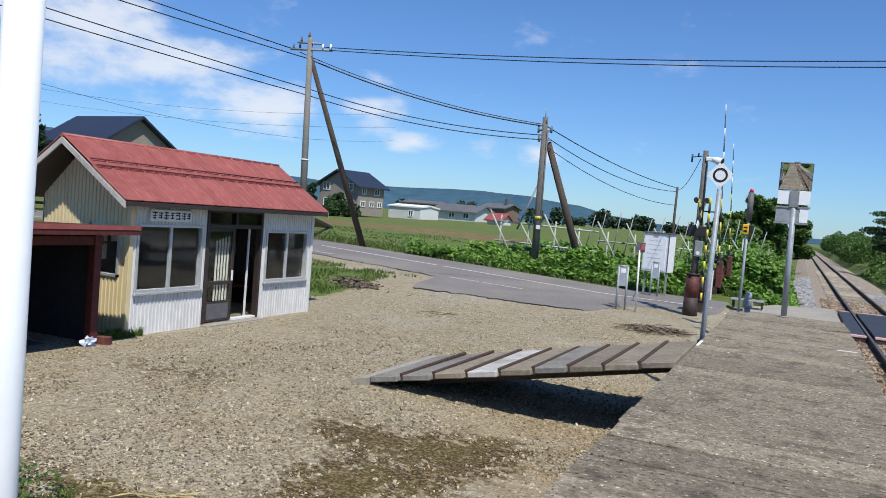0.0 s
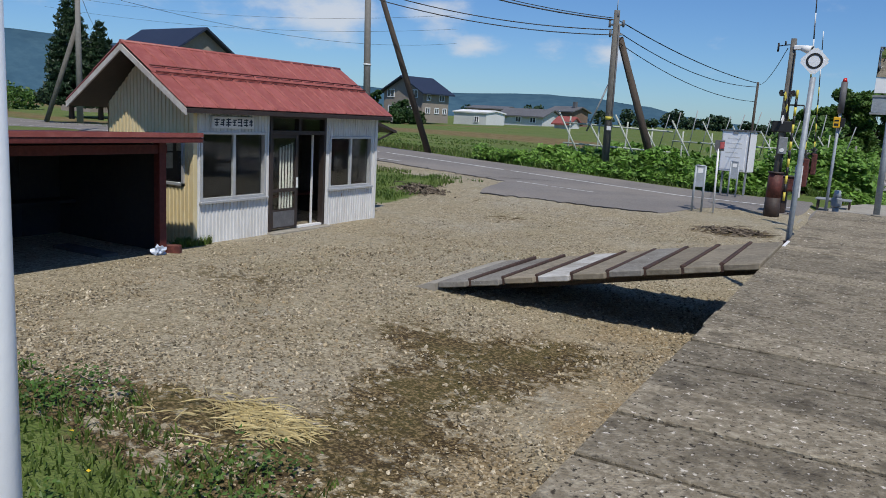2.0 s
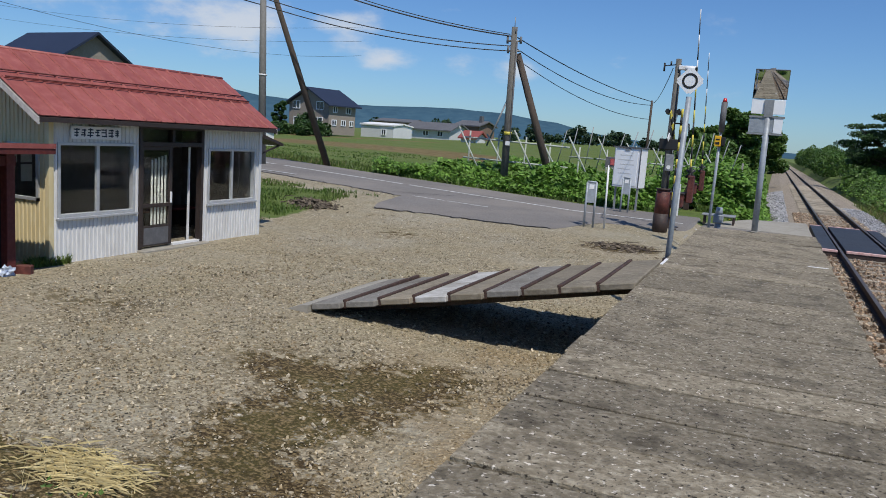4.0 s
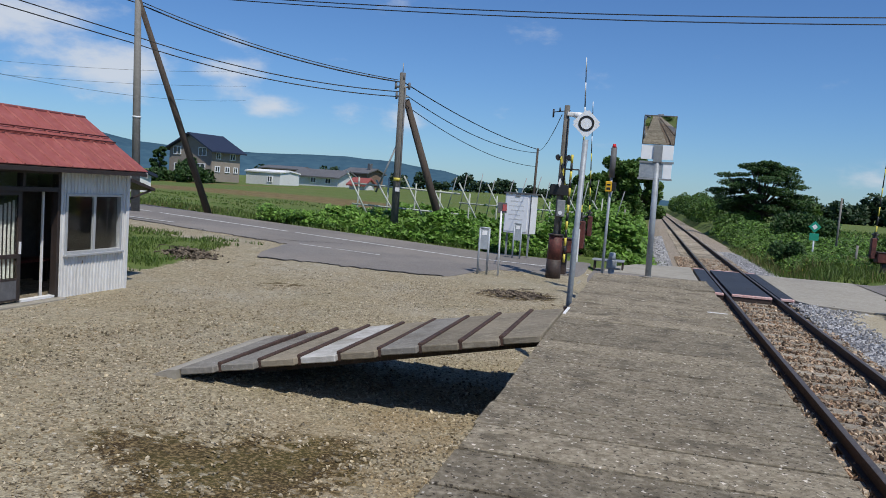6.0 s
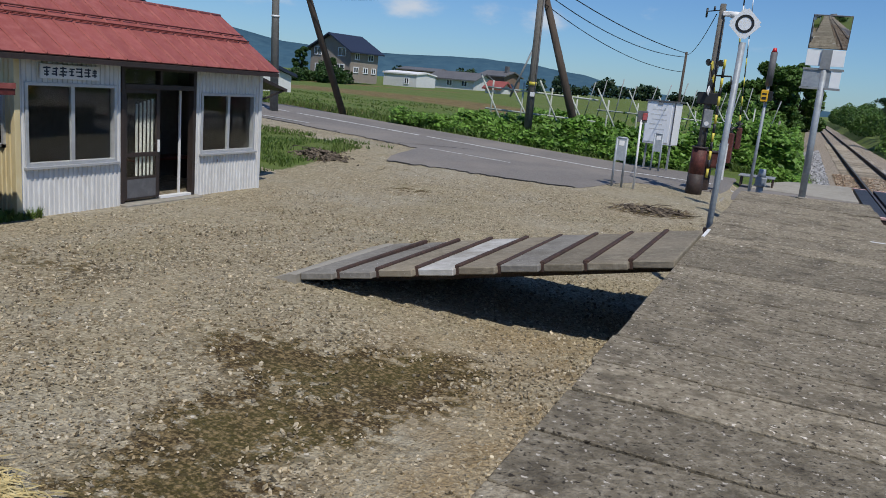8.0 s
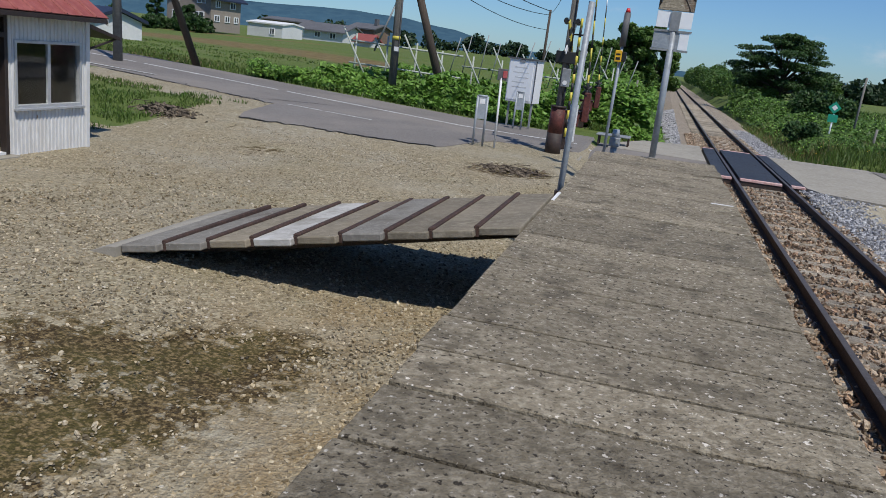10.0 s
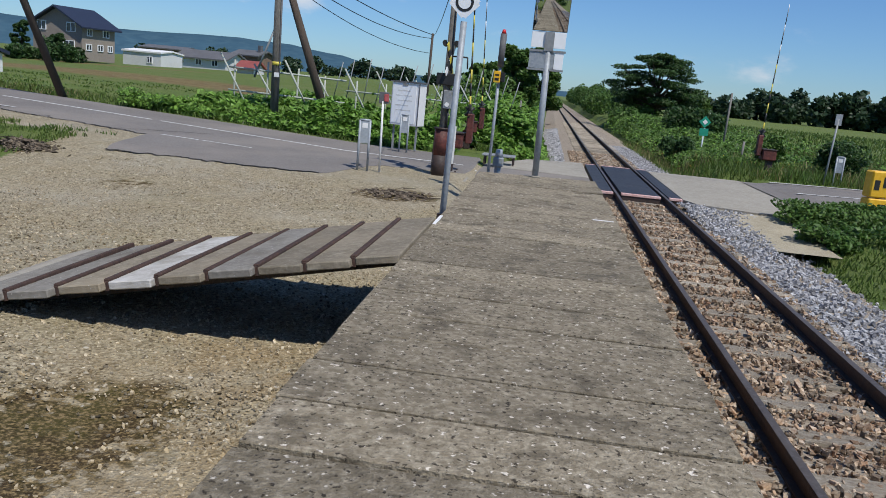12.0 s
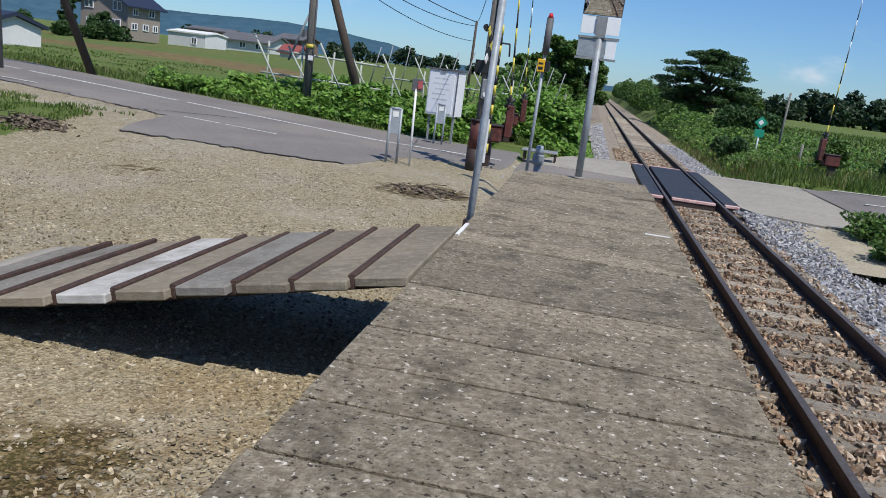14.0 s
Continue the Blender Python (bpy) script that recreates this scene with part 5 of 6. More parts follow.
ped = thing("instrument_pedestal", (-2.62, 18.7, -0.6), "grey instrument box on a short pedestal", "pedestal")
rods("column", [((0, 0, 0), (0, 0, 0.85), 0.07, 0.06)], M_GALV_D, ped, n=14)
boxes("top_box", [(-0.1, 0.1, -0.1, 0.1, 0.62, 0.8)], M_GALV_D, ped, "grey instrument case", bevel=0.02)
rods("dome", [((0, 0, 0.8), (0, 0, 0.95), 0.08, 0.06)], M_GALV, ped, n=16)
rods("pipe", [((0.1, -0.08, 0.1), (0.1, -0.08, 0.5), 0.03), ((-0.1, -0.08, 0.1), (-0.1, -0.08, 0.4), 0.025), ((-0.1, -0.08, 0.3), (0.1, -0.08, 0.3), 0.02)], M_MACHINE_D, ped)
boxes("flange", [(-0.15, 0.15, -0.14, 0.14, 0.0, 0.06)], M_MACHINE_D, ped, bevel=0.01)
cab = thing("flat_steel_table", (-2.95, 25.5, -0.6), "low grey steel cover beside the road", "cover")
boxes("top", [(-0.5, 0.42, -0.3, 0.3, 0.26, 0.3)], M_GALV_D, cab, bevel=0.01)
for a, b in ((-0.45, -0.22), (0.35, -0.22), (-0.45, 0.22), (0.35, 0.22)):
    boxes("leg", [(a, a + 0.05, b, b + 0.05, 0, 0.26)], M_MACHINE_D, cab)

# ---- notice cabinet, flasher, guards ----
nbx = thing("notice_cabinet", (-5.85, 26.4, -0.52), "white steel notice cabinet standing in the bushes", "cabinet", rz=-13)
body = boxes("body", [(-0.45, 0.42, -0.2, 0.35, 0.72, 1.95)], M_BOARD, nbx, "faded white cabinet body", bevel=0.012)
boxes("roof", [(-0.49, 0.46, -0.24, 0.39, 1.95, 1.985)], M_SLATE, nbx, "dark cabinet roof")
boxes("front_panel", [(-0.42, 0.33, -0.212, -0.2, 0.78, 1.9)], M_WHITE, nbx, "white front panel", bevel=0.004)
boxes("side_seam", [(0.405, 0.428, -0.215, -0.19, 0.75, 1.93)], M_SLATE, nbx)
boxes("latch", [(-0.1, 0.06, -0.23, -0.2, 1.86, 1.93)], M_GALV_D, nbx, bevel=0.005)
bm = bmesh.new()
for i, (a, b) in enumerate(((-0.25, 0.15), (-0.3, 0.2), (-0.22, 0.22), (-0.3, 0.1), (-0.28, 0.18))):
    box(bm, a, b, -0.2145, -0.212, 1.7 - i * 0.14, 1.73 - i * 0.14)
tagged(part("writing", bm, M_SIDING_W, nbx, "faint unreadable lines"), kind="stuff")
for a in (-0.38, 0.34):
    boxes("leg", [(a, a + 0.05, -0.1, -0.05, 0, 0.72)], M_GALV_D, nbx)

fl = thing("flasher_post", (-5.34, 20.6, -0.56), "thin white post with a small red flasher box", "flasher")
rods("post", [((0, 0, 0), (-0.03, 0, 1.55), 0.024)], M_BOARD, fl, n=10)
boxes("flasher_box", [(-0.12, 0.08, -0.02, 0.12, 1.5, 1.75)], M_SLATE, fl, "grey flasher box", bevel=0.008)
boxes("red_face", [(0.0, 0.1, -0.034, -0.02, 1.55, 1.71)], M_REDFADE, fl, "red face", bevel=0.01)


def guard(loc, rz, label):
    g = thing("road_guard", loc, label, "guard", "grey road guards", rz=rz)
    for dx in (-0.11, 0.11):
        rods("leg", [((dx, 0, 0), (dx, 0, 1.13), 0.026)], M_GALV, g, n=10)
    boxes("plate", [(-0.1, 0.1, -0.012, 0.012, 0.62, 1.13)], M_GALV, g, "grey steel plate", bevel=0.004)
    boxes("reflector", [(-0.06, 0.06, -0.018, -0.012, 0.96, 1.07)], M_BOARD, g, "pale reflector")
    rods("top_rail", [((-0.11, 0, 1.13), (0.11, 0, 1.13), 0.026)], M_GALV, g, n=10)
    return g


guard((-5.72, 20.55, -0.58), 12, "grey steel road guard on two legs by the asphalt")
guard((-5.75, 25.6, -0.6), 12, "grey steel road guard beside the notice cabinet")
guard((7.6, 29.9, -0.75), -10, "dull steel road guard in the grass")
rp = thing("marker_post", (7.2, 29.9, -0.75), "slim post with a grey marker plate", "marker")
rods("post", [((0, 0, 0), (0.1, 0, 2.3), 0.03)], M_GALV_D, rp)
boxes("plate", [(0.0, 0.2, -0.02, 0.0, 2.1, 2.45)], M_GALV, rp, bevel=0.004)

yg = thing("yellow_guard", (5.75, 22.4, -0.75), "bright yellow concrete guard post with dark slots", "guard", rz=8)
for zc in (0.0, 0.62):
    boxes("block", [(-0.17, 0.3, -0.17, 0.17, zc, zc + 0.6)], M_YELLOW, yg, "bright yellow block", bevel=0.03)
for zc in (0.18, 0.8):
    boxes("slot", [(-0.1, 0.02, -0.178, -0.165, zc, zc + 0.22)], M_BLACK, yg, "dark slot")
    boxes("slot", [(0.1, 0.22, -0.178, -0.165, zc + 0.06, zc + 0.3)], M_BLACK, yg, "dark slot")

gs = thing("green_marker_sign", (5.1, 39.5, -0.7), "white post with two green diamond markers", "sign")
rods("post", [((0, 0, 0), (0.02, 0, 1.35), 0.035)], M_WHITE, gs)
bm = bmesh.new()
prism(bm, [(-0.26, 1.62), (0, 1.36), (0.26, 1.62), (0, 1.88)], "y", -0.05, -0.04)
part("diamond", bm, M_GREEN_SIGN, gs, "green diamond plate")
boxes("square", [(-0.19, 0.19, -0.05, -0.04, 1.02, 1.34)], M_GREEN_SIGN, gs, "green square plate")
bm = bmesh.new()
prism(bm, [(-0.12, 1.62), (0, 1.5), (0.12, 1.62), (0, 1.74)], "y", -0.054, -0.05)
part("pale_mark", bm, M_BOARD, gs, "pale centre mark")
for (x, y, h) in ((7.2, 45.0, 3.0), (-3.3, 46.0, 1.9), (6.6, 38.5, 0.9)):
    p = rods("marker_stake", [((x, y, gz(x, y) - 0.2), (x + 0.05, y, gz(x, y) + h), 0.05)], M_POLECON)
    tagged(p, "plain pale marker stake beside the track", "stake", "marker stakes")

# ---- utility poles, stays and wires ----
P1, P2, P3 = Vector((-19.2, 25.7, -0.2)), Vector((-10.98, 29.5, -0.5)), Vector((-8.2, 45.0, -0.2))
pole1 = thing("utility_pole", P1, "tall concrete utility pole with a crossarm and insulators", "utility pole", "utility poles")
rods("pole", [((0, 0, 0), (-0.25, 0, 8.0), 0.15, 0.1)], M_POLECON, pole1, n=16)
rods("crossarm", [((-1.05, -0.1, 7.55), (0.75, 0.05, 7.5), 0.045)], M_GALV_D, pole1, n=8)
rods("crossarm", [((-0.75, -0.1, 7.8), (0.3, 0.05, 7.75), 0.04)], M_GALV_D, pole1, n=8)
for dx, z in ((-1.0, 7.55), (-0.7, 7.55), (0.35, 7.52), (0.7, 7.5), (-0.65, 7.82), (-0.3, 8.0)):
    rods("insulator", [((dx, 0, z), (dx, 0, z + 0.22), 0.05, 0.035)], M_BOARD if dx > 0 else M_SLATE, pole1, n=8)
rods("band", [((-0.1, 0, 3.3), (-0.1, 0, 3.36), 0.15)], M_BOARD, pole1)
stay1 = rods("stay_pole", [((-19.4, 25.7, 7.1), (-18.3, 29.0, -0.35), 0.09, 0.14)], M_POLEDK, n=14)
tagged(stay1, "dark tarred timber strut leaning against the pole", "stay pole", "stay poles")
pole2 = thing("utility_pole", P2, "weathered timber utility pole standing in the bushes", "utility pole", "utility poles")
rods("pole", [((0, 0, 0), (-0.05, 0, 6.0), 0.145, 0.105)], M_POLEWOOD, pole2, n=16)
rods("crossarm", [((-0.32, 0, 5.5), (0.27, 0, 5.5), 0.04), ((-0.27, 0, 5.15), (0.22, 0, 5.15), 0.035)], M_GALV_D, pole2, n=8)
for dx, z in ((-0.27, 5.5), (0.24, 5.5), (-0.22, 5.15), (0.0, 5.85)):
    rods("insulator", [((dx, -0.05, z - 0.1), (dx, -0.05, z + 0.15), 0.045)], M_SLATE, pole2, n=8)
rods("conduit", [((0.13, -0.05, 0.5), (0.1, -0.05, 5.5), 0.03)], M_SLATE, pole2, n=8)
rods("yellow_band", [((0, 0, 2.08), (0, 0, 2.2), 0.148)], M_YELLOW_L, pole2, "faded yellow marker band")
boxes("tag_plate", [(0.0, 0.16, -0.17, -0.14, 1.7, 1.85)], M_BOARD, pole2, "small pale tag")
rods("top_pin", [((-0.05, 0, 6.0), (-0.05, 0, 6.35), 0.015)], M_GALV_D, pole2)
stay2 = rods("stay_pole", [((-11.0, 30.0, 4.6), (-9.3, 30.7, -0.6), 0.12, 0.155)], M_POLEDK, n=14)
tagged(stay2, "dark timber strut leaning against the pole in the bushes", "stay pole", "stay poles")
pole3 = rods("utility_pole", [((P3.x, P3.y, -0.3), (P3.x + 0.05, P3.y, 4.0), 0.08, 0.06)], M_POLEDK, n=12)
tagged(pole3, "thin dark utility pole beyond the trellis", "utility pole", "utility poles")
pole4 = thing("utility_pole", (-32.3, 22.9, 0.2), "concrete utility pole behind the hut with a strut", "utility pole", "utility poles")
rods("pole", [((0, 0, 0), (0, 0, 5.9), 0.14, 0.1)], M_POLECON, pole4, n=12)
rods("crossarm", [((-0.5, 0, 5.5), (0.5, 0, 5.5), 0.04)], M_GALV_D, pole4, n=8)
rods("strut", [((-0.1, 0.1, 4.3), (-1.0, -0.9, 0), 0.1)], M_POLEWOOD, pole4, n=10)


def wire(a, b, sag, r=0.019, label="thin black overhead cable"):
    a, b = Vector(a), Vector(b)
    cu = bpy.data.curves.new("overhead_cable", "CURVE")
    cu.dimensions, cu.bevel_depth, cu.bevel_resolution = "3D", r, 1
    sp = cu.splines.new("POLY")
    k = 24
    sp.points.add(k)
    for i in range(k + 1):
        t = i / k
        p = a.lerp(b, t)
        sp.points[i].co = (p.x, p.y, p.z - sag * 4 * t * (1 - t), 1)
    cu.materials.append(M_CABLE)
    dg = new("overhead_cable", cu)
    me = bpy.data.meshes.new_from_object(dg)
    bpy.data.objects.remove(dg)
    return tagged(new("overhead_cable", me), label, "cable", "overhead cables")


T1, T2, T3 = P1 + Vector((-0.2, 0, 0)), P2, P3
wire(T1 + Vector((-0.1, 0, 7.2)), T2 + Vector((-0.05, 0, 5.66)), 0.32, 0.026, "thick bundled black overhead cable")
wire(T1 + Vector((-0.5, 0, 7.45)), T2 + Vector((-0.2, 0, 5.74)), 0.32, 0.016)
wire(T1 + Vector((0, 0, 6.05)), T2 + Vector((-0.1, 0, 5.32)), 0.3)
wire(T1 + Vector((0, 0, 5.8)), T2 + Vector((-0.1, 0, 5.14)), 0.3)
FAR0 = Vector((-36, -3.0, 0))
wire(FAR0 + Vector((0, 0, 11.2)), T1 + Vector((-0.1, 0, 7.2)), 0.3, 0.02)
wire(FAR0 + Vector((0.5, 0.3, 12.0)), T1 + Vector((-0.9, 0, 7.6)), 0.3)
wire(FAR0 + Vector((0, 0, 10.7)), T1 + Vector((0, 0, 6.05)), 0.3)
wire(FAR0 + Vector((0, 0, 10.1)), T1 + Vector((0, 0, 5.8)), 0.3)
wire(T1 + Vector((0.6, 0, 7.62)), (13, 24.5, 6.8), 0.45, 0.016)
wire(T1 + Vector((0.85, 0, 7.5)), (13, 24.5, 6.6), 0.45, 0.016)
wire(T2 + Vector((-0.05, 0, 5.7)), T3 + Vector((0, 0, 4.15)), 0.25)
wire(T2 + Vector((0.05, 0, 5.25)), T3 + Vector((0, 0, 3.95)), 0.45, 0.016)
wire(T2 + Vector((0.05, 0, 4.9)), T3 + Vector((0, 0, 3.2)), 0.45, 0.014)
wire(T3 + Vector((0, 0, 4.1)), (-4.2, 21.3, 3.4), 0.3, 0.01)
wire((-60, 42, 9.0), (-30, 52, 8.6), 0.8, 0.009)
wire((-60, 40, 8.0), (-30, 52, 7.6), 0.8, 0.009)
wire((-32.3, 22.9, 6.0), (-60, 45, 6.5), 0.5, 0.012)
wire((-32.3, 22.9, 5.8), (-30, 52, 6.6), 0.9, 0.009)

# ---- bean trellis of thin poles ----
M_TREL = material("bleached garden pole", ((0.4, 0.43, 0.38), (0.32, 0.35, 0.3), (0.5, 0.52, 0.47)), 0.8, coarse=2, fine=12)
tre = thing("bean_trellis", (0, 0, 0), "weathered grey pole trellis standing in the vegetable garden", "trellis")
rt = random.Random(5)
x = -13.0
while x < -3.6:
    y = 31.0 + 0.315 * (x + 12.6)
    z = gz(x, y)
    near = x < -8.8
    r = 0.036 if near else 0.028
    rods("upright", [((x, y, z), (x + rt.uniform(-0.05, 0.05), y, z + rt.uniform(1.75, 2.1)), r)], M_TREL, tre, n=6)
    rods("brace", [((x - 0.35, y - 0.4, z + rt.uniform(1.95, 2.25)), (x + 0.75, y - 0.5, z + 0.35), r)], M_TREL, tre, "pale leaning brace pole", n=6)
    if x > -10:
        for dx in (0.0, 0.5):
            rods("stake", [((x + dx, y + 1.2, z + 1.0), (x + dx + rt.uniform(0.2, 0.4), y + 1.2, z + rt.uniform(2.4, 2.8)), 0.02)], M_GALV_D, tre, "thin leaning stake", n=6)
    x += 1.02 + rt.uniform(-0.08, 0.08)
for zz in (0.95, 1.75):
    rods("rail", [((-13.2, 30.8, gz(-13, 31) + zz), (-9.2, 32.05, gz(-9.2, 32) + zz), 0.036)], M_TREL, tre, n=6)
rods("rail", [((-9.2, 32.05, gz(-9.2, 32) + 1.4), (-3.8, 33.7, gz(-4, 33) + 1.4), 0.03)], M_TREL, tre, n=6)
rods("stake", [((-12.5, 31.5, 1.1), (-11.75, 31.5, 3.0), 0.04)], M_GALV_D, tre, "long leaning stake", n=6)

# ---- buildings ----
def gable_house(name, loc, rz, w, ln, wall_h, roof_h, m_wall, m_roof, label, category, over=0.5, wins=(), chimney=None, doors=()):
    """Gable ends at local -y and +y; wins: (face, u, z, width, height) on face 's' (gable, -y) or 'e' (+x side)."""
    h = thing(name, loc, label, category, rz=rz)
    bm = bmesh.new()
    prism(bm, [(-w / 2, -0.6), (w / 2, -0.6), (w / 2, wall_h), (0, wall_h + roof_h), (-w / 2, wall_h)], "y", -ln / 2, ln / 2)
    part("wall", bm, m_wall, h)
    k = roof_h / (w / 2)
    for sx in (-1, 1):
        bm = bmesh.new()
        xe = sx * (w / 2 + over)
        prism(bm, [(0, wall_h + roof_h + 0.03), (xe, wall_h - over * k + 0.03), (xe, wall_h - over * k + 0.2), (0, wall_h + roof_h + 0.22)], "y", -ln / 2 - over, ln / 2 + over)
        part("roof", bm, m_roof, h)
    for face, u, z, ww, hh in wins:
        fr, pn = bmesh.new(), bmesh.new()
        if face == "s":
            for a, b, c, d in ((u - ww / 2, u + ww / 2, z, z + 0.08), (u - ww / 2, u + ww / 2, z + hh - 0.08, z + hh), (u - ww / 2, u - ww / 2 + 0.08, z + 0.08, z + hh - 0.08), (u + ww / 2 - 0.08, u + ww / 2, z + 0.08, z + hh - 0.08), (u - 0.04, u + 0.04, z + 0.08, z + hh - 0.08)):
                box(fr, a, b, -ln / 2 - 0.08, -ln / 2 + 0.02, c, d)
            box(pn, u - ww / 2 + 0.08, u + ww / 2 - 0.08, -ln / 2 - 0.03, -ln / 2 - 0.01, z + 0.08, z + hh - 0.08)
        else:
            for a, b, c, d in ((u - ww / 2, u + ww / 2, z, z + 0.08), (u - ww / 2, u + ww / 2, z + hh - 0.08, z + hh), (u - ww / 2, u - ww / 2 + 0.08, z + 0.08, z + hh - 0.08), (u + ww / 2 - 0.08, u + ww / 2, z + 0.08, z + hh - 0.08), (u - 0.04, u + 0.04, z + 0.08, z + hh - 0.08)):
                box(fr, w / 2 - 0.02, w / 2 + 0.08, a, b, c, d)
            box(pn, w / 2 + 0.01, w / 2 + 0.03, u - ww / 2 + 0.08, u + ww / 2 - 0.08, z + 0.08, z + hh - 0.08)
        f = part("window", fr, M_WHITE, h, "white window frame")
        part("pane", pn, M_SLATE_GLASS, f, "dark glass")
    if chimney:
        boxes("chimney", [(chimney[0] - 0.25, chimney[0] + 0.25, chimney[1] - 0.25, chimney[1] + 0.25, wall_h, wall_h + roof_h + chimney[2])], M_SLATE, h, "dark chimney")
    return h


M_SLATE_GLASS = material("dark window glass", ((0.03, 0.035, 0.04), (0.05, 0.06, 0.07)), 0.08, coarse=0.5, fine=2, bump=0, spec=0.6)
gable_house("farm_house", (-54.5, 86.5, 1.0), -14, 7.0, 4.6, 3.0, 1.75, M_SIDING, M_NAVY, "two storey taupe house with a dark blue roof", "house", 0.55,
            [("s", -2.2, 2.3, 1.3, 1.0), ("s", 2.0, 2.3, 1.3, 1.0), ("s", -1.7, 0.2, 1.8, 1.1), ("s", 1.7, 0.2, 1.6, 1.2), ("e", -1.3, 2.0, 0.7, 0.8), ("e", 1.0, 2.0, 0.9, 0.8), ("e", -1.4, 0.5, 0.8, 0.7), ("e", 0.2, 0.5, 0.8, 0.7), ("e", 1.6, 0.5, 0.7, 0.7)])
gable_house("farm_house", (-54.3, 47.5, 0.7), -98, 6.0, 8.0, 4.3, 2.0, M_SIDING, M_NAVY, "large house with a dark blue sheet roof behind the hut", "house", 0.6,
            [("e", 0.0, 2.0, 1.5, 1.1)])
gable_house("house_porch", (-58.6, 43.5, 0.7), 5, 3.2, 4.5, 3.6, 1.1, M_SIDING, M_NAVY, "low gabled wing with a dark blue roof", "house", 0.4)
gable_house("storage_shed", (-50.5, 96.5, 0.4), -102, 4.0, 5.6, 1.5, 0.25, M_SIDING_W, M_BOARD, "long low white storage shed", "shed", 0.15, [("e", 1.2, 0.3, 0.8, 0.8)])
gable_house("bungalow", (-47.6, 107, 0.4), -100, 5.0, 7.6, 1.5, 0.9, M_SIDING_G, M_SLATE, "pale grey bungalow with a grey sheet roof", "house", 0.4, [("e", -3.2, 0.6, 1.2, 0.8), ("e", -0.3, 0.6, 1.0, 0.8), ("e", 2.2, 0.6, 1.0, 0.8)])
gable_house("brown_house", (-61.0, 122, 0.6), -95, 5.0, 7.0, 2.2, 0.4, M_SIDING_B, M_SLATE, "brown boarded house with a flat roof", "house", 0.3, [("e", -1.5, 1.2, 1.0, 0.7), ("e", 1.5, 1.2, 1.0, 0.7)])
gable_house("barn", (-44.0, 113, 0.4), -110, 3.6, 4.6, 2.5, 0.6, M_SIDING_B, M_SLATE, "dark brown barn with a black stovepipe", "barn", 0.4, [("e", -0.6, 1.4, 1.0, 0.8)], chimney=(0.5, 1.6, 0.9))
gable_house("red_roofed_shed", (-35.4, 90, 0.3), -105, 2.0, 2.2, 0.9, 0.65, M_SIDING_G, M_ROOF, "little shed with a faded red roof", "shed", 0.3)
gable_house("storage_shed", (-31.5, 40.5, -0.1), -115, 2.6, 3.2, 1.05, 0.45, M_SIDING_W, M_NAVY, "small white shed with a dark blue roof", "shed", 0.25, [("e", 0.9, 0.3, 0.4, 0.4)])
gable_house("far_cottage", (20.5, 125, -0.3), 60, 1.8, 2.4, 1.1, 0.6, M_SIDING_W, M_BOARD, "white cottage half hidden by shrubs", "house", 0.2)
aw = thing("side_awning", (0, 0, 0), "small dark awning on the hut's end wall", "awning")
bm = bmesh.new()
prism(bm, [(14.08, 1.20), (15.05, 0.98), (15.05, 1.03), (14.08, 1.27)], "x", -11.9, -10.95)
part("sheet", bm, M_DKTRIM, aw)
for xs in (-11.0, -11.85):
    rods("strut", [((xs, 14.1, 0.75), (xs, 15.0, 1.0), 0.02)], M_DKTRIM, aw)

# ---- hills and far woods ----
def hill(name, radius, prof, mat, label, depth=260):
    v, f = [], []
    k = 160
    a0, a1 = prof[0][0], prof[-1][0]
    for i in range(k + 1):
        a = a0 + (a1 - a0) * i / k
        e = np.interp(a, [p[0] for p in prof], [p[1] for p in prof])
        e += 0.09 * noise.noise((a * 0.5, radius, 0)) + 0.03 * noise.noise((a * 2.2, radius, 2))
        s, c = math.sin(radians(a)), math.cos(radians(a))
        h = max(1.0, radius * math.tan(radians(max(0.0, float(e)))))
        for r, hh in ((radius - depth, -2.0), (radius - depth * 0.5, h * 0.55), (radius, h), (radius + depth, -2.0)):
            v.append((r * s, r * c, hh))
    f = [(i * 4 + j, i * 4 + j + 1, i * 4 + j + 5, i * 4 + j + 4) for i in range(k) for j in range(3)]
    return tagged(raw(name, v, f, mat, smooth=True), label, "hills", kind="structure")


# No haze in the air here; the hills' own colour carries it.
hill("backdrop_hills", 2300, [(-110, 3.0), (-75, 4.2), (-60, 4.0), (-53, 3.6), (-46, 3.1), (-40, 2.45), (-36, 1.75), (-32, 1.62), (-28, 1.68), (-25, 1.8), (-22, 1.9), (-18.5, 1.75), (-15, 1.35), (-12, 0.75), (-9, 0.45), (-4, 0.4), (4, 0.35), (10, 0.9), (12.5, 0.6), (18, 0.5), (30, 0.9), (50, 1.4), (80, 2.0)], M_HILL, "wooded hills on the horizon, coloured blue for haze")

# Dark green stands for the shade deep between the leaves.
M_HEDGECORE = material("foliage filler with shade in its colour", ((0.02, 0.045, 0.012), (0.03, 0.06, 0.016)), 0.95, coarse=2, fine=9, bump=0.4, bump_scale=8)


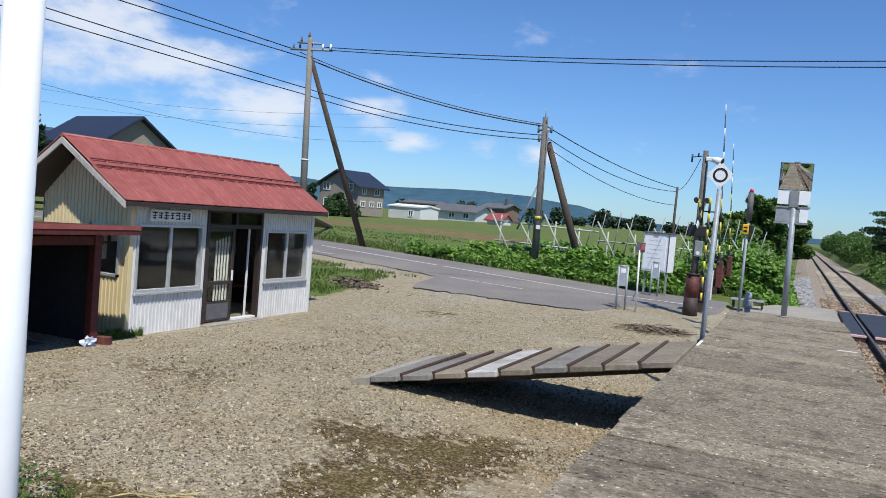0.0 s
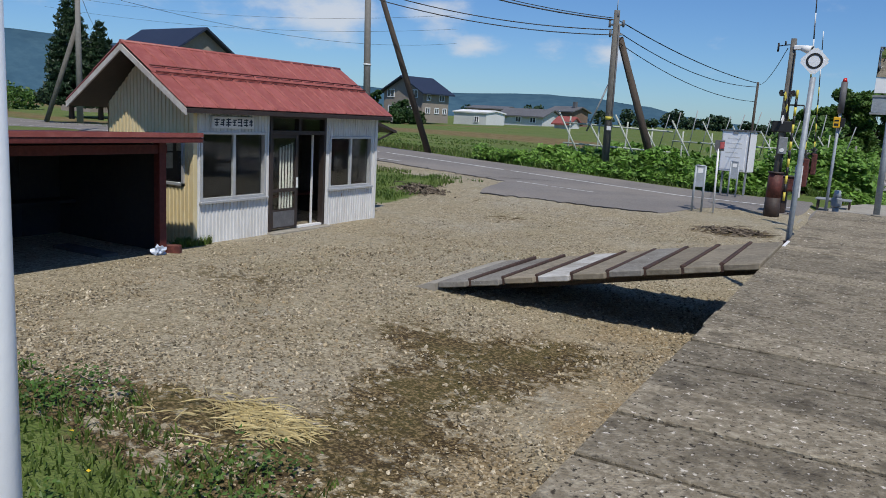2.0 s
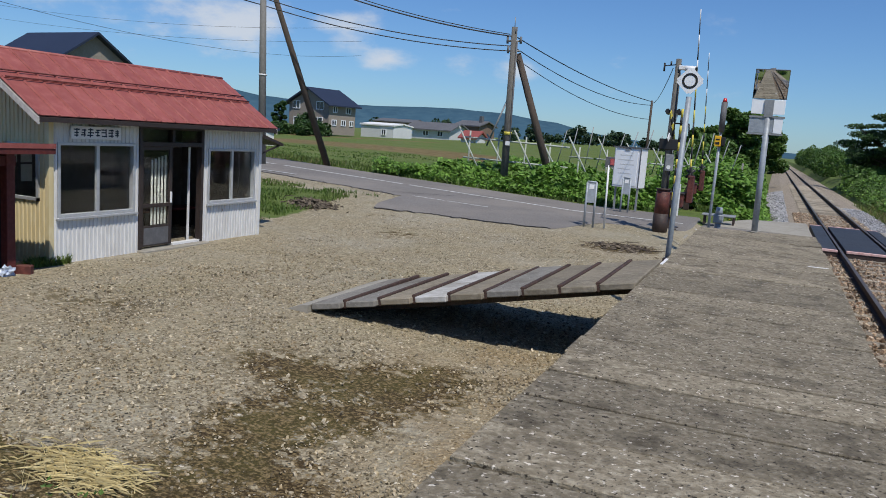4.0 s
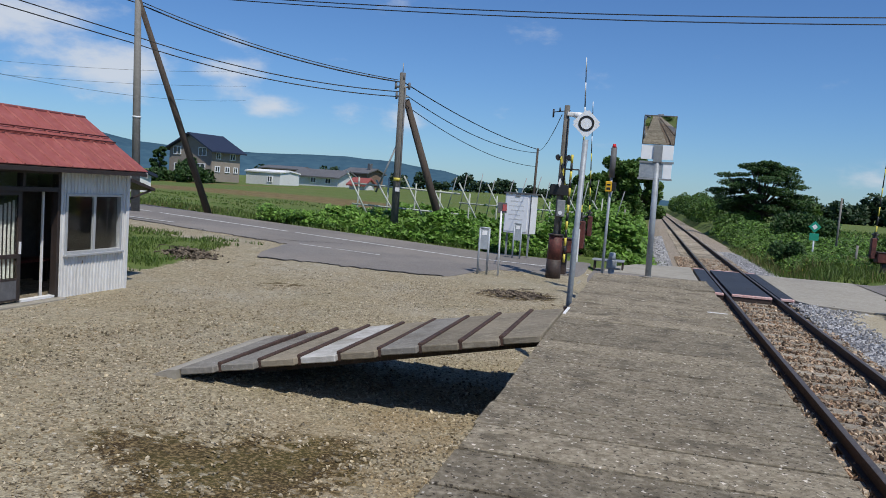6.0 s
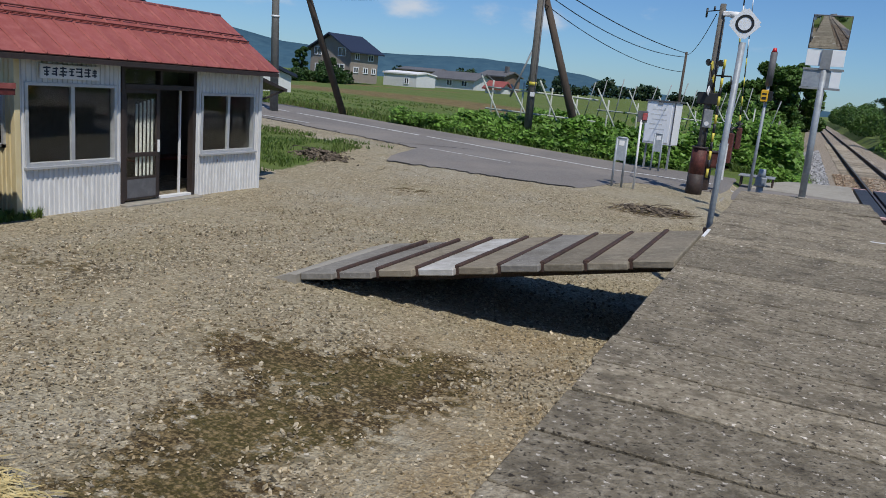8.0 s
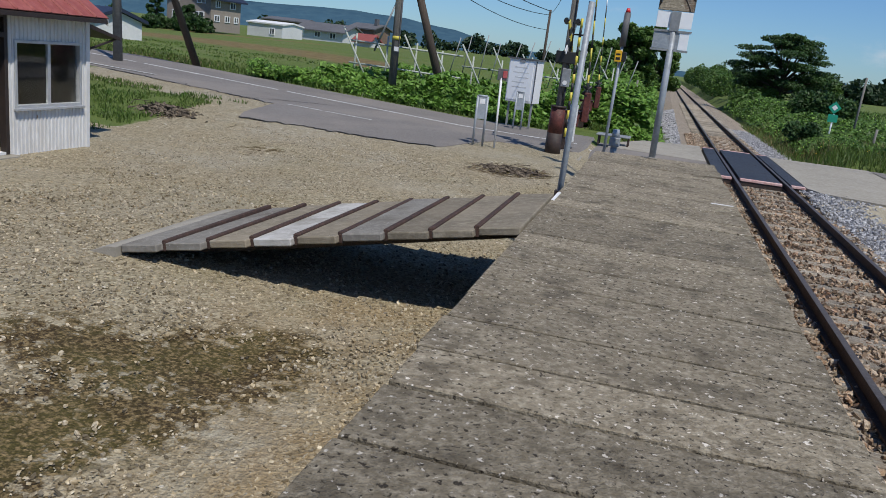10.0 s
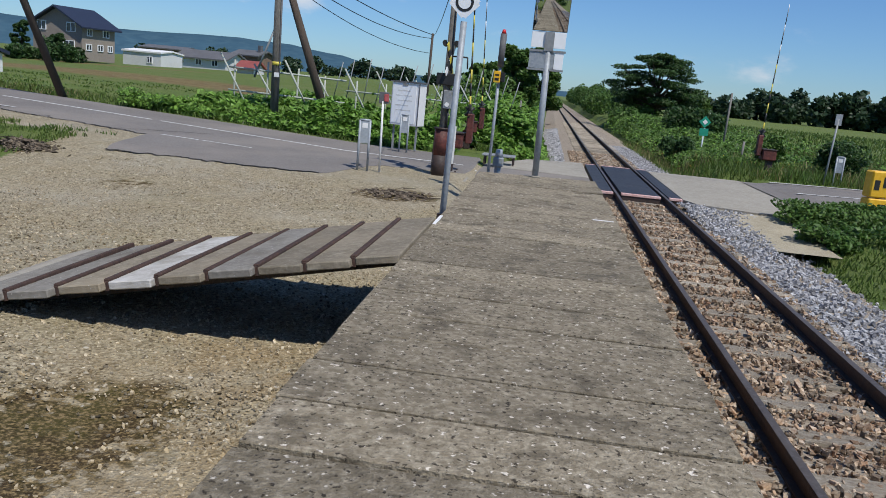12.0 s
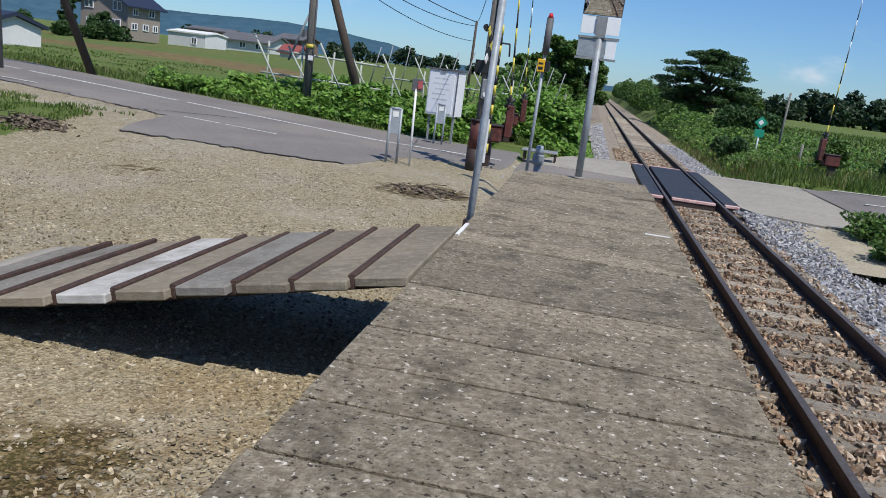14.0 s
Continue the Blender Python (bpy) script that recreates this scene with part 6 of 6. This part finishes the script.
def tree_line(name, pts, n, size, mat, label):
    """Joined far trees: (x, y, height, half width)."""
    blobs = []
    for x, y, h, r in pts:
        z = gz(x, y)
        blobs += [(x + random.uniform(-0.4, 0.4) * r, y + random.uniform(-0.4, 0.4) * r, z + h * random.uniform(0.3, 0.75), r * random.uniform(0.45, 0.8), r * 0.7, h * random.uniform(0.22, 0.36)) for _ in range(4)]
        blobs.append((x, y, z + h * 0.35, r, r, h * 0.4))
    return tagged(leaves(name, blob_points(blobs, n, 0.6), size, mat), label, "woodland", kind="stuff")


rt = random.Random(11)
pts = [(50 + i * 1.7 + rt.uniform(-2, 2), 235 + rt.uniform(-14, 14) - i * 1.2, rt.uniform(6.5, 11.0) * (0.55 if i < 4 else 1.0), rt.uniform(3.0, 4.5)) for i in range(70)]
tree_line("far_woods", pts, 36000, 1.5, M_FARWOOD, "dark band of far woodland beyond the meadow")
pts = [(28 + i * 4.5 + rt.uniform(-2, 2), 420 + rt.uniform(-20, 20), rt.uniform(5, 9), rt.uniform(4, 6)) for i in range(60)]
tree_line("far_woods", pts, 14000, 2.4, M_FARWOOD, "thin line of distant trees")
pts = [(3.6 + rt.uniform(0, 3.0) + (i * 0.035), 70 + i * 5.2, rt.uniform(1.6, 2.2) + min(2.6, i * 0.16), rt.uniform(1.4, 2.2)) for i in range(44)]
tree_line("track_side_woods", pts, 50000, 0.3, M_SHRUB, "dense bushes lining the track")
pts = [(-4.4 - rt.uniform(0, 3.5) - i * 0.02, 55 + i * 5.0, rt.uniform(2.8, 4.4), rt.uniform(1.8, 2.6)) for i in range(46)]
tree_line("track_side_woods", pts, 46000, 0.32, M_SHRUB, "dense bushes on the other side of the track")
pts = [(-64 + i * 1.15 + rt.uniform(-0.6, 0.6), 79 + rt.uniform(-3, 3), rt.uniform(1.2, 2.6), rt.uniform(0.7, 1.3)) for i in range(14)] + [(-55.6, 80, 1.4, 0.7)]
tree_line("garden_shrubs", pts, 9000, 0.3, M_TREELEAF, "dark garden shrubs in front of the houses")
pts = [(-75 + i * 2.2 + rt.uniform(-1, 1), 135 + rt.uniform(-8, 8), rt.uniform(1.8, 3.4), rt.uniform(1.2, 2.0)) for i in range(34)]
tree_line("garden_shrubs", pts, 9000, 0.6, M_FARWOOD, "distant hedges behind the houses")
pts = [(-68 - i * 2.5, 40 + rt.uniform(-6, 6) + i, rt.uniform(1.5, 3.0), rt.uniform(1.5, 2.2)) for i in range(12)]
tree_line("garden_shrubs", pts, 6000, 0.4, M_SHRUB, "garden shrubs beyond the shed")
pts = [(rt.uniform(-9, -4), -18 - i * 4.0, rt.uniform(2.5, 5), 2.0) for i in range(18)] + [(rt.uniform(3.5, 7), -8 - i * 4.0, rt.uniform(2.0, 4.0), 1.8) for i in range(22)]
tree_line("track_side_woods", pts, 14000, 0.5, M_SHRUB, "bushes along the track behind the platform")


def tree(loc, trunk_h, limbs, label, mat, n, size, flat=0.5, seed=1, crown_r=4.0, crown_h=4.0):
    """Tapered trunk, limbs and layered clumps of leaves with gaps between."""
    r = random.Random(seed)
    t = thing("tree", loc, label, "tree")
    bm = bmesh.new()
    rod(bm, (0, 0, -0.3), (0.1, 0, trunk_h), crown_r * 0.055, crown_r * 0.035, n=10)
    tips = []
    for i in range(limbs):
        a = i * 2.399 + r.uniform(-0.3, 0.3)
        u = (i + 0.5) / limbs
        rr = crown_r * math.sqrt(max(0.05, 1 - (u - 0.25) ** 2 * 1.6)) * r.uniform(0.45, 0.92)
        z = trunk_h * 0.75 + crown_h * u
        tip = Vector((rr * math.cos(a), rr * math.sin(a), z))
        mid = Vector((tip.x * 0.45, tip.y * 0.45, trunk_h * 0.6 + (z - trunk_h * 0.6) * 0.6))
        rod(bm, (0.05, 0, trunk_h * 0.6 + crown_h * u * 0.3), mid, crown_r * 0.025, crown_r * 0.017, n=6)
        rod(bm, mid, tip, crown_r * 0.017, crown_r * 0.006, n=6)
        tips.append((tip, u))
    part("trunk", bm, M_BARK, t, "dark branching trunk")
    blobs = []
    for tip, u in tips:
        s = crown_r * r.uniform(0.2, 0.33)
        blobs.append((tip.x, tip.y, tip.z, s, s, s * flat))
        blobs.append((tip.x * 0.6, tip.y * 0.6, tip.z + s * 0.1, s * 0.8, s * 0.8, s * flat * 0.8))
    c = leaves("crown", blob_points(blobs, n, 0.35), size, mat, t, up=0.6)
    tagged(c, "layered leafy crown with gaps")
    return t


tree((7.4, 75, -0.4), 2.3, 24, "broad spreading tree with layered dark green foliage", M_TREELEAF, 22000, 0.2, 0.26, 3, 4.5, 4.3)
tree((-4.3, 60, -0.4), 1.2, 18, "bushy green tree beside the track", M_SHRUB, 15000, 0.26, 0.8, 5, 2.2, 3.8)
tree((-2.9, 68, -0.4), 1.4, 16, "tall bushy tree beside the track", M_SHRUB, 12000, 0.26, 0.85, 6, 2.0, 4.2)
tree((-6.2, 57, -0.4), 1.0, 14, "bushy green tree behind the vines", M_SHRUB, 12000, 0.25, 0.8, 7, 2.0, 2.6)
tree((13.5, 92, -0.4), 1.0, 12, "round green tree in the meadow", M_SHRUB, 9000, 0.3, 0.8, 8, 2.4, 2.6)
tree((-56.6, 80.5, 0.5), 1.2, 12, "small garden tree in front of the house", M_TREELEAF, 6000, 0.2, 0.8, 9, 1.2, 2.4)
tree((-52.6, 80.5, 0.5), 1.0, 12, "small clipped garden tree by the house wall", M_TREELEAF, 5000, 0.2, 0.8, 10, 1.1, 1.6)


def conifer(loc, h, r, seed, label):
    rr = random.Random(seed)
    t = thing("conifer_tree", loc, label, "tree")
    rods("trunk", [((0, 0, -0.3), (0, 0, h), r * 0.09, 0.03)], M_BARK, t)
    blobs = []
    k = 16
    for i in range(k):
        u = (i + 0.5) / k
        w = r * (1 - u) ** 0.8 + 0.15
        for j in range(5):
            a = j * math.tau / 5 + i * 0.7 + rr.uniform(-0.3, 0.3)
            d = w * rr.uniform(0.45, 0.75)
            blobs.append((d * math.cos(a), d * math.sin(a), h * (0.08 + 0.92 * u), w * 0.42, w * 0.42, h / k * 0.5))
    leaves("crown", blob_points(blobs, 9000, 0.3), 0.28, M_CONIFER, t, up=0.2, ratio=0.4)
    return t


for i, (x, y, h) in enumerate(((-46.6, 32.6, 7.8), (-48.0, 33.6, 6.6), (-45.4, 33.8, 5.8))):
    conifer((x, y, 0.2), h, 1.9, i, "tall dark conifer behind the shed roof")

# ---- vines, shrubs and weeds ----
def hedge(name, n, size, mat, pts_f, label, category="hedge"):
    return tagged(leaves(name, pts_f(n), size, mat, up=0.55), label, category, kind="stuff")


def vine_top(x, y):
    """Height of the tangle over the ground."""
    h = np.interp(x, [-16.5, -15, -13, -11.8, -10, -8, -6.9, -6.4, -5.0, -3.4, -2.2, -1.7], [0.0, 0.5, 0.8, 0.98, 0.85, 1.0, 0.95, 0.55, 1.1, 1.9, 1.6, 0.2])
    return 0.98 * h * (0.78 + 0.5 * noise.noise((x * 0.55, y * 0.5, 4))) * (0.75 + 0.5 * noise.noise((x * 1.9, y * 1.7, 9)) + 0.25)


def vine_points(n):
    out = []
    rr = np.random.default_rng(21)
    while len(out) < n:
        x = float(rr.uniform(-16.3, -1.7))
        d = float(rr.uniform(0, 1)) ** 1.5 * 6.5
        y0 = road_far(x) + 0.75 if x < -4.5 else 30.3
        y = y0 + d
        edge = min(1.0, d / 0.9 + 0.25)
        h = vine_top(x, y) * edge
        if h < 0.08 or (-6.7 < x < -5.1 and y < 27.2):
            continue
        z = gz(x, y) + h * (1 - 0.55 * float(rr.uniform(0, 1)) ** 2.0)
        out.append((x + rr.normal(0, 0.05), y + rr.normal(0, 0.05), z))
    return np.array(out)


hedge("vine_tangle", 44000, 0.24, M_VINE, vine_points, "sprawling broad-leaved vines along the roadside")


def mound_mesh(name, xs, ys, hf, mat, label, category):
    v = [(float(x), float(y), gz(float(x), float(y)) + hf(float(x), float(y))) for y in ys for x in xs]
    k = len(xs)
    f = [(j * k + i, j * k + i + 1, (j + 1) * k + i + 1, (j + 1) * k + i) for j in range(len(ys) - 1) for i in range(k - 1)]
    return tagged(raw(name, v, f, mat, smooth=True), label, category, kind="stuff")


# Added filler sheet: closes gaps in the vines with painted shade.
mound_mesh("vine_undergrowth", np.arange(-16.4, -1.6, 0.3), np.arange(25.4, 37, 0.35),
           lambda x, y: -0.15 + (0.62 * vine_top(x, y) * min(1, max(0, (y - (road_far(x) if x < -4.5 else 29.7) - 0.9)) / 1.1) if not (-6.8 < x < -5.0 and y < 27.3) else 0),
           M_HEDGECORE, "dark green sheet painted as the shade inside the vines", "undergrowth")


def along_left(n):
    rr = np.random.default_rng(5)
    y = 31 + 32 * rr.uniform(0, 1, n) ** 1.3
    x = -1.95 - rr.gamma(2.0, 0.7, n)
    top = np.array([1.7 * min(1, (-a - 1.7) / 0.7) * (0.8 + 0.4 * noise.noise((a * 0.8, b * 0.5, 1))) for a, b in zip(x, y)])
    z = np.array([gz(float(a), float(b)) for a, b in zip(x, y)]) + top * (1 - 0.7 * rr.uniform(0, 1, n) ** 1.8)
    return np.column_stack([x, y, z])


hedge("vine_tangle", 22000, 0.21, M_VINE, along_left, "broad-leaved vines crowding the ballast")


def along_right(n, seed):
    rr = np.random.default_rng(seed)
    y = 34 + 42 * rr.uniform(0, 1, n) ** 1.2
    x = 3.2 + rr.gamma(2.0, 1.5, n)
    top = np.array([max(0.05, (0.42 + 0.8 * noise.noise((a * 0.35, b * 0.22, 3))) * min(1, (a - 2.7) / 1.6) * sstep(34, 46, b)) + 0.25 for a, b in zip(x, y)])
    z = np.array([gz(float(a), float(b)) for a, b in zip(x, y)]) + top * (1 - 0.75 * rr.uniform(0, 1, n) ** 1.6)
    return np.column_stack([x, y, z])


hedge("weed_thicket", 26000, 0.17, M_SHRUB, lambda n: along_right(n, 6), "thicket of weeds and shrubs beside the line")
hedge("weed_thicket", 16000, 0.15, M_VINE, lambda n: along_right(n, 16), "bright broad-leaved weeds growing through the thicket")


def shrub(x, y, w, h, n, size, mat, label, seed=0):
    s = thing("shrub", (x, y, gz(x, y)), label, "shrub")
    rr = random.Random(seed)
    bl = [(rr.uniform(-0.5, 0.5) * w, rr.uniform(-0.4, 0.4) * w, h * rr.uniform(0.3, 0.75), w * 0.38, w * 0.38, h * 0.27) for _ in range(9)]
    rods("stem", [((0, 0, -0.1), (b[0] * 0.7, b[1] * 0.7, b[2]), 0.02, 0.008) for b in bl], M_BARK, s, n=5)
    leaves("foliage", blob_points(bl, n, 0.3), size, mat, s, up=0.5)
    return s


shrub(3.9, 38.0, 1.0, 1.0, 2200, 0.13, M_TREELEAF, "dark round shrub in the verge", 1)
shrub(7.0, 52.0, 2.4, 2.4, 6000, 0.2, M_TREELEAF, "large dark shrub in the meadow", 2)
shrub(8.9, 33.0, 1.2, 1.5, 2500, 0.13, M_TREELEAF, "dark bushy shrub behind the road guard", 3)
shrub(6.6, 34.5, 0.8, 1.5, 1500, 0.13, M_SHRUB, "loose green shrub behind the barrier", 4)
shrub(3.7, 18.6, 0.9, 0.5, 1800, 0.09, M_SHRUB, "low weeds at the ballast edge", 5)
shrub(5.2, 18.3, 1.2, 0.45, 2200, 0.09, M_SHRUB, "low leafy weeds by the crossing slab", 6)
shrub(4.1, 20.2, 1.2, 0.5, 2600, 0.09, M_SHRUB, "low spreading weeds against the concrete slab", 11)
shrub(5.5, 20.6, 1.6, 0.5, 3000, 0.09, M_SHRUB, "low spreading weeds at the road edge", 12)
shrub(-27.5, 34.0, 0.7, 0.6, 900, 0.1, M_TREELEAF, "small round bush in the field", 7)
shrub(-15.3, 29.0, 1.2, 0.7, 1400, 0.12, M_VINE, "low vines creeping from the verge", 8)

# ---- grass, flowers, straw ----
def scatter(n, x0, x1, y0, y1, keep=None, seed=1):
    rr = np.random.default_rng(seed)
    p = np.column_stack([rr.uniform(x0, x1, n), rr.uniform(y0, y1, n)])
    return p if keep is None else p[[bool(keep(float(a), float(b))) for a, b in p]]


def lawn(xy, h, label, width=0.012, lean=0.45, mat=M_GRASS):
    return tagged(blades("grass", xy, h, mat, width, lean), label, "grass", kind="stuff")


lawn(scatter(26000, -11, -2.95, 0.2, 4.9, lambda x, y: y < 4.45 + 0.35 * noise.noise((x * 1.3, 0, 0)) + 0.5 * noise.noise((x * 4, y * 3, 0))), 0.085, "rough green weeds and grass by the platform", 0.009)
lawn(scatter(9000, -16.5, -11.2, 14.6, 20.8, lambda x, y: x < -11.9 + 0.5 * noise.noise((y * 0.9, 1, 0)) and noise.noise((x * 1.2, y * 1.2, 7)) > -0.12), 0.12, "rough patchy weeds beside the hut", 0.012)
lawn(scatter(16000, -34, -4.5, 25.4, 33, lambda x, y: 0.15 < y - road_far(x) < 3.0), 0.2, "rough grass along the far road verge", 0.016)
lawn(scatter(9000, -45, -16, 29.0, 44, lambda x, y: noise.noise((x * 0.3, y * 0.5, 3)) > -0.1), 0.09, "rough field grass and crops", 0.03)
lawn(scatter(20000, 2.7, 10, 9.0, 21.5, lambda x, y: x > 2.75 + 0.3 * noise.noise((0, y, 0)) + sstep(19, 21.5, y) * 0.8), 0.13, "green weeds beside the track", 0.013)
lawn(scatter(30000, 2.6, 16, 29.2, 50), 0.4, "tall grass beyond the level crossing", 0.014, 0.35)
lawn(scatter(9000, 2.6, 14, 29.5, 48, lambda x, y: noise.noise((x * 0.5, y * 0.4, 8)) > 0.0, seed=8), 0.5, "dry seeding grass stalks among the green", 0.01, 0.3, M_STRAWGRASS)
lawn(scatter(16000, 6, 60, 40, 110), 0.35, "meadow grass", 0.05, 0.35)
lawn(scatter(5000, -4.0, -1.35, 29.3, 34), 0.3, "tall grass beside the ballast", 0.014)
lawn(scatter(500, -10.95, -10.7, 9.0, 9.6), 0.14, "weeds at the foot of the hut", 0.01)
lawn(scatter(700, -3.4, -2.92, 5, 17, lambda x, y: noise.noise((y * 1.4, 2, 0)) > 0.1), 0.07, "thin weeds at the foot of the platform", 0.008)
wd = scatter(900, -10, -3.4, 2.4, 4.75, lambda x, y: noise.noise((x * 1.1, y * 1.3, 6)) > 0.02, seed=12)
wl = np.repeat(wd, 9, axis=0) + np.random.default_rng(13).normal(0, 0.05, (len(wd) * 9, 2))
wp = np.array([(x, y, gz(x, y) + 0.05 + 0.05 * (k % 3)) for k, (x, y) in enumerate(wl.tolist())])
tagged(leaves("broad_weeds", wp, 0.036, M_SHRUB, up=0.8), "broad-leaved weeds among the grass", "weeds", kind="stuff")
fl_xy = np.vstack([scatter(130, -3.6, -1.8, 29.8, 32.5, seed=3), scatter(160, 3.0, 9, 32, 40, seed=4), scatter(14, -8, -3.5, 3.2, 4.6, seed=5)])
fp = np.array([(x, y, gz(x, y) + (0.3 if y > 20 else 0.09)) for x, y in fl_xy.tolist()])
tagged(leaves("wild_flowers", fp, 0.035, M_FLOWER, up=1.0, ratio=1.0), "small yellow wild flowers in the grass", "flowers", kind="stuff")
rr = np.random.default_rng(9)
sv, sf = [], []
for i in range(900):
    cx, cy = (-5.5 + rr.normal(0, 0.17), 5.06 + rr.normal(0, 0.1)) if i < 850 else (rr.uniform(-6.3, -5.3), rr.uniform(4.5, 5.1))
    a, ln = rr.normal(0.1, 0.6), rr.uniform(0.06, 0.24)
    z = gz(cx, cy) + 0.02 + abs(rr.normal(0, 0.02))
    d, s = np.array([math.cos(a), math.sin(a), rr.normal(0, 0.08)]) * ln / 2, np.array([-math.sin(a), math.cos(a), 0]) * rr.uniform(0.0009, 0.0028)
    c = np.array([cx, cy, z])
    b = len(sv)
    sv += [tuple(c - d - s), tuple(c - d + s), tuple(c + d + s), tuple(c + d - s), tuple(c + np.array([0, 0, 0.012]))]
    sf += [(b, b + 1, b + 4), (b + 1, b + 2, b + 4), (b + 2, b + 3, b + 4), (b + 3, b, b + 4)]
straw = raw("straw_heap", sv, sf, M_STRAW)
tagged(straw, "flattened heap of dry yellow straw on the gravel", "straw", kind="stuff")

# ---- heaps of dug earth and twigs ----
M_EARTH = material("dark dug earth", ((0.14, 0.11, 0.078), (0.07, 0.055, 0.04), (0.24, 0.2, 0.15)), 0.95, coarse=4, fine=22, bump=0.4, bump_scale=30, island=0.4)


def debris(cx, cy, rx, ry, h, n, label, seed):
    rr = np.random.default_rng(seed)
    d = np.column_stack([rr.normal(0, 0.45, n) * rx, rr.normal(0, 0.45, n) * ry])
    up = h * np.exp(-(d[:, 0] / rx) ** 2 * 2 - (d[:, 1] / ry) ** 2 * 2) * rr.uniform(0.2, 1, n)
    z = np.array([gz(cx + a, cy + b) for a, b in d.tolist()])
    heap = stones("earth_heap", np.column_stack([cx + d[:, 0], cy + d[:, 1], z + up]), 0.075, M_EARTH)
    tagged(heap, label, "earth heap", kind="stuff")
    bm = bmesh.new()
    for _ in range(26):
        a, ln = rr.uniform(0, math.pi), rr.uniform(0.15, 0.5)
        p = Vector((cx + rr.normal(0, 0.4) * rx, cy + rr.normal(0, 0.4) * ry, 0))
        p.z = gz(p.x, p.y) + rr.uniform(0.03, h)
        q = Vector((math.cos(a), math.sin(a), rr.normal(0, 0.15))) * ln / 2
        rod(bm, p - q, p + q, 0.009, 0.005, n=5)
    tagged(part("twigs", bm, M_BARK), "dark dry twigs scattered on the earth heap", "twigs", kind="stuff")


debris(-12.15, 18.1, 0.75, 0.45, 0.16, 450, "low heap of dark earth and roots beside the weeds", 41)
debris(-4.4, 17.85, 0.85, 0.5, 0.05, 260, "scattered heap of dark broken stone near the crossing", 42)

# ---- loose stones of the yard ----
rr = np.random.default_rng(31)
k = 42000
sx, sy = -2.95 - rr.uniform(0, 1, k) ** 1.1 * 7.6, 4.3 + 14 * rr.uniform(0, 1, k) ** 1.9
bare = np.array([stain_at(a, b) for a, b in zip(sx.tolist(), sy.tolist())]) * 1.5 < rr.uniform(0.05, 1, k)
sx, sy = sx[bare], sy[bare]
pts = np.array([(a, b, gz(a, b) + 0.006) for a, b in zip(sx.tolist(), sy.tolist())])
tagged(stones("pebbles", pts, 0.019, M_PEBBLE), "loose pale pebbles strewn over the yard", "pebbles", kind="stuff")
k = 7000
sx, sy = -3.0 - 6.5 * rr.uniform(0, 1, k), 4.4 + 8.5 * rr.uniform(0, 1, k) ** 1.5
bare = np.array([stain_at(a, b) for a, b in zip(sx.tolist(), sy.tolist())]) * 1.1 < rr.uniform(0.05, 1, k)
pts = np.array([(a, b, gz(a, b) + 0.006) for a, b in zip(sx[bare].tolist(), sy[bare].tolist())])
tagged(stones("pebbles", pts, 0.03, M_PEBBLE, None, True), "coarser pale stones lying about the yard", "pebbles", kind="stuff")
k = 2600
sx, sy = -3.0 - np.abs(rr.normal(0, 0.75, k)), 3.5 + 8 * rr.uniform(0, 1, k) ** 1.4
pts = np.array([(a, b, gz(a, b) + 0.01) for a, b in zip(sx.tolist(), sy.tolist())])
tagged(stones("pebbles", pts, 0.03, M_PEBBLE, None, True), "coarser broken stones along the platform foot", "pebbles", kind="stuff")
